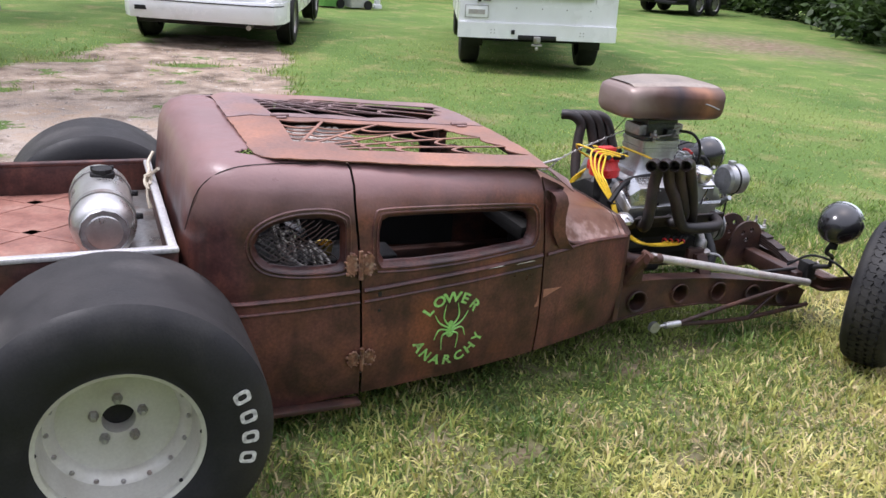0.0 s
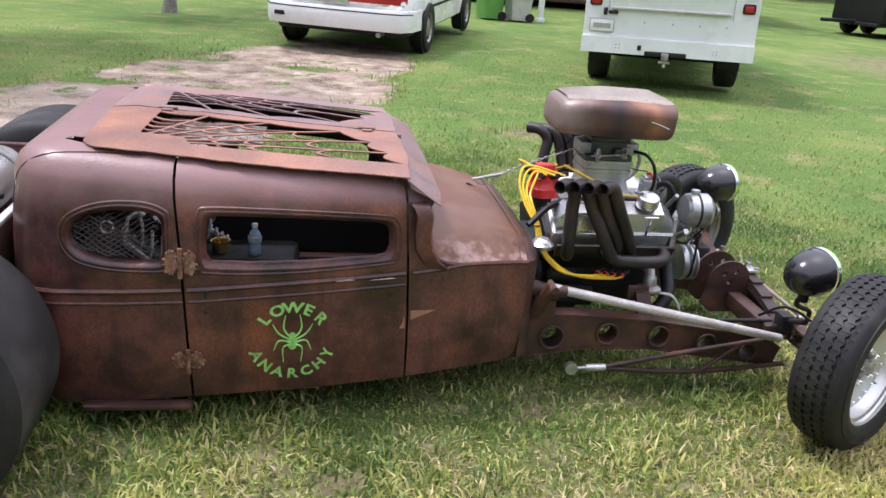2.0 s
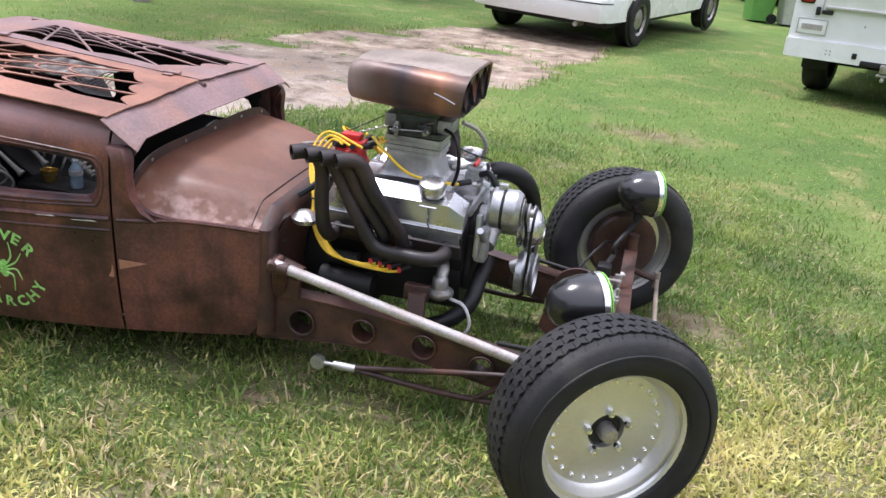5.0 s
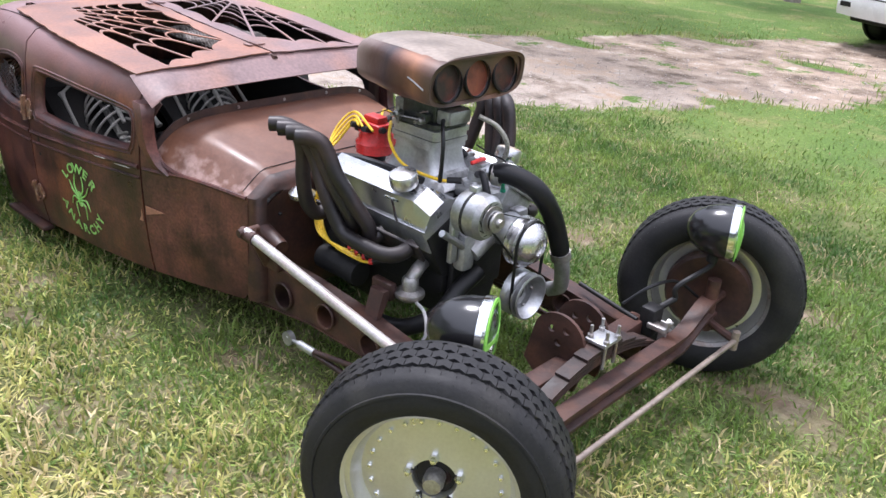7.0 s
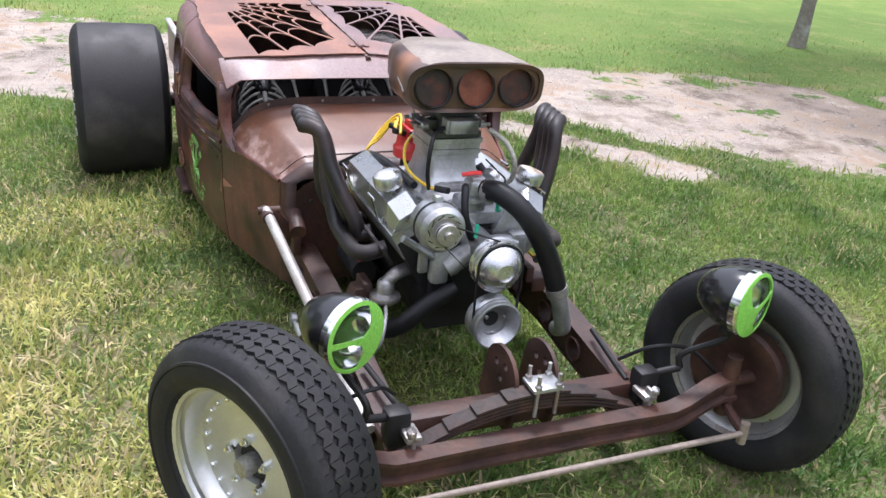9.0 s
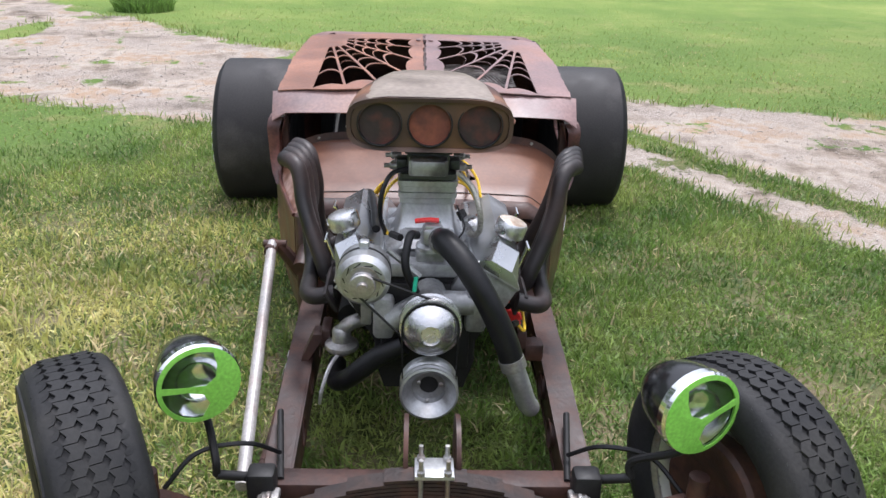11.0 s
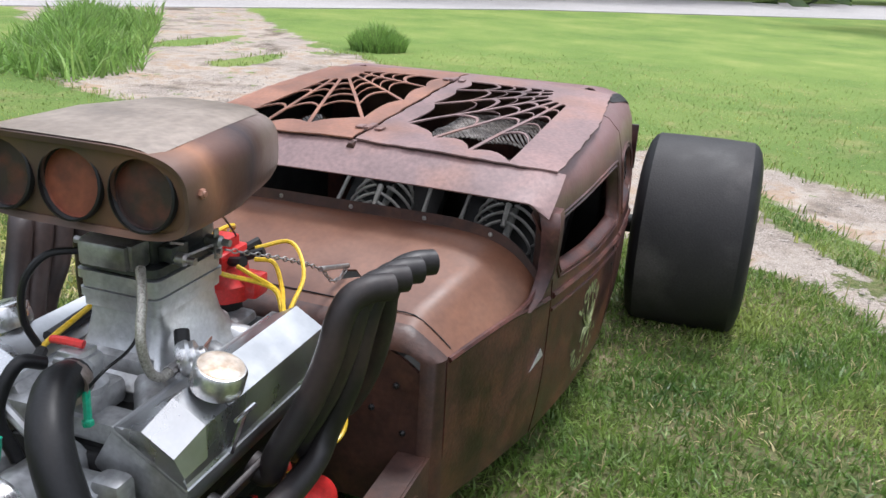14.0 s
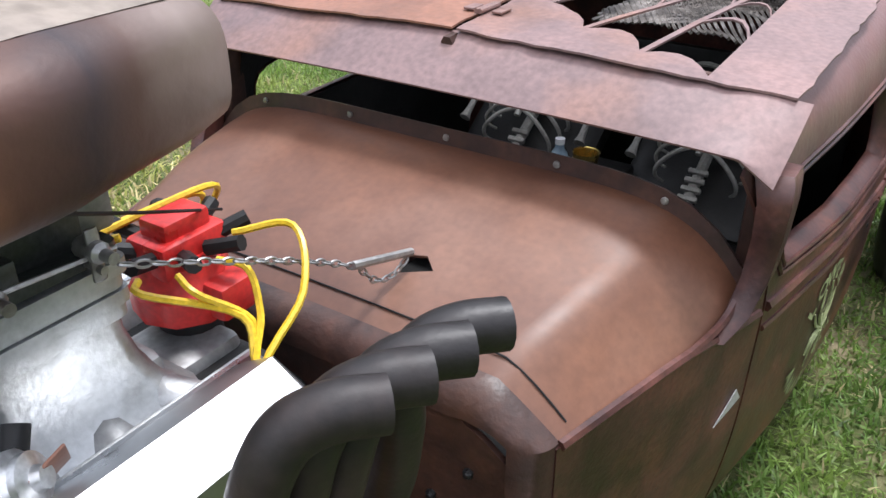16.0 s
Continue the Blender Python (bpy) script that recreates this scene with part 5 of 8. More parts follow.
# frame rails with flanged lightening holes
HOLES = [(0.60, 0.252, 0.046), (0.83, 0.268, 0.042), (1.05, 0.256, 0.042), (1.26, 0.225, 0.04), (1.45, 0.19, 0.038)]
SIDE = Matrix(((1, 0, 0, 0), (0, 0, 1, 0), (0, 1, 0, 0), (0, 0, 0, 1)))
for s in (-1, 1):
    rim = [(0.42, 0.16), (0.75, 0.205), (1.0, 0.205), (1.25, 0.17), (1.58, 0.125), (1.60, 0.20), (1.50, 0.255), (1.25, 0.29), (1.0, 0.325), (0.70, 0.345), (0.42, 0.345)]
    y0 = s * 0.385 + (0.02 if s > 0 else 0.0)
    holes = [circle(x, z, r) for x, z, r in HOLES]
    plate = [sheet(rim, holes, (lambda yy: (lambda a, b: (a, yy, b)))(y0 + d), 0.006, 0.07) for d in (-0.03, 0.036)]
    top = [loft([[(x, y0 - 0.036, z), (x, y0 + 0.036, z), (x, y0 + 0.036, z - 0.007), (x, y0 - 0.036, z - 0.007)] for x, z in ((0.42, 0.348), (0.70, 0.348), (1.0, 0.328), (1.25, 0.293), (1.50, 0.258), (1.60, 0.205))])]
    bot = [loft([[(x, y0 - 0.036, z), (x, y0 + 0.036, z), (x, y0 + 0.036, z - 0.006), (x, y0 - 0.036, z - 0.006)] for x, z in ((0.42, 0.16), (0.75, 0.205), (1.0, 0.205), (1.25, 0.17), (1.58, 0.125))])]
    rail = part("frame_rail", joined(*plate, *top, *bot), RUST_DARK, CAR, sharp=30)
    for x, z, r in HOLES:
        part("hole_flange", lathe([(r + 0.006, -0.041), (r + 0.003, -0.044), (r - 0.002, -0.041), (r - 0.003, 0.041), (r + 0.003, 0.044), (r + 0.006, 0.041)], 24, Matrix.Translation((x, y0, z)) @ pose(0, 0, 0, 90, 0, 0)), RUST_DARK, rail)
    part("rail_rear", box((-0.5, s * 0.38, 0.235), (1.85, 0.06, 0.08), 0.008), RUST_DARK, CAR)
    # radius rod and its bracket
    top_, tip = Vector((0.545, s * 0.535, 0.512)), Vector((1.56, s * 0.46, 0.268))
    radius = None
    if s < 0:
        radius = part("radius_rod", rod(top_, tip, 0.018, 16), ZINC, CAR, "grey painted steering link")
        part("rod_eye", joined(rod(top_ + Vector((0, -0.03, 0)), top_ + Vector((0, 0.05, 0)), 0.014, 10), rod(top_ - Vector((0.02, 0, 0.008)), top_ + Vector((0.05, 0, -0.012)), 0.022, 12)), RUST_DARK, radius)
        part("rod_bracket", joined(tube([top_ + Vector((0, -s * 0.02, 0)), top_ + Vector((-0.01, -s * 0.06, -0.06)), Vector((0.52, s * 0.42, 0.36))], [0.02, 0.026, 0.03], 8), box((0.55, s * 0.43, 0.40), (0.09, 0.03, 0.11), 0.008)), RUST_DARK, CAR)
    # lower hairpin wishbone, with a loose rod end
    e0 = Vector((0.685, s * 0.462, 0.134))
    wish = part("wishbone", joined(tube([e0 + Vector((0.12, 0, 0.003)), (1.2, s * 0.44, 0.20), (1.60, s * 0.43, 0.262)], 0.011, 10, 4),
                                   tube([e0 + Vector((0.14, 0, 0.0)), (1.2, s * 0.44, 0.105), (1.62, s * 0.43, 0.135)], 0.011, 10, 4),
                                   rod((1.25, s * 0.44, 0.11), (1.42, s * 0.435, 0.24), 0.009)), RUST_DARK, CAR)
    part("rod_end", joined(rod(e0 + Vector((0.02, 0, 0)), e0 + Vector((0.07, 0, 0.002)), 0.008), rod(e0 + Vector((0.06, 0, 0.002)), e0 + Vector((0.14, 0, 0.004)), 0.015, 12),
                           lathe([(0.011, -0.011), (0.026, -0.010), (0.026, 0.010), (0.011, 0.011)], 18, Matrix.Translation(e0) @ pose(0, 0, 0, 90, 0, 0)),
                           lathe([(0, -0.013), (0.011, -0.013), (0.014, 0), (0.011, 0.013), (0, 0.013)], 14, Matrix.Translation(e0) @ pose(0, 0, 0, 90, 0, 0))), ALU, wish, "shiny rod end")
part("crossmember", joined(box((1.555, 0, 0.262), (0.07, 0.82, 0.075), 0.008)), RUST_DARK, CAR)
for y in (-0.055, 0.075):
    rim = [(1.40, 0.24)] + [(1.52 + 0.095 * math.cos(a), 0.36 + 0.085 * math.sin(a)) for a in np.linspace(math.pi * 0.95, 0, 14)] + [(1.62, 0.27), (1.60, 0.2), (1.45, 0.2)]
    part("spring_perch_plate", sheet(rim, [circle(1.49, 0.385, 0.013, 10), circle(1.545, 0.395, 0.013, 10), circle(1.52, 0.345, 0.013, 10)], (lambda yy: (lambda a, b: (a, yy, b)))(y), 0.012, 0.05), RUST_DARK, CAR)
spring = part("leaf_spring", joined(*[loft([[(1.635 + dx, y, 0.372 - 0.011 * k - 0.085 * (y / 0.36) ** 2 + dz) for dx, dz in ((-0.026, 0), (0.026, 0), (0.026, -0.008), (-0.026, -0.008))] for y in np.linspace(-h, h, 13)]) for k, h in enumerate((0.10, 0.19, 0.27, 0.355, 0.36))]), SPRING, CAR, "dark rusty transverse leaf spring", 25)
clamp = part("spring_clamp", box((1.635, 0.02, 0.385), (0.075, 0.095, 0.012), 0.002), ALU, CAR, "zinc plated spring clamp")
for dx in (-0.028, 0.03):
    for y in (-0.012, 0.052):
        part("u_bolt", joined(rod((1.635 + dx, y, 0.30), (1.635 + dx, y, 0.432), 0.006, 8), nut(0.011, 0.016, Matrix.Translation((1.635 + dx, y, 0.391)))), STEEL, clamp)
# dropped I-beam axle
def axle_ring(y):
    z = 0.232 + 0.085 * smooth01((abs(y) - 0.42) / 0.22) + 0.012 * (1 - (y / 0.6) ** 2)
    prof = [(-0.028, 0.036), (0.028, 0.036), (0.028, 0.024), (0.008, 0.018), (0.008, -0.018), (0.028, -0.024), (0.028, -0.036), (-0.028, -0.036), (-0.028, -0.024), (-0.008, -0.018), (-0.008, 0.018), (-0.028, 0.024)]
    return [(1.70 + a, y, z + b) for a, b in prof]


part("axle_beam", loft([axle_ring(y) for y in np.linspace(-0.66, 0.66, 31)]), RUST_DARK, CAR, "rusty dropped I-beam axle", 25)
part("tie_rod", joined(rod((1.825, -0.63, 0.235), (1.832, 0.62, 0.24), 0.0095, 12), *[rod((1.83, s * 0.61, 0.205), (1.83, s * 0.61, 0.275), 0.014) for s in (-1, 1)]), SCOOP_TOP, CAR, "tan rusted tie rod")
for s in (-1, 1):
    part("spring_shackle", joined(box((1.665, s * 0.375, 0.285), (0.03, 0.012, 0.09), 0.004), box((1.645, s * 0.375, 0.30), (0.07, 0.045, 0.02), 0.005), nut(0.014, 0.02, Matrix.Translation((1.67, s * 0.385, 0.325)) @ pose(0, 0, 0, 0, 90, 0)), nut(0.014, 0.02, Matrix.Translation((1.67, s * 0.385, 0.255)) @ pose(0, 0, 0, 0, 90, 0))), STEEL, CAR)
    part("spindle", joined(rod((1.70, s * 0.64, 0.22), (1.70, s * 0.64, 0.42), 0.024, 12), rod((1.70, s * 0.62, 0.335), (1.70, s * 0.78, 0.335), 0.022, 12), tube([(1.70, s * 0.64, 0.26), (1.76, s * 0.625, 0.25), (1.83, s * 0.61, 0.24)], 0.015, 8)), RUST_DARK, CAR)
    part("shock_mount", joined(box((1.60, s * 0.40, 0.30), (0.06, 0.07, 0.11), 0.012), rod((1.57, s * 0.36, 0.30), (1.30, s * 0.40, 0.32), 0.009, 10)), BLACK_MATT, CAR)
    part("brake_line", tube([(1.50, s * 0.37, 0.33), (1.56, s * 0.44, 0.40), (1.60, s * 0.55, 0.40), (1.66, s * 0.62, 0.34)], 0.006, 6), HOSE, CAR)


# wheels
def wheel_pose(x, y, z, s, turn=0):
    """Takes a wheel turned round z, with its face upwards, to its hub."""
    return Matrix.Translation((x, y, z)) @ pose(0, 0, 0, 0, 0, turn) @ (pose(0, 0, 0, 90, 0, 0) if s < 0 else pose(0, 0, 0, -90, 0, 0))


def front_wheel(s):
    R, W = 0.335, 0.19
    m = wheel_pose(1.68, -0.782, R, s, 30) if s < 0 else wheel_pose(1.638, 0.757, R, s, 22)
    mw = m @ Matrix.Diagonal((1.08, 1.08, 1, 1))
    hubw = part("front_wheel", lathe([(0.196, 0.082), (0.205, 0.088), (0.208, 0.080), (0.200, 0.066), (0.188, 0.062), (0.182, 0.034), (0.172, 0.022), (0.120, 0.023), (0.06, 0.026), (0.052, 0.027), (0.05, 0.018), (0.05, -0.01), (0.17, -0.02), (0.188, -0.07), (0.206, -0.085)], 48, mw), ALU_WHEEL if s < 0 else ALU_WHEEL, CAR, "spun aluminium front wheel")
    tread_h = 0.009
    mt = m @ Matrix.Diagonal((1, 1, 1.03, 1))
    part("tyre", lathe([(0.216, -0.084), (0.228, -0.094), (0.255, -0.104), (0.285, -0.101), (0.312, -0.090), (0.323, -0.078), (R - tread_h, -0.06), (R - tread_h + 0.002, 0), (R - tread_h, 0.06), (0.323, 0.078), (0.312, 0.090), (0.291, 0.099), (0.290, 0.104), (0.284, 0.105), (0.282, 0.101), (0.258, 0.104), (0.228, 0.094), (0.216, 0.080)], 64, mt), RUBBER, hubw, "dusty black tyre with zigzag tread")
    part("sidewall", lathe([(0.281, 0.1025), (0.260, 0.1065), (0.245, 0.1022), (0.229, 0.0965)], 64, mt), SIDEWALL, hubw, "darker smooth sidewall")
    tb = bmesh.new()
    N = 58
    for row, hc in enumerate((-0.068, -0.034, 0.0, 0.034, 0.068)):
        for i in range(N):
            a0 = 2 * math.pi * (i + 0.5 * (row % 2)) / N
            da = 2 * math.pi / N * 0.47
            zz = 0.0052
            pts = [(a0 - da, -0.0135 + zz), (a0, -0.0135 - zz), (a0 + da, -0.0135 + zz), (a0 + da, 0.0135 + zz), (a0, 0.0135 - zz), (a0 - da, 0.0135 + zz)]
            dr = 0.005 if row in (0, 4) else 0.0
            lo, hi = [], []
            for a, h in pts:
                hh = hc + h
                r1 = R - dr - 0.012 * max(0, (abs(hh) - 0.062) / 0.02)
                lo.append(tb.verts.new(((R - 0.014 - dr) * math.cos(a), (R - 0.014 - dr) * math.sin(a), hh)))
                hi.append(tb.verts.new((r1 * math.cos(a), r1 * math.sin(a), hh)))
            tb.faces.new((hi[0], hi[1], hi[4], hi[5]))
            tb.faces.new((hi[1], hi[2], hi[3], hi[4]))
            for k in range(6):
                tb.faces.new((lo[k], lo[(k + 1) % 6], hi[(k + 1) % 6], hi[k]))
    tagged(part("tread", moved(tb, mt), RUBBER, hubw, sharp=20), kind="stuff")
    if s < 0:
        for k in range(24):
            a = 2 * math.pi * k / 24
            part("rim_bolt", lathe([(0.0075, -0.002), (0.0075, 0.005), (0.005, 0.008), (0, 0.009)], 8, m @ Matrix.Translation((0.164 * math.cos(a), 0.164 * math.sin(a), 0.0225))), CHROME, hubw)
        for k in range(5):
            a = 2 * math.pi * (k + 0.3) / 5
            part("lug_nut", nut(0.0125, 0.026, m @ Matrix.Translation((0.066 * math.cos(a), 0.066 * math.sin(a), 0.024))), CHROME, hubw)
        part("hub_recess", lathe([(0.05, 0.012), (0, 0.012)], 20, m), BLACK_MATT, hubw)
        part("hub_cap", lathe([(0.026, 0.01), (0.027, 0.04), (0.022, 0.058), (0, 0.062)], 20, m), STEEL, hubw)
        part("valve_stem", rod(m @ Vector((0.13, -0.115, 0.012)), m @ Vector((0.125, -0.11, 0.04)), 0.004, 6), STEEL, hubw)
    part("brake_drum", lathe([(0, -0.055), (0.06, -0.06), (0.10, -0.078), (0.145, -0.082), (0.155, -0.07), (0.155, -0.03), (0, -0.03)], 36, m), RUST_DARK, hubw, "rusty brake drum")
    part("rim_inner", lathe([(0.206, -0.086), (0.19, -0.075), (0.182, -0.05), (0.175, -0.02), (0.12, -0.012)], 40, mw), STEEL, hubw)
    return hubw


front_wheel(-1)
front_wheel(1)


def rear_wheel(s):
    R = 0.416
    m = wheel_pose(-1.565, s * 0.915, 0.362, s)
    w = part("rear_wheel", lathe([(0.210, 0.205), (0.222, 0.213), (0.228, 0.205), (0.222, 0.190), (0.210, 0.185), (0.202, 0.12), (0.196, 0.10), (0.178, 0.09), (0.166, 0.065), (0.15, 0.060), (0.10, 0.056), (0.06, 0.056), (0.046, 0.060), (0.044, 0.050), (0.044, 0.0), (0.17, -0.01), (0.19, -0.2), (0.222, -0.21)], 48, m), CREAM_WHEEL, CAR, "dull silver deep-dish rear wheel")

    def settled(bm):
        for v in bm.verts:
            if v.co.z < 0.002:
                v.co.z = 0.002
        return bm
    part("tyre", settled(lathe([(0.215, -0.205), (0.230, -0.222), (0.28, -0.240), (0.33, -0.238), (0.375, -0.226), (0.40, -0.21), (0.412, -0.192)], 80, m)), SIDEWALL, w, "black sidewall")
    part("tread", settled(lathe([(0.412, -0.192), (R - 0.003, -0.17), (R, -0.03), (R - 0.002, -0.001), (R, 0.03), (R - 0.003, 0.17), (0.412, 0.192)], 80, m)), SLICK, w, "wide worn slick tread")
    part("tyre", settled(lathe([(0.412, 0.192), (0.40, 0.21), (0.375, 0.226), (0.33, 0.238), (0.28, 0.240), (0.230, 0.222), (0.218, 0.206)], 80, m)), SIDEWALL, w, "black sidewall")
    for k in range(16):
        a = 2 * math.pi * k / 16
        part("rim_bolt", nut(0.0075, 0.01, m @ Matrix.Translation((0.186 * math.cos(a), 0.186 * math.sin(a), 0.094))), STEEL, w)
        if k % 2 == 0:
            part("bead_screw", nut(0.006, 0.007, m @ Matrix.Translation((0.212 * math.cos(a), 0.212 * math.sin(a), 0.186))), BLACK_MATT, w)
    for k in range(5):
        a = 2 * math.pi * (k + 0.25) / 5
        part("lug_nut", nut(0.0145, 0.03, m @ Matrix.Translation((0.068 * math.cos(a), 0.068 * math.sin(a), 0.056))), STEEL, w)
    part("hub_recess", lathe([(0.044, 0.012), (0, 0.008)], 20, m), BLACK_MATT, w)
    if s < 0:
        # worn white sidewall marks, as plain blocks
        for k in range(4):
            a = radians(20.5) - k * 0.195
            mm = m @ pose(0, 0, 0, 0, 0, math.degrees(a)) @ Matrix.Translation((0.338, 0, 0.2372)) @ pose(0, 0, 0, 0, 6, 0)
            hole = sheet(rounded(-0.024, 0.024, -0.019, 0.019, 0.013, 4), [rounded(-0.013, 0.013, -0.009, 0.009, 0.007, 3)], lambda p, q: (p, q, 0.0), 0.002, 0.03)
            part("sidewall_mark", moved(hole, mm), WHITE_LETTER, w, "worn white painted block")
    return w


rear_wheel(-1)
rear_wheel(1)
part("rear_axle", joined(rod((-1.565, -0.75, 0.362), (-1.565, 0.75, 0.362), 0.04, 16), lathe([(0, -0.12), (0.08, -0.1), (0.13, 0), (0.08, 0.1), (0, 0.12)], 20, Matrix.Translation((-1.565, 0, 0.375)) @ pose(0, 0, 0, 90, 0, 0))), BLACK_MATT, CAR)


# headlamps on stalks
def headlamp(s, c, aim):
    m = along(c, Vector(c) + Vector(aim))
    lamp = part("headlamp", lathe([(0, -0.158), (0.03, -0.152), (0.058, -0.132), (0.080, -0.095), (0.092, -0.05), (0.094, -0.012), (0.092, 0.0)], 32, m), BLACK, CAR, "black bullet headlamp")
    part("lamp_rim", lathe([(0.093, -0.014), (0.099, -0.012), (0.100, 0.006), (0.094, 0.014), (0.086, 0.012)], 32, m), CHROME, lamp)
    part("reflector", lathe([(0.086, 0.006), (0.07, -0.03), (0.04, -0.055), (0, -0.065)], 24, m), CHROME, lamp)
    part("lens", lathe([(0.087, 0.010), (0.06, 0.020), (0.03, 0.0245), (0, 0.026)], 24, m), GLASS, lamp).visible_shadow = False
    # the mask: a thin ring, broad on the inner side, with a narrow bar across
    arc = lambda a0, a1: [(0.086 * math.cos(a), 0.086 * math.sin(a)) for a in np.linspace(radians(a0), radians(a1), 14)]
    eyes = [arc(0, 108) + [(-0.036, 0.052), (-0.034, 0.022), (-0.012, 0.003)], arc(-98, -11) + [(0.03, -0.011), (-0.008, -0.019), (-0.026, -0.046)]]
    if s < 0:
        eyes = [[(-u, v) for u, v in e][::-1] for e in eyes]
    part("lamp_mask", moved(sheet(circle(0, 0, 0.097, 32), eyes, lambda a, b: (a, b, 0.031 - 1.4 * (a * a + b * b)), 0.003, 0.03), m @ pose(0, 0, 0, 0, 0, -8 if s < 0 else 18)), GREEN, lamp, "lime green painted lamp mask")
    foot = Vector((1.63, s * 0.50, 0.36))
    part("lamp_stalk", joined(tube([m @ Vector((0, 0, -0.05)) + Vector((0, 0, -0.075)), Vector((c[0] - 0.05, c[1], c[2] - 0.14)), foot + Vector((0, 0, 0.05)), foot], 0.010, 8), lathe([(0, 0), (0.02, 0), (0.02, 0.03), (0.012, 0.04), (0, 0.04)], 12, Matrix.Translation(m @ Vector((0, 0, -0.05)) + Vector((0, 0, -0.115)))), rod(foot, (1.60, s * 0.42, 0.33), 0.012)), BLACK_MATT, lamp)


headlamp(-1, (1.595, -0.535, 0.596), (1, 0.52, 0.02))
headlamp(1, (1.745, 0.590, 0.630), (1, 0.37, 0.04))

# ---- rat rod: engine ----
block = part("engine_block", joined(box((0.84, 0, 0.46), (0.52, 0.30, 0.22), 0.015), prism([(-0.15, 0.44), (0.15, 0.44), (0.24, 0.60), (0.10, 0.67), (-0.10, 0.67), (-0.24, 0.60)], 0.585, 1.105, 0.006, Matrix(((0, 0, 1, 0), (1, 0, 0, 0), (0, 1, 0, 0), (0, 0, 0, 1)))),
                                    loft([[(x, -w, 0.38), (x, w, 0.38), (x, w * 0.8, d), (x, -w * 0.8, d)] for x, w, d in ((0.58, 0.15, 0.22), (0.75, 0.15, 0.2), (0.8, 0.15, 0.27), (1.10, 0.15, 0.28))])), BLACK_MATT, CAR, "greasy black engine block")
part("gearbox", loft([[(x, r * math.cos(a), 0.40 + r * math.sin(a)) for a in np.linspace(0, 2 * math.pi, 17)[:-1]] for x, r in ((0.60, 0.19), (0.52, 0.18), (0.42, 0.12), (0.2, 0.10))]), BLACK_MATT, CAR)
XYZ = Matrix(((0, 0, 1, 0), (1, 0, 0, 0), (0, 1, 0, 0), (0, 0, 0, 1)))
for s in (-1, 1):
    tilt = Matrix.Translation((0.035 * (s > 0), s * 0.165, 0.625)) @ pose(0, 0, 0, -s * 31, 0, 0)
    part("cylinder_head", moved(box((0.85, 0, 0), (0.50, 0.17, 0.11), 0.012), tilt), ALU, CAR, "cast aluminium cylinder head")
    rim = [(-0.075, 0.05), (0.075, 0.05), (0.078, 0.062), (0.072, 0.066), (0.066, 0.085), (0.034, 0.135), (-0.036, 0.135), (-0.064, 0.085), (-0.072, 0.066), (-0.078, 0.062)]
    def cover_ring(x, k, ks=None):
        ks = k if ks is None else ks
        return [Vector((x, a * (1 if b < 0.07 else ks), b if b < 0.07 else 0.066 + (b - 0.066) * k)) for a, b in rim]
    cover = loft([cover_ring(0.612, 0.35, 0.95), cover_ring(0.645, 1.0), cover_ring(1.055, 1.0), cover_ring(1.108, 0.34, 0.98), cover_ring(1.110, 0.10, 0.98)])
    cover = moved(cover, tilt)
    vc = part("valve_cover", cover, ALU_POLISHED, CAR, "tall polished aluminium valve cover", 20)
    part("cover_flange", moved(box((0.858, 0, 0.054), (0.505, 0.165, 0.012), 0.004), tilt), ALU, vc)
    bm_ = tilt @ Matrix.Translation((0.985, 0.0, 0.132)) @ pose(0, 0, 0, s * 14, 0, 0)
    part("breather", lathe([(0, 0), (0.020, 0), (0.022, 0.012), (0.044, 0.014), (0.046, 0.02), (0.046, 0.052), (0.042, 0.058), (0.02, 0.062), (0, 0.062)], 28, bm_), DULL_CHROME, vc, "dull chrome breather cap")
    part("breather_top", lathe([(0.040, 0.0585), (0.036, 0.0605), (0.02, 0.0635), (0, 0.064)], 24, bm_), TAN_RUST if s > 0 else DULL_CHROME, vc, "tan worn cap top" if s > 0 else "")
    for x in (0.70, 0.99):
        for t in (-1,):
            p0 = tilt @ Vector((x, 0.082 * s, 0.06))
            part("cover_bolt", joined(rod(p0, p0 + Vector((0.0, s * 0.03, 0.085)), 0.0045, 6), rod(p0 + Vector((-0.03, s * 0.03, 0.085)), p0 + Vector((0.03, s * 0.03, 0.085)), 0.004, 6)), CHROME, vc)
    # headers: four pipes swept up and back, the foremost one run along outside the next two
    flange_y = s * 0.275
    dx, zt = (0.0, -0.022) if s < 0 else (0.055, 0.0)
    tips = (0.576, 0.630, 0.683, 0.736) if s < 0 else (0.682, 0.733, 0.783, 0.832)
    part("header_flange", moved(box((0.865, 0, 0), (0.50, 0.012, 0.07), 0.004), Matrix.Translation((0, flange_y, 0.565)) @ pose(0, 0, 0, -s * 31, 0, 0)), HEADER, CAR)
    for k, (xp, xb, yb) in enumerate(((0.665, 0.64, 0.340), (1.065, 0.800, 0.352), (0.81, 0.850, 0.318), (0.93, 0.905, 0.308))):
        xp, xb, xt = xp + 0.035 * (s > 0), xb + dx, tips[k]
        yb, yo = s * yb, s * (0.424 - 0.008 * k) if s > 0 else -0.374 - 0.006 * k
        pts = [(xp, flange_y - s * 0.01, 0.575)]
        if k == 1:
            pts += [(xp - 0.005, yb - s * 0.03, 0.560), (xp - 0.05, yb, 0.552), (xb + 0.10, yb + s * 0.004, 0.553), (xb + 0.035, yb + s * 0.006, 0.566)]
        else:
            pts += [((xp + xb) / 2, (flange_y + yb) / 2 + s * 0.01, 0.563)]
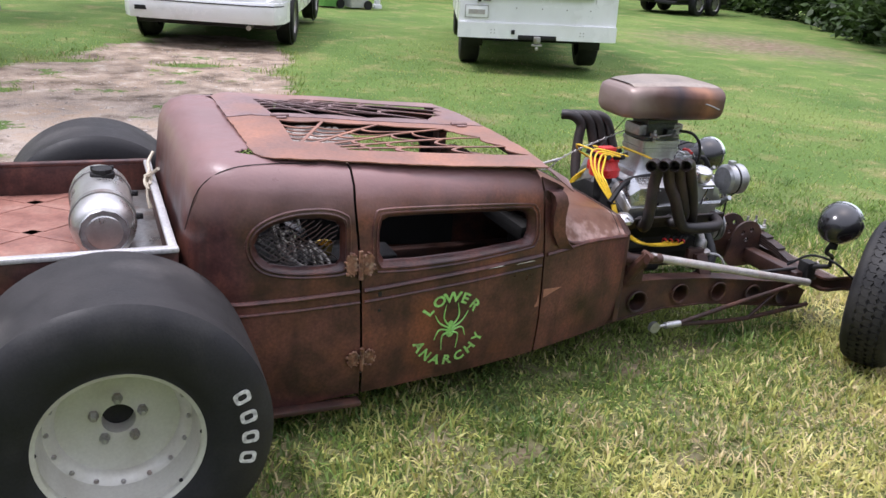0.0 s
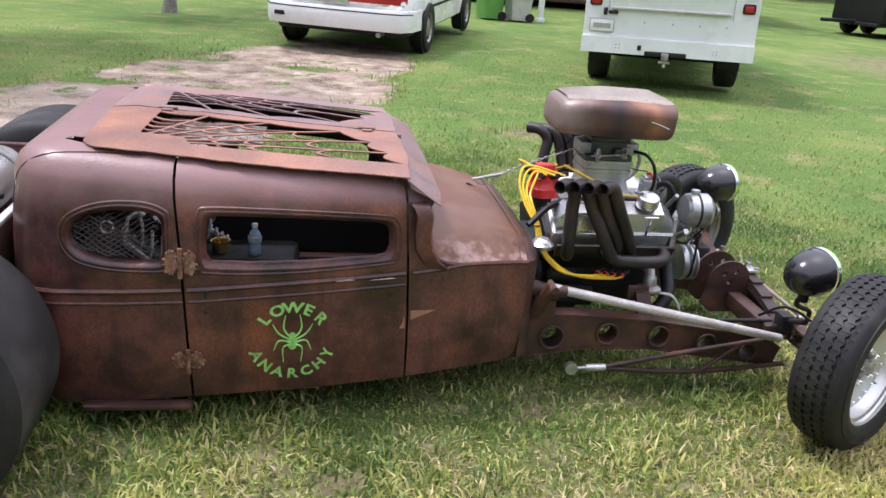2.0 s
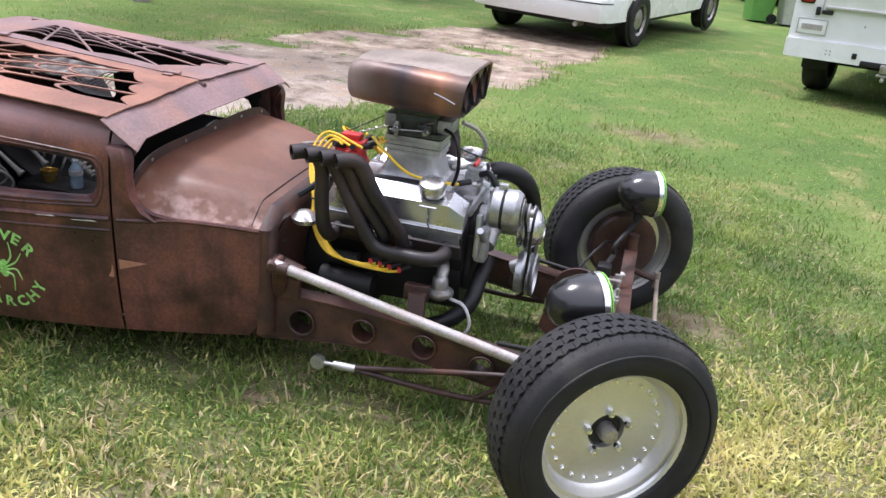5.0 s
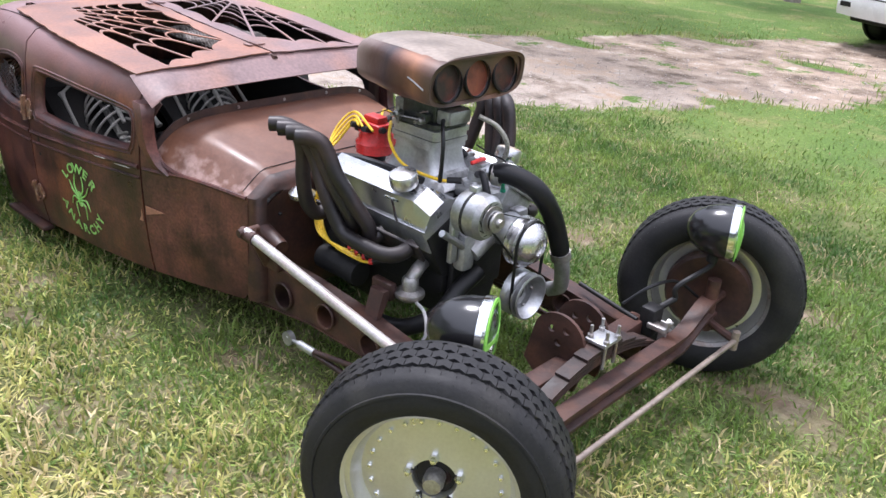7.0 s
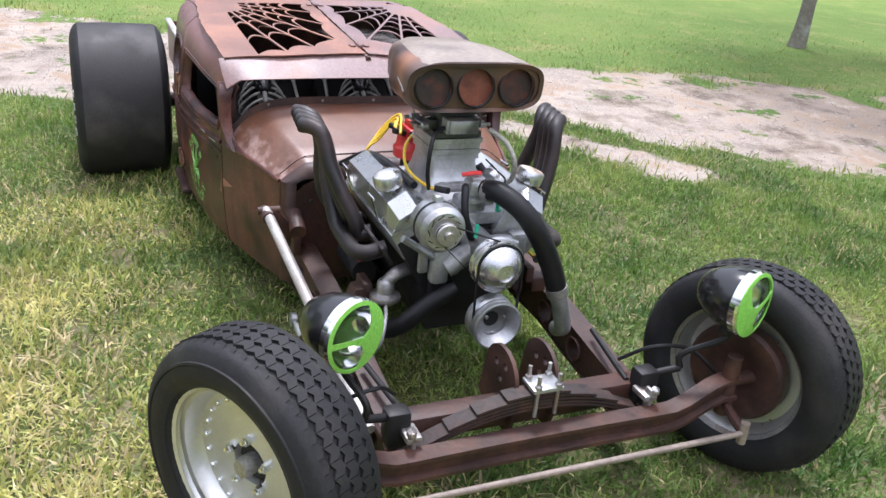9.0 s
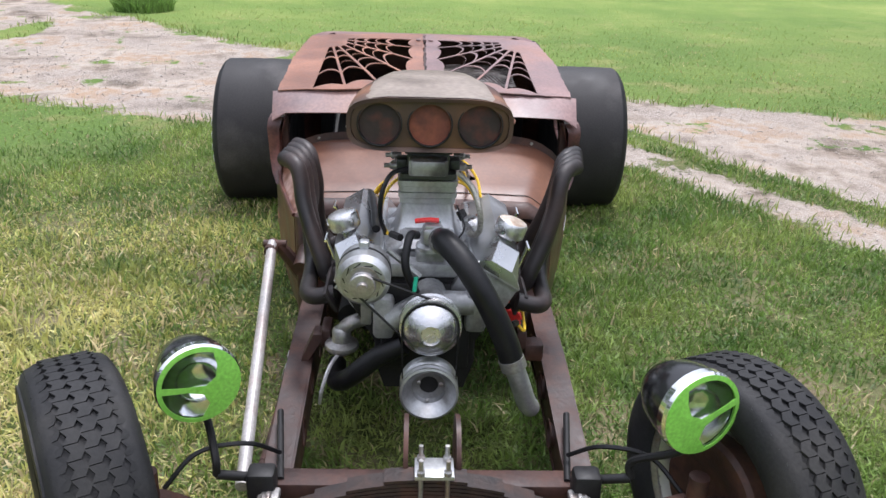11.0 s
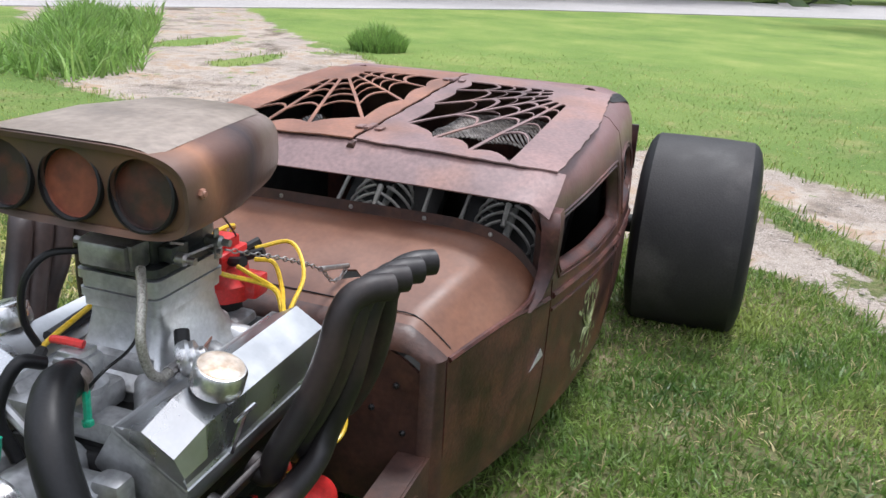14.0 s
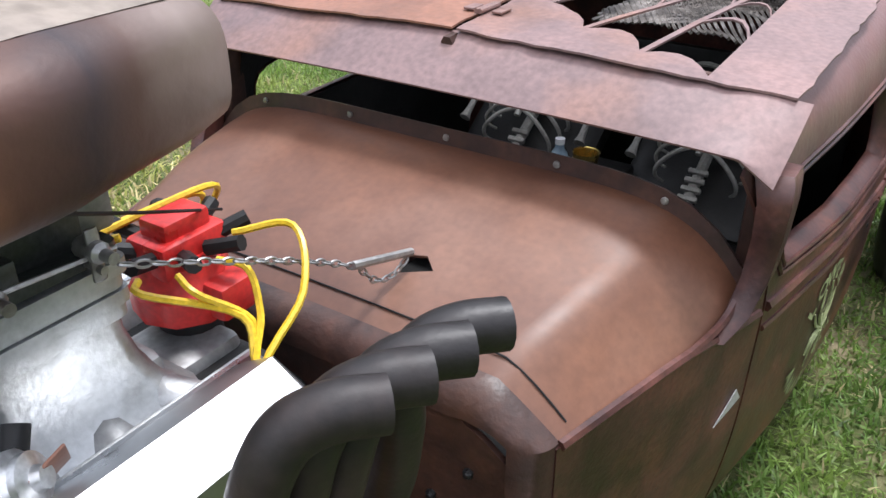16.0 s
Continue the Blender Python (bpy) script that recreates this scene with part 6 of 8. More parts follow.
        pts += [(xb, yb + s * 0.012, 0.610), (xb + 0.40 * (xt + 0.05 - xb), (yb + yo) / 2 + s * 0.008, 0.70), (xb + 0.75 * (xt + 0.055 - xb), yo - s * 0.010, 0.79 + zt), (xt + 0.056, yo, 0.85 + zt), (xt + 0.036, yo + s * 0.012, 0.885 + zt), (xt + 0.008, yo + s * 0.034, 0.898 + zt), (xt - 0.026, yo + s * 0.062, 0.896 + zt)]
        part("header_pipe", tube(pts, 0.0255, 14, 6, open_end=True), HEADER, CAR, "burnt brown open exhaust pipe", 50)
# intake manifold and riser
part("valley_cover", box((0.86, 0, 0.615), (0.50, 0.26, 0.05), 0.012), BLACK_MATT, CAR, "greasy black valley cover")
intake = part("intake_manifold", joined(box((0.86, 0, 0.700), (0.27, 0.17, 0.10), 0.022), box((0.80, 0, 0.665), (0.42, 0.12, 0.05), 0.015)), ALU_DIRTY, CAR, "dirty cast aluminium intake manifold")
for s in (-1, 1):
    for xp, xq in ((0.665, 0.77), (0.80, 0.83), (0.93, 0.90), (1.055, 0.955)):
        q = xp + 0.035 * (s > 0)
        part("intake_runner", tube([(xq, s * 0.05, 0.698), ((xq * 0.55 + q * 0.45), s * 0.105, 0.688), (q, s * 0.158, 0.650)], [0.034, 0.032, 0.036], 12, 5), ALU_DIRTY, intake)
part("water_crossover", joined(box((1.085, 0.01, 0.672), (0.062, 0.30, 0.046), 0.012), box((1.06, 0.01, 0.705), (0.09, 0.085, 0.05), 0.012)), ALU_DIRTY, CAR)
riser = part("carburettor_riser", loft([[(0.86 + a * k, b * k2, z) for a, b in rounded(-1, 1, -1, 1, 0.25, 3)] for z, k, k2 in ((0.700, 0.160, 0.115), (0.725, 0.128, 0.096), (0.76, 0.108, 0.084), (0.80, 0.097, 0.078), (0.875, 0.092, 0.074))]), ALU, CAR, "tall cast aluminium carburettor riser")
for z, k in ((0.828, 0.100), (0.846, 0.104), (0.864, 0.101), (0.882, 0.106), (0.902, 0.101)):
    part("spacer_plate", loft([[(0.86 + a * k, b * (k - 0.018), zz) for a, b in rounded(-1, 1, -1, 1, 0.15, 3)] for zz in (z - 0.008, z + 0.008)]), ALU if z < 0.89 else CARB, riser)
carb = part("carburettor", joined(box((0.86, 0, 0.938), (0.155, 0.125, 0.065), 0.008), box((0.86, 0, 0.976), (0.17, 0.14, 0.022), 0.005), box((0.86, 0, 0.99), (0.13, 0.12, 0.03), 0.01)), CARB, CAR, "dark grey carburettor")
for xc in (0.960, 0.765):
    part("fuel_bowl", box((xc, 0, 0.935), (0.05, 0.115, 0.05), 0.008), ALU_DIRTY, carb)
for s in (-1, 1):
    for dx in (-0.06, 0.05):
        part("mixture_screw", lathe([(0, 0), (0.012, 0), (0.012, 0.03), (0.007, 0.035), (0.007, 0.05), (0, 0.05)], 10, Matrix.Translation((0.86 + dx, s * 0.08, 0.92)) @ pose(0, 0, 0, -s * 90, 0, 0)), STEEL, carb)
    for x0, x1, z0, z1 in ((0.775, 0.90, 0.912, 0.922), (0.90, 0.935, 0.945, 0.958)):
        part("linkage_rod", rod((x0, s * 0.098, z0), (x1, s * 0.100, z1), 0.0028, 6), STEEL, carb)
    part("throttle_lever", joined(box((0.80, s * 0.10, 0.915), (0.016, 0.004, 0.06), 0.003), rod((0.80, s * 0.06, 0.90), (0.80, s * 0.11, 0.90), 0.005, 8)), STEEL, carb)
    part("choke_housing", box((0.90, s * 0.078, 0.928), (0.05, 0.03, 0.03), 0.004), CARB, carb)
part("fuel_bowl", box((0.987, 0, 0.936), (0.016, 0.10, 0.045), 0.006), ALU_DIRTY, carb)
# scoop
SC = [(0.617, 0.120, 0.058, 1.0690), (0.630, 0.138, 0.070, 1.0710), (0.68, 0.158, 0.078, 1.0760), (0.86, 0.212, 0.084, 1.0790), (1.02, 0.228, 0.080, 1.0780), (1.056, 0.228, 0.078, 1.0780)]


def scoop_ring(x, w, h, zc):
    out = []
    for k in range(40):
        a = 2 * math.pi * k / 40
        c, s_ = math.cos(a), math.sin(a)
        e = 0.5
        yy = w * math.copysign(abs(c) ** 0.42, c)
        zz = h * math.copysign(abs(s_) ** 0.62, s_)
        dent = 1 + 0.022 * noise.noise((x * 9, yy * 9, zz * 14)) * (0.64 < x < 1.0)
        out.append((x + 0.012 * s_ * smooth01((x - 0.95) / 0.08), yy * dent, zc + zz * dent))
    return out


SCF = [tuple(float(np.interp(x, [r[0] for r in SC], [r[k] for r in SC])) for k in range(4)) for x in [0.617, 0.623, 0.630, 0.655] + list(np.linspace(0.68, 1.056, 14))]
scoop = part("air_scoop", joined(loft([scoop_ring(*r) for r in SCF], caps=False), loft([scoop_ring(1.056, 0.228, 0.078, 1.0780), scoop_ring(1.051, 0.217, 0.067, 1.0780), scoop_ring(1.030, 0.217, 0.067, 1.0780)], caps=False),
                                 loft([scoop_ring(0.617, 0.120, 0.058, 1.0690), scoop_ring(0.608, 0.10, 0.046, 1.0690), scoop_ring(0.604, 0.01, 0.005, 1.0690)])), SCOOP, CAR, "heat tinted rusty metal air scoop")
part("scoop_skin", loft([[(x, y * w, 1.0785 + hz + 0.0015 - 0.02 * abs(y) ** 6) for y in np.linspace(-0.9, 0.9, 15)] for x, w, hz in ((0.645, 0.115, 0.0725), (0.69, 0.14, 0.0785), (0.86, 0.180, 0.0860), (1.02, 0.195, 0.081), (1.062, 0.195, 0.0785))], closed=False, caps=False), SCOOP_TOP, scoop, "weathered tan scoop top")
front = part("scoop_front", sheet(rounded(-0.216, 0.216, 1.0080, 1.1480, 0.065, 6), [circle(y, 1.0780, 0.058, 28) for y in (-0.138, 0, 0.138)], lambda a, b: (1.044 + 0.12 * (b - 1.078), a, b), 0.004, 0.05), SCOOP, scoop)
for y, m_ in ((-0.138, BLACK_DISC), (0, RED_LENS), (0.138, BLACK_DISC)):
    part("scoop_disc", lathe([(0, 0), (0.056, 0), (0.0575, 0.004)], 28, Matrix.Translation((1.036, y, 1.0780)) @ pose(0, 0, 0, 0, 83, 0)), m_, scoop)
    part("disc_ring", lathe([(0.0575, 0.0), (0.063, 0.004), (0.0625, 0.014), (0.059, 0.016)], 28, Matrix.Translation((1.038, y, 1.0780)) @ pose(0, 0, 0, 0, 83, 0)), BLACK_MATT, scoop)
part("scoop_scratch", tube([(0.955, -0.221, 1.088), (0.985, -0.2245, 1.080), (1.03, -0.2285, 1.064)], 0.0032, 6), ALU, scoop, "bright weld seam")
# distributor with plug wires
dist = part("distributor", joined(rod((0.610, -0.018, 0.62), (0.610, -0.018, 0.74), 0.042, 16)), BLACK_MATT, CAR)
part("distributor_cap", lathe([(0.070, 0), (0.072, 0.035), (0.062, 0.045), (0.058, 0.075), (0.05, 0.082), (0, 0.082)], 10, Matrix.Translation((0.610, -0.018, 0.72))), RED, dist, "red distributor cap")
part("coil_cover", joined(box((0.610, -0.018, 0.805), (0.11, 0.075, 0.05), 0.01), box((0.610, -0.018, 0.838), (0.075, 0.05, 0.03), 0.006)), RED, dist)
part("plug_socket", box((0.60, 0.025, 0.75), (0.06, 0.10, 0.05), 0.008), RED, dist)
for k in range(8):
    a = 2 * math.pi * k / 8 + 0.3
    part("plug_boot", rod((0.615 + 0.045 * math.cos(a), -0.016 + 0.045 * math.sin(a), 0.81), (0.615 + 0.095 * math.cos(a), -0.016 + 0.095 * math.sin(a), 0.825), 0.011, 8), BLACK_MATT, dist)
for k in range(4):
    a = -(1.2 + 0.45 * k)
    p0 = Vector((0.645 + 0.09 * math.cos(a), -0.01 + 0.09 * math.sin(a), 0.824))
    xe = 0.76 + 0.03 * k
    pts = [p0, (0.530 + 0.010 * k, -0.045 - 0.014 * k, 0.850 - 0.010 * k), (0.488 + 0.014 * k, -0.085 - 0.012 * k, 0.800 - 0.014 * k), (0.500 + 0.010 * k, -0.145 - 0.006 * k, 0.725), (0.540 + 0.006 * k, -0.205, 0.645), (0.562 + 0.010 * k, -0.25, 0.555 - 0.006 * k), (0.64 + 0.02 * k, -0.30, 0.485 - 0.005 * k), (xe, -0.305, 0.470 - 0.004 * k), (xe + 0.06, -0.292, 0.474 - 0.004 * k)]
    part("plug_wire", tube(pts, 0.0048, 6, 6), YELLOW, dist, "yellow plug wire")
for k, (a, lift, wide) in enumerate(((0.6, 0.0, 0.0), (1.1, -0.01, 0.01), (1.7, -0.005, 0.02), (2.5, 0.01, 0.07))):
    p0 = Vector((0.645 + 0.09 * math.cos(a), -0.01 + 0.09 * math.sin(a), 0.824))
    pts = [p0, p0 + Vector((0.02 * math.cos(a) - wide * 0.4, 0.03 + wide * 0.5, lift)), (0.655 - wide, 0.135 + wide * 0.5, 0.775 + lift), (0.670 + 0.004 * k, 0.175 + 0.004 * k, 0.715), (0.60, 0.235, 0.62 - 0.01 * k), (0.64 + 0.03 * k, 0.30, 0.50), (0.70 + 0.12 * k, 0.30, 0.47), (0.74 + 0.12 * k, 0.27, 0.50)]
    part("plug_wire", tube(pts, 0.0048, 6, 6), YELLOW, dist, "yellow plug wire")
for s in (-1, 1):
    part("wire_tie", lathe([(0.014, -0.004), (0.018, 0), (0.014, 0.004)], 10, Matrix.Translation((0.672, 0.178, 0.712)) if s > 0 else Matrix.Translation((0.548, -0.205, 0.645))), BLACK_MATT, dist)
part("coil_wire", tube([(0.69, -0.02, 0.85), (0.78, -0.11, 0.82), (0.88, -0.14, 0.77), (1.02, -0.12, 0.755), (1.08, -0.08, 0.76)], 0.0055, 6), YELLOW, dist, "yellow ignition wire")
part("oil_filter", lathe([(0, -0.05), (0.040, -0.05), (0.044, -0.04), (0.044, 0.036), (0.036, 0.044), (0.030, 0.041), (0.024, 0.046), (0, 0.046)], 28, along((0.69, -0.175, 0.305), (0.80, -0.23, 0.33))), BLACK, CAR, "black oil filter")
for s in (-1, 1):
    for k in range(4):
        p0 = Vector((0.80 + 0.035 * k, s * 0.292, 0.478 - 0.004 * k)) if s < 0 else Vector((0.73 + 0.12 * k, 0.272, 0.498))
        boot = part("spark_plug_boot", rod(p0, p0 + Vector((0.035, -s * 0.02, 0.012)), 0.0105, 8), BLACK_MATT, CAR)
        part("boot_ring", lathe([(0.0108, -0.006), (0.0125, 0), (0.0108, 0.006)], 8, along(p0, p0 + Vector((0.035, -s * 0.02, 0.012)))), RED, boot)
part("wire_boot", rod((1.045, -0.103, 0.756), (1.085, -0.076, 0.761), 0.011, 8), BLACK_MATT, dist)
part("fuel_line", tube([(1.0, 0.085, 0.930), (1.05, 0.125, 0.900), (1.085, 0.145, 0.845), (1.072, 0.148, 0.785), (1.03, 0.138, 0.752), (0.99, 0.125, 0.742)], 0.0085, 10), BRAID, CAR, "braided steel fuel hose")
reg = part("fuel_regulator", lathe([(0, -0.012), (0.028, -0.010), (0.034, 0.0), (0.034, 0.012), (0.028, 0.018), (0.028, 0.026), (0.014, 0.030), (0.012, 0.040), (0, 0.041)], 24, Matrix.Translation((0.955, 0.130, 0.748)) @ pose(0, 0, 0, -70, 0, 35)), DULL_CHROME, CAR, "dull chrome fuel regulator")
part("hose_fitting", rod((1.0, 0.127, 0.743), (0.97, 0.123, 0.742), 0.0115, 8), STEEL, reg)
part("regulator_cap", rod((0.935, 0.112, 0.765), (0.92, 0.10, 0.785), 0.014, 10), BLACK_MATT, reg)
part("regulator_bracket", box((0.925, 0.145, 0.752), (0.05, 0.004, 0.05), 0.002, pose(0, 0, 0, -30, 20, 0)), RUST_ORANGE, reg, "rusty bracket")
# thermostat neck, hoses
part("thermostat_housing", joined(lathe([(0, 0), (0.042, 0), (0.042, 0.012), (0.03, 0.02), (0.03, 0.05), (0, 0.055)], 20, Matrix.Translation((1.075, 0.01, 0.725))), tube([(1.08, 0.01, 0.765), (1.11, 0.03, 0.775), (1.14, 0.045, 0.765)], 0.028, 14)), ALU, CAR)
top_hose = part("radiator_hose", tube([(1.12, 0.035, 0.772), (1.18, 0.055, 0.782), (1.25, 0.105, 0.745), (1.285, 0.165, 0.655), (1.295, 0.215, 0.55), (1.30, 0.243, 0.468)], 0.034, 16, 8), HOSE, CAR, "thick black radiator hose")
part("hose_pipe", tube([(1.30, 0.240, 0.48), (1.30, 0.262, 0.42), (1.29, 0.285, 0.355), (1.27, 0.300, 0.325), (1.23, 0.305, 0.30)], 0.028, 14, 6), ALU, top_hose, "bent aluminium pipe")
for p, q in (((1.125, 0.037, 0.772), (1.15, 0.046, 0.772)), ((1.299, 0.232, 0.500), (1.30, 0.243, 0.470))):
    part("hose_clamp", rod(p, q, 0.0365, 16), STEEL, top_hose)
part("lower_hose", tube([(1.18, -0.06, 0.47), (1.17, -0.14, 0.42), (1.15, -0.22, 0.34), (1.05, -0.27, 0.27), (0.9, -0.28, 0.24)], 0.030, 14, 6), HOSE, CAR, "black lower hose")
part("vacuum_hose", tube([(0.97, -0.06, 0.93), (1.01, -0.105, 0.925), (1.04, -0.13, 0.88), (1.045, -0.135, 0.81), (1.03, -0.12, 0.75)], 0.007, 8), HOSE, CAR)
part("heater_hose", tube([(1.11, -0.03, 0.78), (1.15, -0.05, 0.79), (1.19, -0.06, 0.72), (1.19, -0.03, 0.64)], 0.012, 10), HOSE, CAR)
part("thermostat_block", joined(box((1.085, 0.015, 0.772), (0.062, 0.06, 0.05), 0.010), box((1.085, 0.015, 0.800), (0.046, 0.046, 0.014), 0.004)), ALU, CAR)
part("red_fitting", tube([(1.085, -0.035, 0.812), (1.09, 0.0, 0.818), (1.085, 0.03, 0.815)], 0.0075, 8), RED, CAR, "red hose end")
part("green_fitting", joined(rod((1.14, 0.075, 0.715), (1.135, 0.072, 0.765), 0.007, 8), nut(0.010, 0.014, Matrix.Translation((1.141, 0.0755, 0.705)))), TEAL, CAR, "bright green wire end")
part("green_fitting", joined(rod((1.225, -0.035, 0.66), (1.22, -0.03, 0.70), 0.006, 8)), TEAL, CAR, "bright green wire end")
part("sensor_wire", tube([(1.135, 0.072, 0.765), (1.12, 0.10, 0.80), (1.06, 0.10, 0.81), (1.0, 0.085, 0.83)], 0.003, 6), HOSE, CAR)
part("scoop_stay_wire", tube([(1.02, 0.230, 1.087), (0.76, 0.10, 0.945), (0.52, -0.032, 0.815)], 0.0022, 5), BLACK_MATT, CAR)
part("scoop_bolt", nut(0.009, 0.010, Matrix.Translation((1.022, 0.226, 1.087)) @ pose(0, 0, 0, -90, 0, 0)), RUST_ORANGE, CAR)
# timing cover, water pump, pulleys
part("timing_cover", joined(box((1.115, 0, 0.47), (0.03, 0.26, 0.22), 0.012), box((1.115, 0, 0.59), (0.03, 0.24, 0.10), 0.02)), BLACK_MATT, CAR, "greasy timing cover")
pump = part("water_pump", joined(rod((1.12, 0.01, 0.606), (1.29, 0.01, 0.606), 0.048, 18), tube([(1.17, -0.10, 0.54), (1.18, 0.0, 0.60), (1.17, 0.13, 0.60)], 0.035, 12), box((1.17, 0.14, 0.58), (0.05, 0.06, 0.13), 0.015), box((1.16, -0.12, 0.55), (0.05, 0.06, 0.13), 0.015)), ALU_DIRTY, CAR, "cast water pump")
FWD = pose(0, 0, 0, 0, 90, 0)
part("pump_pulley", lathe([(0.03, -0.03), (0.082, -0.03), (0.084, -0.024), (0.070, -0.016), (0.084, -0.008), (0.084, -0.004), (0.070, 0.002), (0.084, 0.010), (0.083, 0.016), (0.076, 0.018), (0.072, 0.026), (0.056, 0.046), (0.032, 0.058), (0.028, 0.060), (0.026, 0.052), (0, 0.052)], 40, Matrix.Translation((1.305, 0.01, 0.598)) @ FWD), PULLEY, pump, "satin steel double groove pulley")
crank = part("crank_pulley", lathe([(0.0, -0.05), (0.080, -0.05), (0.080, -0.03), (0.076, -0.022), (0.066, -0.014), (0.080, -0.006), (0.080, 0.0), (0.066, 0.006), (0.080, 0.014), (0.080, 0.020), (0.074, 0.022), (0.060, -0.004), (0.048, -0.012), (0.046, -0.03), (0.024, -0.032), (0.022, -0.045), (0, -0.046)], 40, Matrix.Translation((1.335, 0.01, 0.415)) @ FWD), ALU, CAR, "machined aluminium crank pulley")
part("crank_bore", lathe([(0.026, -0.031), (0.022, -0.0305), (0, -0.030)], 20, Matrix.Translation((1.335, 0.01, 0.415)) @ FWD), BLACK_MATT, crank, "dark open bore")
for k in range(3):
    a = 2 * math.pi * (k + 0.2) / 3
    part("pulley_bolt", nut(0.007, 0.008, Matrix.Translation((1.326, 0.01 + 0.036 * math.cos(a), 0.415 + 0.036 * math.sin(a))) @ FWD), STEEL, crank)
alt = part("alternator", joined(lathe([(0, -0.005), (0.07, -0.005), (0.085, 0.01), (0.086, 0.05), (0.083, 0.052), (0.083, 0.062), (0.086, 0.064), (0.086, 0.115), (0.07, 0.135), (0.03, 0.14), (0, 0.14)], 32, Matrix.Translation((1.155, -0.170, 0.716)) @ FWD), box((1.20, -0.170, 0.808), (0.04, 0.03, 0.03), 0.005)), ALU, CAR, "cast aluminium alternator")
part("stator_band", lathe([(0.0845, 0.050), (0.0875, 0.051), (0.0875, 0.063), (0.0845, 0.064)], 32, Matrix.Translation((1.155, -0.170, 0.716)) @ FWD), BLACK_MATT, alt, "dark stator band")
fan = part("cooling_fan", lathe([(0.02, 0.0), (0.056, 0.0), (0.056, 0.003), (0.02, 0.003)], 24, Matrix.Translation((1.296, -0.170, 0.716)) @ FWD), STEEL, alt, "finned steel cooling fan")
part("alternator_pulley", lathe([(0.038, 0), (0.042, 0.004), (0.03, 0.012), (0.042, 0.02), (0.038, 0.026), (0.018, 0.028), (0.016, 0.045), (0, 0.046)], 24, Matrix.Translation((1.30, -0.170, 0.716)) @ FWD), STEEL, alt)
for k in range(10):
    a = 2 * math.pi * k / 10
    part("vent_slot", box((0, 0, 0), (0.03, 0.010, 0.004), 0.002, Matrix.Translation((1.288, -0.170 + 0.058 * math.cos(a), 0.716 + 0.058 * math.sin(a))) @ pose(0, 0, 0, math.degrees(a), 0, 0) @ pose(0, 0, 0, 0, 68, 90)), BLACK_MATT, alt)


for ob_ in [alt] + list(alt.children_recursive):
    ob_.data.transform(Matrix.Translation((1.300, -0.170, 0.716)) @ Matrix.Diagonal((0.80, 0.84, 0.84, 1)) @ Matrix.Translation((-1.300, 0.170, -0.716)))


def belt(c1, r1, c2, r2, x, w=0.010):
    (y1, z1), (y2, z2) = c1, c2
    d = math.hypot(y2 - y1, z2 - z1)
    base = math.atan2(z2 - z1, y2 - y1)
    b = math.acos((r1 - r2) / d)
    pts = [(y1 + r1 * math.cos(a), z1 + r1 * math.sin(a)) for a in np.linspace(base + b, base - b + 2 * math.pi, 16)]
    pts += [(y2 + r2 * math.cos(a), z2 + r2 * math.sin(a)) for a in np.linspace(base - b, base + b, 12)]
    n = len(pts)
    bm = bmesh.new()
    R = []
    cy, cz = (y1 + y2) / 2, (z1 + z2) / 2
    for y, z in pts:
        q = Vector((y - cy, z - cz)).normalized() * 0.006
        R.append([bm.verts.new(p) for p in ((x - w / 2, y, z), (x + w / 2, y, z), (x + w / 2, y + q.x, z + q.y), (x - w / 2, y + q.x, z + q.y))])
    for i in range(n):
        a, c = R[i], R[(i + 1) % n]
        for k in range(4):
            bm.faces.new((a[k], a[(k + 1) % 4], c[(k + 1) % 4], c[k]))
    return bm


part("fan_belt", belt((-0.170, 0.716), 0.028, (0.01, 0.598), 0.074, 1.312), HOSE, CAR)
part("fan_belt", belt((0.01, 0.598), 0.074, (0.01, 0.415), 0.070, 1.326), HOSE, CAR)
part("alternator_bracket", joined(box((1.15, -0.17, 0.60), (0.02, 0.03, 0.16), 0.004, pose(0, 0, 0, 0, 0, 0)), rod((1.17, -0.25, 0.65), (1.17, -0.06, 0.52), 0.012, 8), rod((1.17, -0.11, 0.76), (1.17, -0.02, 0.68), 0.009, 8)), ALU, CAR)
# fuel pump, filter, starter on the right; oil filter on the left
part("fuel_pump", joined(lathe([(0, 0), (0.03, 0), (0.05, 0.015), (0.052, 0.022), (0.05, 0.03), (0.03, 0.04), (0.028, 0.075), (0.02, 0.085), (0, 0.085)], 20, Matrix.Translation((1.05, -0.25, 0.37))), tube([(1.05, -0.25, 0.44), (1.05, -0.22, 0.47), (1.03, -0.16, 0.48)], 0.022, 10)), STEEL, CAR)
part("fuel_hose", tube([(1.09, -0.26, 0.38), (1.15, -0.28, 0.37), (1.18, -0.30, 0.31), (1.15, -0.31, 0.25)], 0.006, 6), BED_RAIL, CAR, "thin white hose")
part("engine_mount", joined(box((0.98, -0.30, 0.40), (0.09, 0.03, 0.06), 0.005), loft([[(0.96, -0.30, 0.41), (1.02, -0.30, 0.41), (1.02, -0.34, 0.41), (0.96, -0.34, 0.41)], [(0.97, -0.36, 0.32), (1.03, -0.36, 0.32), (1.03, -0.38, 0.32), (0.97, -0.38, 0.32)]])), RUST_DARK, CAR)
part("engine_mount", joined(box((0.98, 0.30, 0.40), (0.09, 0.03, 0.06), 0.005), box((1.0, 0.34, 0.36), (0.06, 0.06, 0.06), 0.01)), RUST_DARK, CAR)
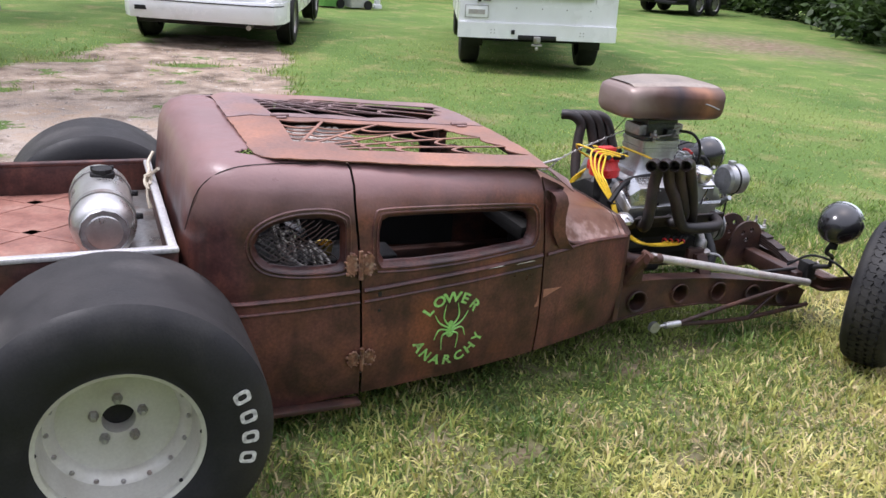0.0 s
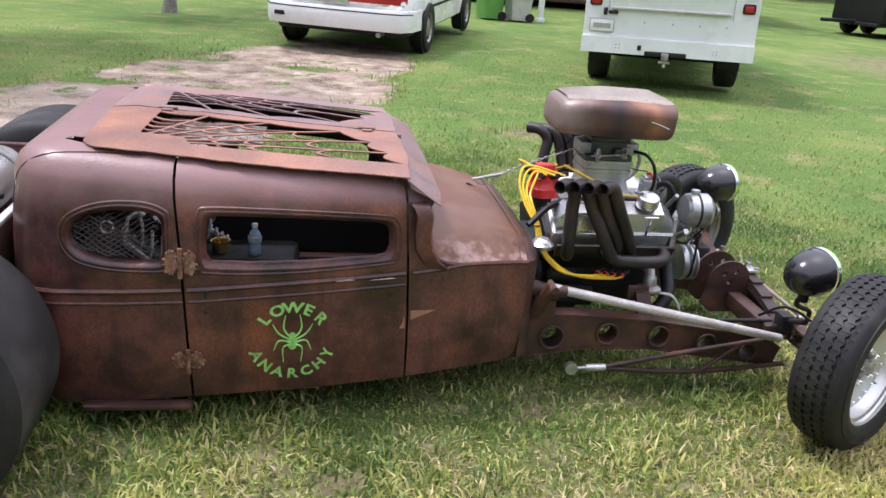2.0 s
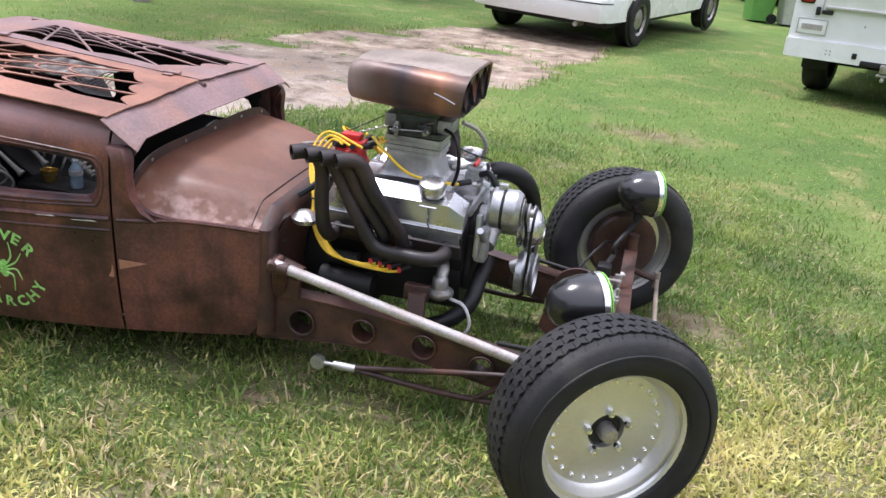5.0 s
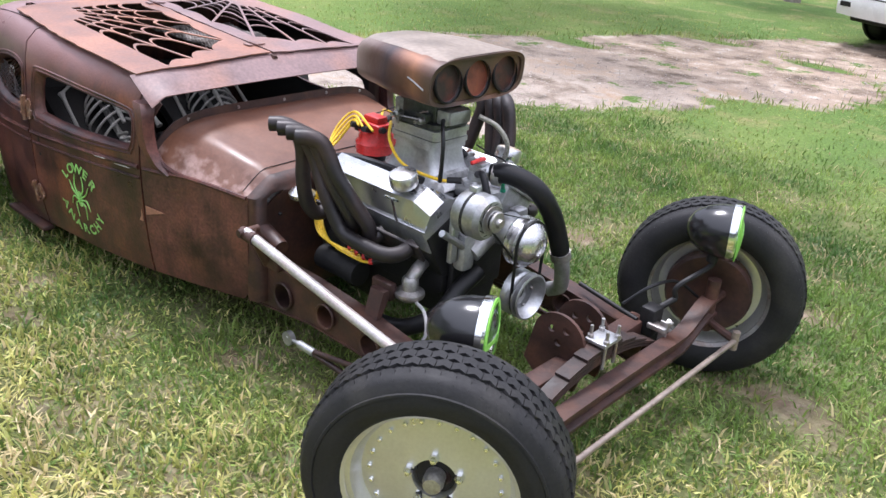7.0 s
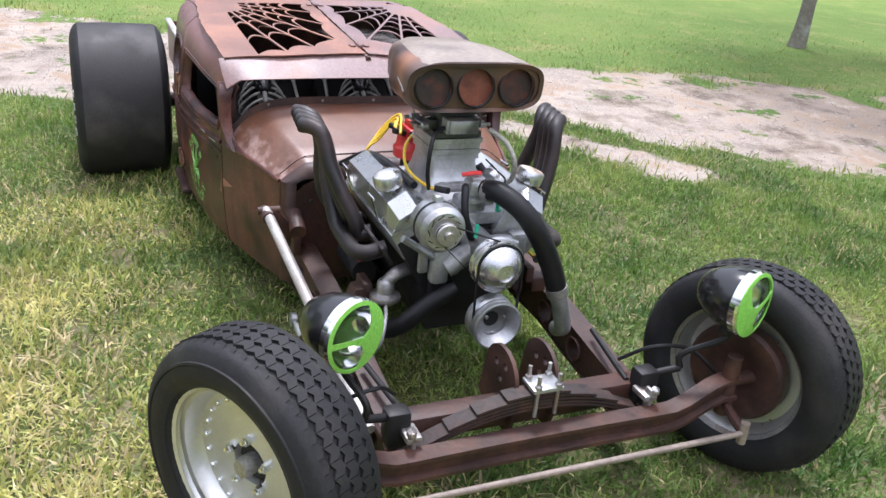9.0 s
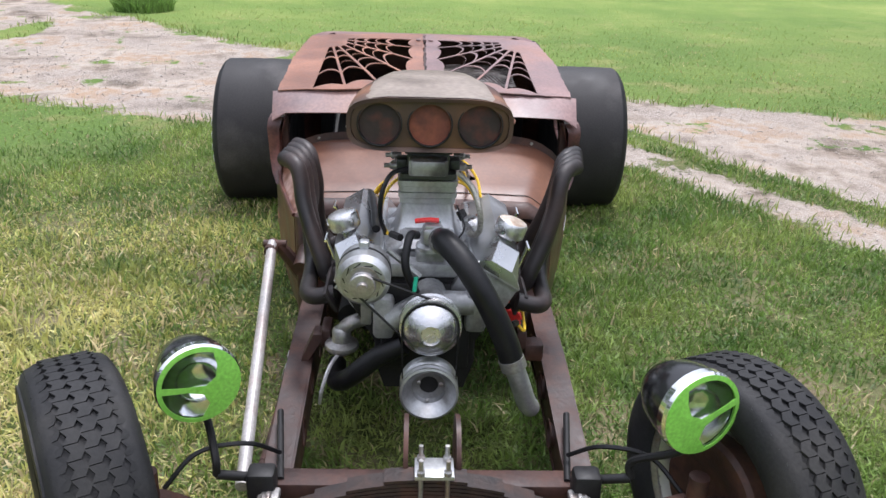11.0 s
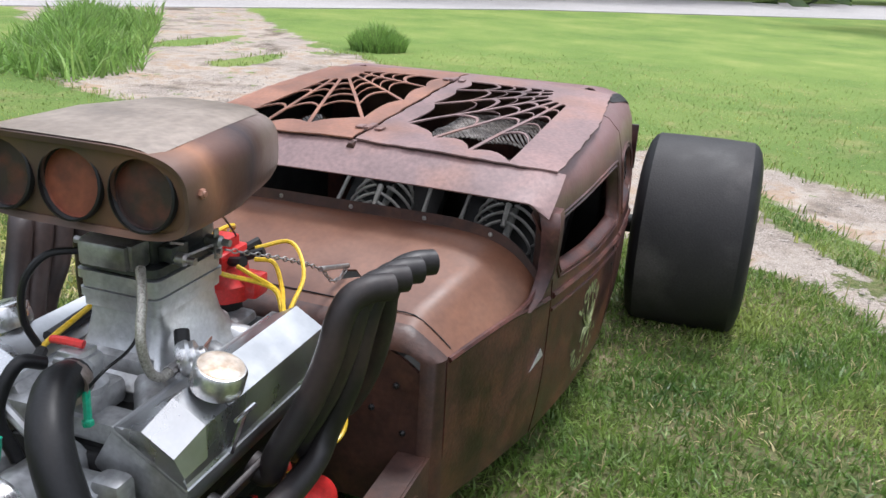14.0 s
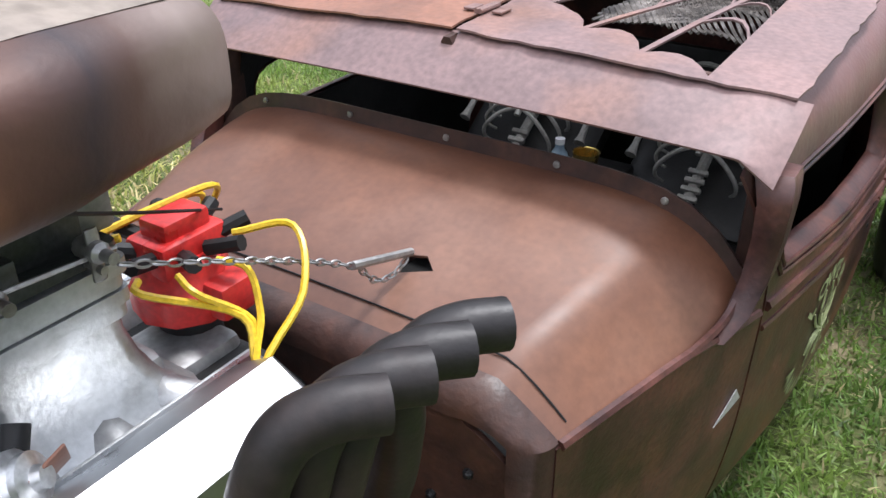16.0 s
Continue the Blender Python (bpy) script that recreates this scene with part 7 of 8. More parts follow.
part("oil_filter", lathe([(0, 0), (0.04, 0.002), (0.045, 0.01), (0.045, 0.10), (0.04, 0.105), (0, 0.105)], 20, along((0.72, 0.28, 0.36), (0.95, 0.29, 0.37))), RED, CAR, "red oil filter")
part("starter_motor", joined(rod((0.60, -0.24, 0.36), (0.80, -0.24, 0.36), 0.045, 18), rod((0.62, -0.22, 0.44), (0.73, -0.22, 0.44), 0.028, 14)), BLACK_MATT, CAR, "greasy black starter motor")
part("brake_booster_cap", lathe([(0, 0), (0.055, 0.0), (0.06, 0.02), (0.045, 0.035), (0.03, 0.05), (0, 0.055)], 20, Matrix.Translation((0.55, -0.30, 0.585)) @ Matrix.Diagonal((0.8, 0.8, 0.8, 1))), DULL_CHROME, CAR)
part("steering_box", rod((0.49, -0.42, 0.47), (0.60, -0.43, 0.44), 0.03, 12), RUST_DARK, CAR)
part("vacuum_hose", tube([(0.50, -0.25, 0.66), (0.62, -0.19, 0.735), (0.80, -0.165, 0.75), (0.98, -0.15, 0.745)], 0.013, 8), HOSE, CAR)
# throttle chain and spring to the cowl
path = curve_points([(0.80, 0.105, 0.905), (0.66, 0.122, 0.848), (0.55, 0.137, 0.800), (0.46, 0.148, 0.752), (0.425, 0.154, 0.715), (0.385, 0.157, 0.705), (0.345, 0.160, 0.722)], 24)
walked, links, last = 0.0, [], None
for i in range(1, len(path)):
    walked += (Vector(path[i]) - Vector(path[i - 1])).length
    if walked > 0.0135:
        c = Vector(path[i])
        if last is not None:
            ring = [(0.0042 * math.cos(a), 0.010 * math.sin(a), 0) for a in np.linspace(0, 2 * math.pi, 11)]
            turn = along(last, c) @ pose(0, 0, 0, 90, 0, 0)
            links.append(moved(tube(ring, 0.0017, 5, 1), Matrix.Translation((last + c) / 2) @ turn.to_3x3().to_4x4() @ pose(0, 0, 0, 0, 90 * (len(links) % 2), 0)))
        last, walked = c, 0.0
part("chain", joined(*links), STEEL, CAR, "thin steel chain")
part("return_spring", rod((0.465, 0.149, 0.756), (0.342, 0.160, 0.724), 0.0065, 8), STEEL, CAR)

# ---- distance: vehicles, trees, hedge, road ----
def car_wheel(x, y, r, w, parent, name="wheel"):
    s = 1 if y > 0 else -1
    m = Matrix.Translation((x, y, r)) @ (pose(0, 0, 0, 90, 0, 0) if s < 0 else pose(0, 0, 0, -90, 0, 0))
    rim = part(name, lathe([(r * 0.60, w * 0.5), (r * 0.62, w * 0.46), (r * 0.56, w * 0.36), (r * 0.40, w * 0.34), (r * 0.3, w * 0.42), (r * 0.12, w * 0.44), (0, w * 0.44)], 28, m), STEEL, parent)
    part("tyre", lathe([(r * 0.60, -w * 0.5), (r * 0.8, -w * 0.56), (r * 0.95, -w * 0.5), (r, -w * 0.36), (r, w * 0.36), (r * 0.95, w * 0.5), (r * 0.8, w * 0.56), (r * 0.60, w * 0.5)], 32, m), RUBBER, rim)
    for k in range(6):
        a = math.pi / 3 * k
        part("wheel_slot", box((0, 0, 0), (r * 0.2, r * 0.09, 0.01), 0.003, m @ pose(0, 0, 0, 0, 0, 60 * k) @ Matrix.Translation((r * 0.47, 0, w * 0.36))), BLACK_MATT, rim)
    return rim


def sedan():
    car = thing("sedan", "white saloon car with red tail lamps parked on gravel", "car", pose(-0.01, 9.10, 0.0, 0, -1.0, 70))
    car.scale = (1.14, 1.14, 1.14)
    L, W = 4.75, 0.90
    # lower body: stations from the tail, each with half width, sill and shoulder height
    st = [(0.0, 0.70, 0.36, 0.60), (0.05, 0.80, 0.30, 0.74), (0.16, 0.86, 0.27, 0.86), (0.5, 0.89, 0.25, 0.93), (1.5, 0.91, 0.23, 0.94), (2.6, 0.91, 0.23, 0.93), (3.4, 0.90, 0.23, 0.90), (4.3, 0.86, 0.25, 0.80), (4.65, 0.74, 0.30, 0.68), (4.75, 0.6, 0.36, 0.55)]
    rings = []
    for x, w, z0, z1 in st:
        zm = (z0 + z1) / 2
        half = [(w * 0.86, z0), (w * 0.97, z0 + 0.05), (w, zm - 0.05), (w, zm + 0.08), (w * 0.975, z1 - 0.10), (w * 0.90, z1 - 0.015), (w * 0.6, z1 + 0.015), (0, z1 + 0.025)]
        ring = [(x, y, z) for y, z in half] + [(x, -y, z) for y, z in reversed(half[:-1])]
        rings.append(ring)
    body = part("body", loft(rings), WHITE_PAINT, car)
    cab = [(0.75, 0.78, 0.92), (1.15, 0.70, 1.30), (1.6, 0.66, 1.40), (2.3, 0.66, 1.41), (2.75, 0.70, 1.32), (3.45, 0.80, 0.92)]
    part("roof", loft([[(x, w, 0.88), (x, w * 0.97, (0.88 + z) / 2), (x, w * 0.82, z - 0.02), (x, 0, z), (x, -w * 0.82, z - 0.02), (x, -w * 0.97, (0.88 + z) / 2), (x, -w, 0.88)] for x, w, z in cab]), WHITE_PAINT, car)
    part("rear_window", loft([[(0.76 + dx, y, z) for y, z, dx in ((-0.62, 0.95, 0.0), (0.62, 0.95, 0.0), (0.55, 1.27, 0.36), (-0.55, 1.27, 0.36))], [(0.80 + dx, y, z) for y, z, dx in ((-0.62, 0.95, 0.0), (0.62, 0.95, 0.0), (0.55, 1.27, 0.36), (-0.55, 1.27, 0.36))]]), DARK_GLASS, car)
    for s in (-1, 1):
        part("side_window", prism([(1.2, 0.97), (3.1, 0.97), (2.65, 1.30), (1.55, 1.34), (1.3, 1.25)], s * 0.755 - 0.01, s * 0.755 + 0.01, 0, SIDE), DARK_GLASS, car)
        part("side_strip", box((2.3, s * 0.913, 0.56), (2.6, 0.012, 0.035), 0.004), BLACK_MATT, car)
        arch = []
        for x in (0.98, 3.85):
            part("wheel_arch", lathe([(0.0, -0.02), (0.37, -0.02), (0.37, 0.006), (0.0, 0.006)], 28, Matrix.Translation((x, s * 0.905, 0.34)) @ pose(0, 0, 0, 90, 0, 0)), BLACK_MATT, car)
            car_wheel(x, s * 0.84, 0.325, 0.20, car)
    part("bumper", loft([[(x, y, z) for x, z in ((xo + 0.02, 0.30), (xo, 0.36), (xo - 0.01, 0.50), (xo + 0.01, 0.555), (xo + 0.10, 0.56), (xo + 0.12, 0.30))] for y, xo in ((-0.91, 0.42), (-0.89, 0.14), (-0.80, -0.01), (-0.55, -0.075), (0, -0.09), (0.55, -0.075), (0.80, -0.01), (0.89, 0.14), (0.91, 0.42))]), WHITE_PAINT, car)
    part("bumper_groove", loft([[(xo - 0.012, y, 0.512), (xo - 0.012, y, 0.524), (xo + 0.02, y, 0.524), (xo + 0.02, y, 0.512)] for y, xo in ((-0.89, 0.14), (-0.80, -0.01), (-0.55, -0.075), (0, -0.09), (0.55, -0.075), (0.80, -0.01), (0.89, 0.14))]), BLACK_MATT, car)
    part("tail_lamp", loft([[(xo, y, 0.62), (xo, y, 0.76), (xo + 0.06, y, 0.78), (xo + 0.06, y, 0.62)] for y, xo in ((-0.82, 0.10), (-0.74, 0.03), (-0.5, -0.012), (0, -0.02), (0.5, -0.012), (0.74, 0.03), (0.82, 0.10))]), TAIL_RED, car, "full width red tail lamp band")
    part("chrome_strip", loft([[(xo, y, 0.60), (xo, y, 0.625), (xo + 0.04, y, 0.625), (xo + 0.04, y, 0.60)] for y, xo in ((-0.80, 0.05), (-0.5, -0.022), (0, -0.03), (0.5, -0.022), (0.80, 0.05))]), CHROME, car)
    plate = part("number_plate", box((-0.045, 0.0, 0.665), (0.015, 0.31, 0.155), 0.003), BED_RAIL, car)
    part("plate_bar", box((-0.054, 0.0, 0.66), (0.004, 0.24, 0.06), 0.0), GREEN, plate)
    part("bumper_sticker", box((-0.062, 0.62, 0.42), (0.006, 0.22, 0.05), 0.0, None), BLACK_MATT, car)
    part("underbody", box((2.3, 0, 0.27), (4.1, 1.6, 0.12), 0.02), BLACK_MATT, car)
    part("exhaust", rod((0.05, -0.5, 0.24), (0.6, -0.5, 0.24), 0.03), STEEL, car)
    for ob_ in list(car.children):
        if not ob_.name.startswith("wheel"):
            ob_.location.z += 0.035
            ob_.scale.y = 1.08
        else:
            ob_.scale.y = 1.06


sedan()


def truck():
    t = thing("service_truck", "white boxy work truck with a hitch parked on lawn", "truck", pose(4.11, 7.0, 0.03, 0, 0, 68.3) @ pose(0, 0, 0, -1.6, 0, 0))
    W = 1.06
    part("box_body", loft([[(x, -W, 0.62), (x, W, 0.62), (x, W, 2.55), (x, W - 0.08, 2.65), (x, -W + 0.08, 2.65), (x, -W, 2.55)] for x in (0.0, 0.03, 3.3)]), WHITE_PAINT, t)
    part("rear_skirt", loft([[(x, -W - 0.01, z0), (x, W + 0.01, z0), (x, W + 0.01, z1), (x, -W - 0.01, z1)] for x, z0, z1 in ((-0.03, 0.46, 0.66), (0.0, 0.455, 0.66), (0.10, 0.455, 0.66))]), WHITE_PAINT, t)
    part("skirt_gap", box((-0.034, 0, 0.485), (0.012, 0.52, 0.06), 0.01), BLACK_MATT, t)
    door_ = part("rear_door", box((-0.015, 0, 1.7), (0.03, 1.44, 1.36), 0.008), WHITE_PAINT, t)
    part("door_edge", box((-0.02, 0, 1.02), (0.05, 1.46, 0.03), 0.006), BED_RAIL, door_)
    for s in (-1, 1):
        part("panel_seam", box((-0.002, s * 0.76, 1.7), (0.008, 0.012, 1.5), 0.0), BED_RAIL, t)
        for z in (1.10, 1.30):
            lamp = part("tail_lamp", box((-0.012, s * 0.93, z), (0.03, 0.15, 0.12), 0.02), BLACK_MATT, t)
            part("lens", box((-0.03, s * 0.93, z), (0.012, 0.115, 0.085), 0.012), TAIL_RED, lamp)
        for k in range(2):
            for z in (0.53, 0.57):
                part("skirt_bolt", lathe([(0.009, 0), (0.006, 0.004), (0, 0.005)], 8, Matrix.Translation((-0.032, s * (0.58 + 0.045 * k), z)) @ pose(0, 0, 0, 0, -90, 0)), STEEL, t)
        car_wheel(1.05, s * 0.86, 0.37, 0.26, t)
        car_wheel(4.6, s * 0.86, 0.37, 0.24, t)
        part("mud_flap", box((0.62, s * 0.84, 0.42), (0.012, 0.30, 0.28), 0.003), HOSE, t)
    for y in (-0.7, -0.38, -0.05, 0.3):
        part("body_rivet", lathe([(0.011, 0), (0.007, 0.005), (0, 0.006)], 8, Matrix.Translation((-0.002, y, 0.86)) @ pose(0, 0, 0, 0, -90, 0)), STEEL, t)
    plate = part("number_plate", box((-0.012, 0.83, 0.80), (0.012, 0.30, 0.16), 0.003), WHITE_PAINT, t)
    part("plate_frame", joined(*[box((-0.019, 0.83 + dy, 0.80 + dz), (0.006, w_, h_), 0.001) for dy, dz, w_, h_ in ((0, 0.078, 0.31, 0.008), (0, -0.078, 0.31, 0.008), (0.152, 0, 0.008, 0.164), (-0.152, 0, 0.008, 0.164))]), STEEL, plate)
    part("plate_bar", box((-0.02, 0.83, 0.795), (0.004, 0.22, 0.06), 0.0), ZINC, plate)
    part("latch", joined(box((-0.02, 0.80, 0.97), (0.03, 0.05, 0.09), 0.012), box((-0.025, 0.70, 0.965), (0.03, 0.12, 0.045), 0.015)), BLACK_MATT, t)
    part("socket", box((-0.035, 0.33, 0.55), (0.03, 0.05, 0.06), 0.008), BLACK_MATT, t)
    part("hitch", joined(box((-0.04, 0.0, 0.46), (0.10, 0.09, 0.09), 0.01), box((-0.05, 0.0, 0.39), (0.06, 0.14, 0.03), 0.006), lathe([(0, 0), (0.022, 0), (0.016, 0.03), (0.026, 0.05), (0.02, 0.075), (0, 0.08)], 14, Matrix.Translation((-0.06, 0, 0.40)) @ pose(0, 0, 0, 180, 0, 0))), STEEL, t, "rusty tow hitch")
    part("chassis", box((2.2, 0, 0.52), (4.2, 0.9, 0.16), 0.02), BLACK_MATT, t)
    part("rear_axle", rod((1.05, -0.8, 0.37), (1.05, 0.8, 0.37), 0.06), BLACK_MATT, t)
    part("cab", loft([[(x, -0.95, 0.5), (x, 0.95, 0.5), (x, 0.95, z), (x, 0.8, z + 0.1), (x, -0.8, z + 0.1), (x, -0.95, z)] for x, z in ((3.35, 2.0), (4.3, 1.95), (4.9, 1.3), (5.7, 1.2), (5.8, 0.9))]), WHITE_PAINT, t)


truck()


def dark_trailer():
    t = thing("utility_trailer", "black box trailer standing at the edge of lawn", "trailer", pose(15.75, 19.0, 0.0, 0, 0, 20))
    part("box", box((0, 0, 1.25), (2.8, 1.6, 1.7), 0.05), BLACK_MATT, t)
    part("frame", box((0, 0, 0.36), (3.0, 1.5, 0.10), 0.02), BLACK_MATT, t)
    for s in (-1, 1):
        for x in (-0.45, 0.45):
            car_wheel(x, s * 0.86, 0.34, 0.2, t)
    part("drawbar", rod((-1.4, 0, 0.4), (-2.8, 0, 0.42), 0.05), BLACK_MATT, t)
    part("reflector", box((-0.6, -0.806, 0.75), (0.12, 0.012, 0.05), 0.0), TAIL_RED, t)


dark_trailer()


def wheelie_bin(x, y, col, label, turn):
    b = thing("rubbish_bin", label, "bin", pose(x, y, 0.0, 0, 0, turn), "bins by the house")
    part("bin_body", loft([[(a * k, b_ * k, z) for a, b_ in rounded(-0.27, 0.27, -0.27, 0.27, 0.05, 3)] for z, k in ((0.04, 0.82), (0.9, 1.0), (0.95, 1.05))]), col, b)
    part("bin_lid", box((0, 0, 0.99), (0.60, 0.60, 0.06), 0.02), col, b)
    for s in (-1, 1):
        part("bin_wheel", lathe([(0, -0.03), (0.1, -0.03), (0.1, 0.03), (0, 0.03)], 16, Matrix.Translation((0.2, s * 0.25, 0.10)) @ pose(0, 0, 0, 90, 0, 0)), BLACK_MATT, b)


wheelie_bin(3.7, 16.3, BIN_GREEN, "green plastic rubbish bin beside a pale one", 20)
wheelie_bin(4.35, 16.2, BED_RAIL, "pale grey plastic rubbish bin beside a green one", 12)


def post():
    p = thing("porch_post", "weathered white wooden post near the bins", "post", pose(4.95, 16.4, 0))
    part("shaft", box((0, 0, 1.2), (0.12, 0.12, 2.4), 0.01), WHITE_PAINT, p)
    part("foot", box((0, 0, 0.05), (0.18, 0.18, 0.10), 0.01), WHITE_PAINT, p)


post()


def porch():
    h = thing("house", "brown timber house with a shaded porch", "house", pose(8.2, 21.5, 0, 0, 0, -8))
    part("wall", box((0, 2.0, 1.5), (9.0, 0.2, 3.0), 0.01), RUST_DARK, h, "brown boarded wall")
    part("deck", box((0, 0.6, 0.25), (9.0, 2.4, 0.12), 0.01), RUST_DARK, h)
    part("roof", prism([(-1.2, 2.7), (4.5, 4.2), (4.5, 4.35), (-1.2, 2.85)], -4.8, 4.8, 0, XYZ), BLACK_MATT, h)
    for k in range(4):
        part("porch_column", box((-4.2 + 2.8 * k, -0.5, 1.5), (0.14, 0.14, 2.4), 0.01), WHITE_PAINT, h)
    for k in range(22):
        part("baluster", box((1.6 + 0.125 * k, -0.5, 0.72), (0.04, 0.04, 0.8), 0.004), WHITE_PAINT, h)
    part("handrail", box((2.9, -0.5, 1.14), (2.9, 0.07, 0.06), 0.008), WHITE_PAINT, h)


porch()


# leaves: many small bent quads in clumps
def leaf_cloud(rnd, centres, n, size, squash=0.8):
    """Leaf quads scattered in clumps round the centres (x, y, z, r)."""
    V, F = [], []
    for cx, cy, cz, r in centres:
        for _ in range(n):
            d = Vector((rnd.gauss(0, 1), rnd.gauss(0, 1), rnd.gauss(0, 1)))
            d = d.normalized() * r * (0.45 + 0.6 * rnd.random())
            p = Vector((cx + d.x, cy + d.y, cz + d.z * squash))
            q = Euler((rnd.uniform(-0.9, 0.9), rnd.uniform(-0.9, 0.9), rnd.uniform(0, 6.3))).to_matrix()
            s = size * rnd.uniform(0.6, 1.4)
            k = len(V)
            V += [tuple(p + q @ Vector(v)) for v in ((-s * 0.45, 0, 0), (0, -s, 0.1 * s), (s * 0.45, 0, 0), (0, s, -0.15 * s))]
            F.append((k, k + 1, k + 2, k + 3))
    return V, F


def mesh_part(name, V, F, material, parent=None, label=""):
    me = bpy.data.meshes.new(name)
    me.from_pydata(V, [], F)
    me.materials.append(material)
    ob = new(name, me)
    ob.parent = parent
    if label:
        ob["label"] = label
    return ob


def tree(x, y, h, r, crown_r, seed, label):
    rnd = random.Random(seed)
    t = thing("tree", label, "tree", pose(x, y, 0), "trees on the lawn")
    pts = [(0, 0, -0.05), (0.02, 0.01, 0.5), (0.05 * rnd.random(), 0.02 * rnd.random(), h * 0.3), (rnd.uniform(-0.05, 0.05), rnd.uniform(-0.05, 0.05), h * 0.62)]
    limbs = [tube(pts, [r * 1.5, r * 1.05, r * 0.95, r * 0.6], 14, 6)]
    cen = []
    for k in range(7):
        a = k * 0.9 + rnd.random()
        L = crown_r * rnd.uniform(0.5, 0.95)
        e = Vector((L * math.cos(a), L * math.sin(a), h * (0.55 + 0.07 * k)))
        s0 = Vector(pts[2]).lerp(Vector(pts[3]), k / 7)
        limbs.append(tube([s0, s0.lerp(e, 0.5) + Vector((0, 0, 0.3)), e], [r * 0.45, r * 0.3, r * 0.12], 8, 4))
        cen += [(e.x + rnd.uniform(-1, 1) * 0.5, e.y + rnd.uniform(-1, 1) * 0.5, e.z + rnd.uniform(-0.3, 0.7), crown_r * rnd.uniform(0.3, 0.48)) for _ in range(3)]
    part("trunk", joined(*limbs), BARK, t, "grey lichen-spotted trunk and limbs")
    V, F = leaf_cloud(rnd, cen, 330, 0.10)
    mesh_part("crown", V, F, LEAF, t, "uneven green leafy crown")


tree(-5.25, 7.7, 7.5, 0.085, 2.2, 11, "slim tree with a lichen-spotted grey trunk on lawn")
tree(-2.95, 13.3, 8.0, 0.10, 2.4, 12, "grey-trunked tree standing on mown lawn")
tree(-27.0, 6.6, 9.0, 0.16, 3.0, 13, "tall pale-trunked tree beside the far road")
tree(-27.4, 7.3, 9.0, 0.13, 2.6, 14, "leaning pale-trunked tree beside the far road")


def hedge(name, pts, h, r, n, seed, label, cat):
    rnd = random.Random(seed)
    cen = []
    for (x1, y1), (x2, y2) in zip(pts, pts[1:]):
        L = math.hypot(x2 - x1, y2 - y1)
        for k in range(int(L / (r * 0.75)) + 1):
            t = k / max(1, int(L / (r * 0.75)))
            for z in np.arange(r * 0.5, h, r * 0.8):
                cen.append((x1 + (x2 - x1) * t + rnd.uniform(-0.6, 0.6) * r, y1 + (y2 - y1) * t + rnd.uniform(-0.9, 0.9) * r, z + rnd.uniform(-0.2, 0.3) * r, r * rnd.uniform(0.6, 1.1)))
    V, F = leaf_cloud(rnd, cen, n, r * 0.16)
    tagged(mesh_part(name, V, F, LEAF), label, cat, kind="stuff")


hedge("bushes", [(15.2, 10.6), (17.8, 13.2), (19.2, 16.5), (20.2, 20.5), (20.5, 25)], 2.8, 0.9, 240, 4, "dark green bushes along the edge of the lawn", "bushes")
# woods carried round out of view and raised, to darken the low sky
hedge("far_woods", [(-14, -22), (-24, -17), (-36, -7), (-52, 6), (-58, 24), (-40, 44), (-10, 52), (20, 48), (44, 30), (60, 0), (50, -34), (16, -50), (-14, -42), (-22, -28)], 17.0, 4.6, 80, 5, "distant dark green woods, largely unseen and raised to dim the low sky", "woods")

# far road
rv = [(-9.5, -15.6), (-13.6, -13.0), (-24.0, -7.3), (-36.0, 4.0), (-52, 20)]
R1 = []
for k in range(len(rv)):
    a, b = Vector(rv[max(0, k - 1)]), Vector(rv[min(len(rv) - 1, k + 1)])
    d = (b - a).normalized()
    nrm = Vector((-d.y, d.x))
    w = (1.7, 2.0, 3.2, 4.6, 5.5)[k]
    c = Vector(rv[k])
    R1.append([(*(c - nrm * w), 0.02), (*(c + nrm * w), 0.02), (*(c + nrm * w), -0.05), (*(c - nrm * w), -0.05)])
ob = part("road", loft(R1), ROAD)
tagged(ob, "pale sunlit lane beyond the lawn", "road", kind="structure")

# ---- grass, weeds, stones ----
GX, GY = np.arange(-14.0, 13.01, 0.1), np.arange(-12.0, 13.01, 0.1)
GRID = np.array([[max(gravel_at(x, y), 0.62 * bare_at(x, y)) for x in GX] for y in GY])


THATCH = np.array([[thatch_at(x, y) if abs(x) < 6 and abs(y) < 6 else 0.0 for x in GX] for y in GY])


def thatch_lookup(x, y):
    i = np.clip(((x + 14.0) / 0.1).round().astype(int), 0, len(GX) - 1)
    j = np.clip(((y + 12.0) / 0.1).round().astype(int), 0, len(GY) - 1)
    return THATCH[j, i]


def gravel_lookup(x, y):
    i = np.clip(((x + 14.0) / 0.1).round().astype(int), 0, len(GX) - 1)
    j = np.clip(((y + 12.0) / 0.1).round().astype(int), 0, len(GY) - 1)
    return GRID[j, i]


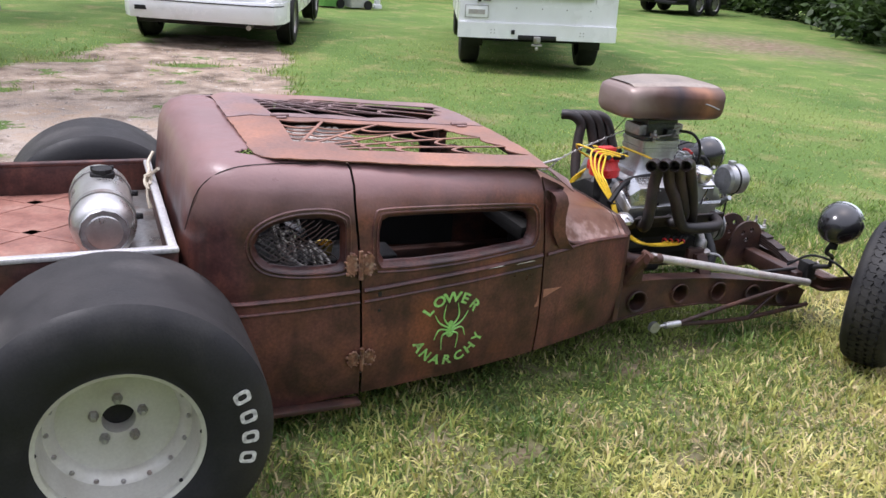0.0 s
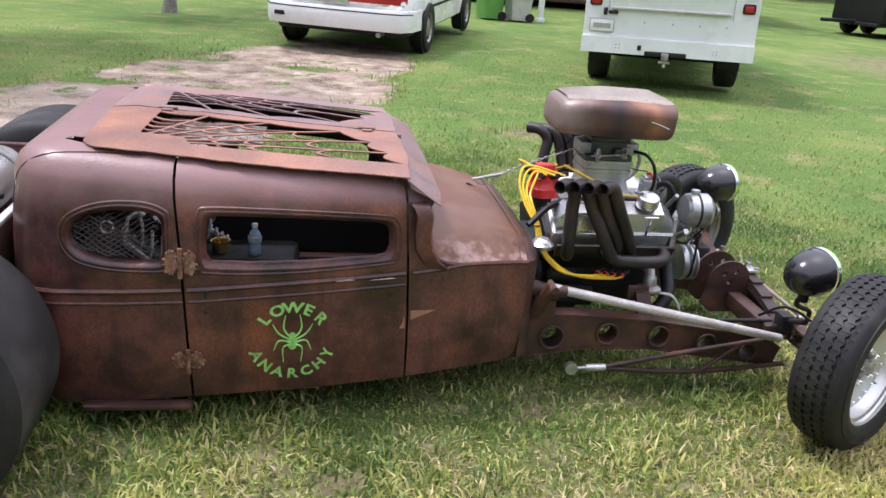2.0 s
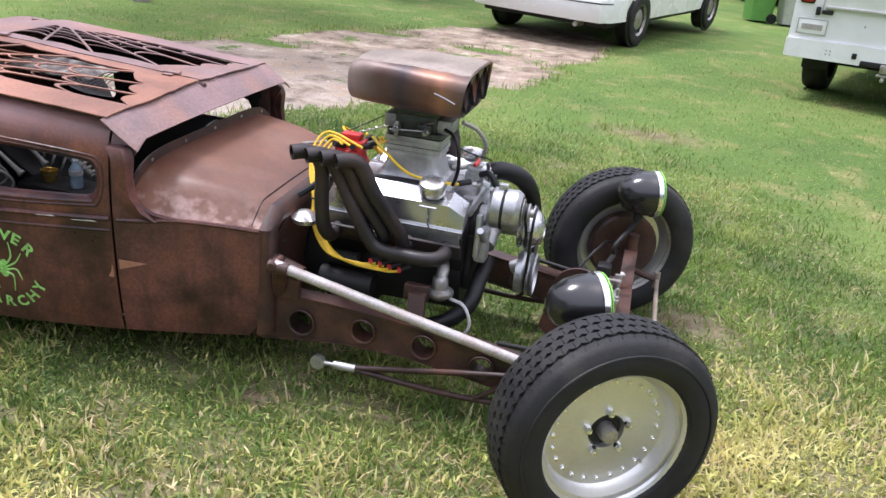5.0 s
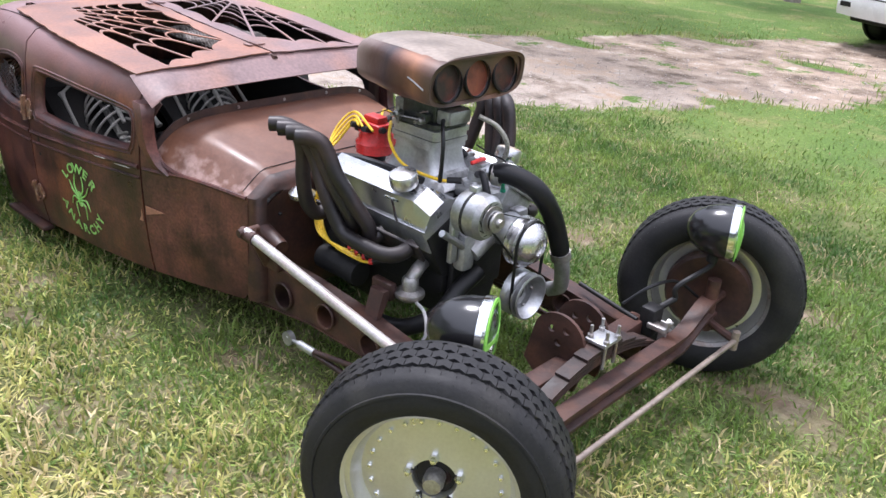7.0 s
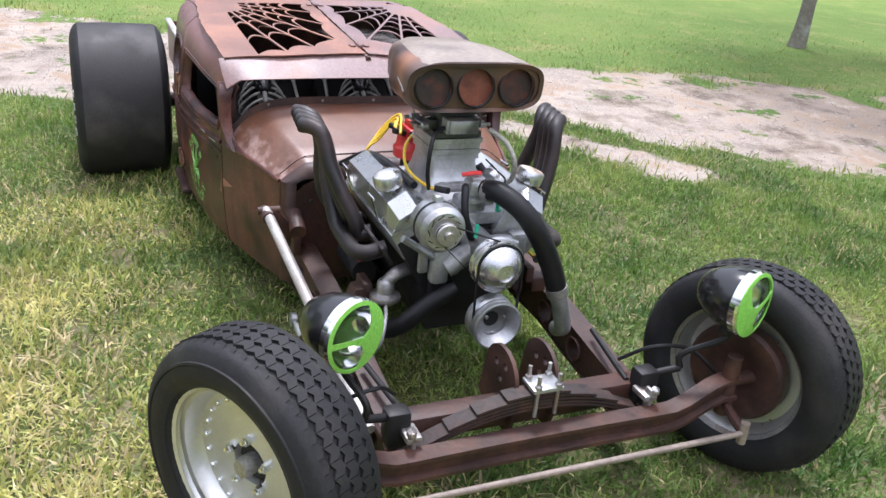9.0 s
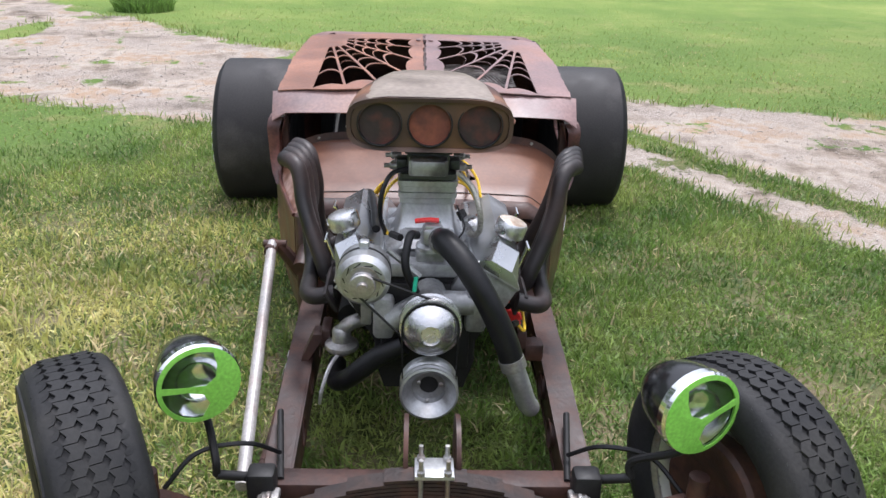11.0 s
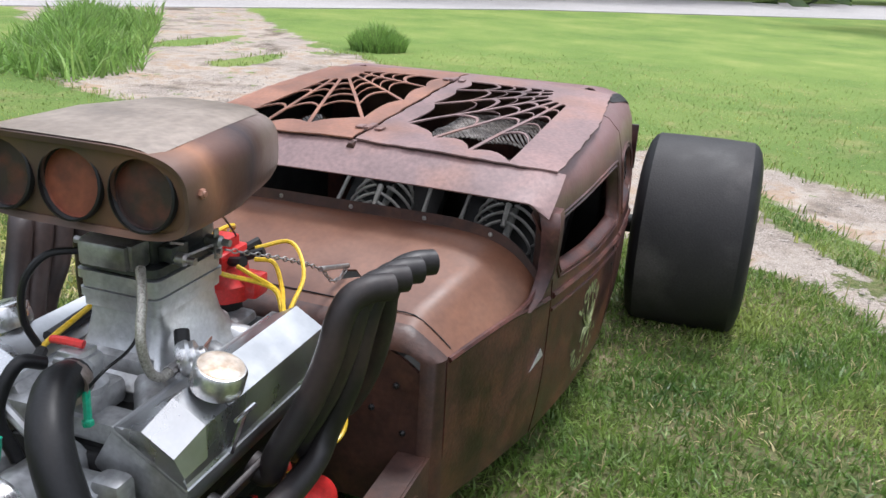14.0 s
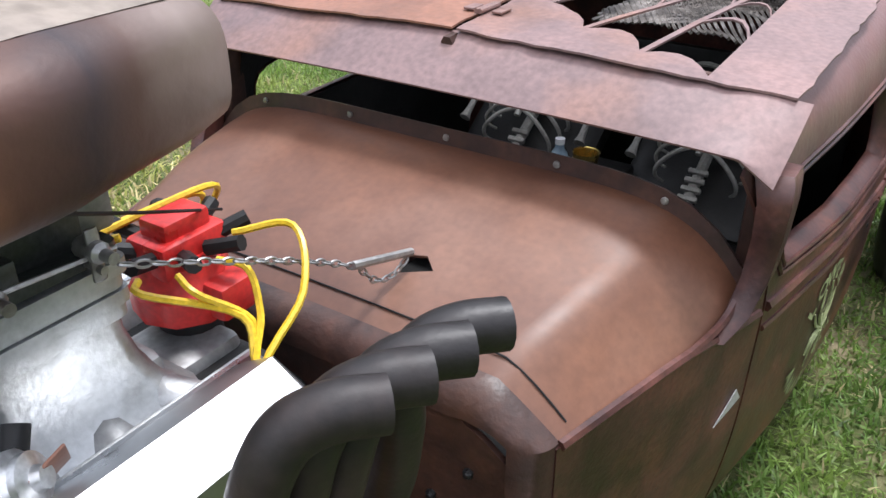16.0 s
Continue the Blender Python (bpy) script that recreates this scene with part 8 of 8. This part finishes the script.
def blades(name, x, y, h, w, lean, material, label, category, rng, z=0.0):
    n = len(x)
    az, la = rng.uniform(0, 2 * np.pi, n), rng.uniform(0, 2 * np.pi, n)
    ln = lean * h * rng.uniform(0.3, 1.3, n)
    wx, wy = np.cos(az) * w / 2, np.sin(az) * w / 2
    lx, ly = np.cos(la) * ln, np.sin(la) * ln
    hz = np.sqrt(np.maximum(h * h - ln * ln, (0.25 * h) ** 2))
    V = np.zeros((n, 5, 3))
    V[:, 0] = np.stack([x - wx, y - wy, np.full(n, z - 0.004)], 1)
    V[:, 1] = np.stack([x + wx, y + wy, np.full(n, z - 0.004)], 1)
    V[:, 2] = np.stack([x + wx * 0.8 + lx * 0.38, y + wy * 0.8 + ly * 0.38, z + hz * 0.62], 1)
    V[:, 3] = np.stack([x - wx * 0.8 + lx * 0.38, y - wy * 0.8 + ly * 0.38, z + hz * 0.62], 1)
    V[:, 4] = np.stack([x + lx, y + ly, z + hz], 1)
    base = np.arange(n)[:, None] * 5
    T = np.concatenate([base + np.array([[0, 1, 2]]), base + np.array([[0, 2, 3]]), base + np.array([[3, 2, 4]])], 1).reshape(-1, 3)
    me = bpy.data.meshes.new(name)
    me.vertices.add(n * 5)
    me.vertices.foreach_set("co", V.reshape(-1))
    me.loops.add(len(T) * 3)
    me.loops.foreach_set("vertex_index", T.reshape(-1).astype(np.int32))
    me.polygons.add(len(T))
    me.polygons.foreach_set("loop_start", np.arange(0, len(T) * 3, 3, dtype=np.int32))
    me.polygons.foreach_set("loop_total", np.full(len(T), 3, dtype=np.int32))
    me.update()
    me.materials.append(material)
    ob = new(name, me)
    return tagged(ob, label, category, kind="stuff")


rng = np.random.default_rng(7)


def lawn_points(n, x0, x1, y0, y1, near):
    x, y = rng.uniform(x0, x1, n), rng.uniform(y0, y1, n)
    keep = gravel_lookup(x, y) < rng.uniform(0.25, 0.6, n)
    thick = thatch_lookup(x, y) > rng.uniform(0.0, 1.0, n)
    keep &= thick if near else ~thick
    if near:
        # thin spots
        worn = np.sin(x * 3.1 + 1.3 * np.sin(y * 2.3)) * np.sin(y * 3.7 + 1.1 * np.sin(x * 1.9)) + 0.5 * np.sin(x * 7.7 + y * 2.0) * np.sin(y * 8.9 - x)
        keep &= rng.uniform(0, 1, n) < np.clip(1.05 - 0.75 * np.clip(worn - 0.25, 0, 1), 0.3, 1.0)
    return x[keep], y[keep]


gx, gy = lawn_points(560000, -4.3, 4.5, -3.9, 4.5, True)
gh = rng.uniform(0.03, 0.08, len(gx)) * (0.78 + 0.3 * np.sin(gx * 2.3 + 1.0) * np.sin(gy * 2.9) + 0.3 * np.sin(gx * 7.1 + 2 * gy) * np.sin(gy * 8.3 - gx))
side_ = (gy + 0.25 * np.sin(gx * 1.7 + 0.6) + rng.normal(0, 0.28, len(gx)) < -0.74 + 0.8 * np.clip(gx - 1.2, 0, 1)) & (gx + rng.normal(0, 0.45, len(gx)) > -0.9)
for k, m_, lab in ((side_, BLADE_DRY, "short lawn grass with many dry straw blades"), (~side_, BLADE, "short green lawn grass with few dry blades")):
    blades("grass", gx[k], gy[k], np.maximum(gh[k], 0.025), rng.uniform(0.0055, 0.0135, k.sum()) if m_ is BLADE_DRY else rng.uniform(0.0042, 0.0100, k.sum()), 1.12, m_, lab, "grass", rng)
gx, gy = lawn_points(330000, -13.0, 12.0, -9.0, 13.0, False)
far_ = np.hypot(gx, gy)
k = rng.uniform(0, 1, len(gx)) < np.clip(1.15 - far_ / 10.5, 0.0, 1.0)
gx, gy = gx[k], gy[k]
blades("grass", gx, gy, rng.uniform(0.018, 0.042, len(gx)), rng.uniform(0.006, 0.011, len(gx)), 1.1, BLADE_FAR, "mown lawn grass farther from the car", "grass", rng)
# taller grass at the edges of the drive
ex, ey = rng.uniform(-9, 2, 60000), rng.uniform(-7, 9, 60000)
gv = gravel_lookup(ex, ey)
k = (gv > 0.12) & (gv < 0.75)
blades("edge_grass", ex[k], ey[k], rng.uniform(0.035, 0.095, k.sum()), rng.uniform(0.006, 0.012, k.sum()), 0.7, BLADE_FAR, "longer grass along the edge of the drive", "grass", rng)
# tall weeds south of the drive and a tussock on the lawn
t = rng.uniform(0, 1, 9000)
wx, wy = -5.2 - 5.3 * t + np.clip(rng.normal(0, 0.4, 9000), -0.6, 0.6), -5.9 - 3.7 * t + np.clip(rng.normal(0, 0.45, 9000), -0.7, 0.6)
blades("tall_weeds", wx, wy, rng.uniform(0.16, 0.50, 9000) * (0.6 + 0.4 * np.sin(wx * 3) * np.sin(wy * 3.7)) + 0.1, rng.uniform(0.018, 0.040, 9000), 0.85, WEED, "tall green weeds beside the drive", "weeds", rng)
r_, a_ = rng.uniform(0, 1, 2500) ** 0.5, rng.uniform(0, 6.3, 2500)
blades("tussock", -9.7 + 0.42 * r_ * np.cos(a_), -4.1 + 0.42 * r_ * np.sin(a_), (0.50 - 0.25 * r_) * rng.uniform(0.6, 1.1, 2500), rng.uniform(0.012, 0.022, 2500), 0.6, WEED, "rounded tussock of long grass on the lawn", "grass", rng)
# loose stones on the drive
sx, sy = rng.uniform(-9, 1.5, 70000), rng.uniform(-7, 9.5, 70000)
k = gravel_lookup(sx, sy) > rng.uniform(0.55, 1.0, 70000)
sx, sy = sx[k][:9000], sy[k][:9000]
OCT = np.array([(1, 0, 0), (0, 1, 0), (-1, 0, 0), (0, -1, 0), (0, 0, 0.5), (0, 0, -0.5)])
n = len(sx)
rad = rng.uniform(0.004, 0.012, n) * (rng.uniform(0, 1, n) ** 1.5 + 0.5)
V = OCT[None] * rad[:, None, None] * rng.uniform(0.6, 1.3, (n, 6, 1))
ca, sa = np.cos(rng.uniform(0, 6.3, n)), np.sin(rng.uniform(0, 6.3, n))
V = np.stack([V[:, :, 0] * ca[:, None] - V[:, :, 1] * sa[:, None], V[:, :, 0] * sa[:, None] + V[:, :, 1] * ca[:, None], V[:, :, 2]], 2)
V += np.stack([sx, sy, rad * 0.3], 1)[:, None]
FT = np.array([(0, 1, 4), (1, 2, 4), (2, 3, 4), (3, 0, 4), (1, 0, 5), (2, 1, 5), (3, 2, 5), (0, 3, 5)])
ob = mesh_part("gravel_stones", V.reshape(-1, 3).tolist(), (np.arange(n)[:, None, None] * 6 + FT[None]).reshape(-1, 3).tolist(), STONE)
tagged(ob, "pale loose gravel stones on the drive", "gravel", kind="stuff")


# things in the cab
def drink_bottle():
    b = thing("drink_bottle", "clear bluish plastic bottle standing on the console", "bottle", pose(-0.575, -0.03, 0.431))
    part("bottle_body", lathe([(0, 0), (0.024, 0), (0.027, 0.008), (0.027, 0.030), (0.025, 0.045), (0.027, 0.062), (0.026, 0.078), (0.020, 0.094), (0.012, 0.106), (0.011, 0.116), (0, 0.116)], 18), BOTTLE, b)
    part("bottle_cap", lathe([(0, 0.116), (0.0125, 0.116), (0.0125, 0.130), (0, 0.131)], 14), WHITE_PAINT, b, "white screw cap")
    part("bottle_label", lathe([(0.0272, 0.056), (0.0280, 0.057), (0.0280, 0.078), (0.0266, 0.079)], 18), BED_RAIL, b)


def brass_cup():
    c = thing("brass_cup", "small yellow metal cup standing on the console", "cup", pose(-0.715, -0.016, 0.431))
    part("cup_body", lathe([(0, 0), (0.026, 0), (0.03, 0.006), (0.036, 0.045), (0.037, 0.05), (0.033, 0.048), (0.028, 0.01), (0, 0.008)], 18), BRASS, c)


drink_bottle()
brass_cup()
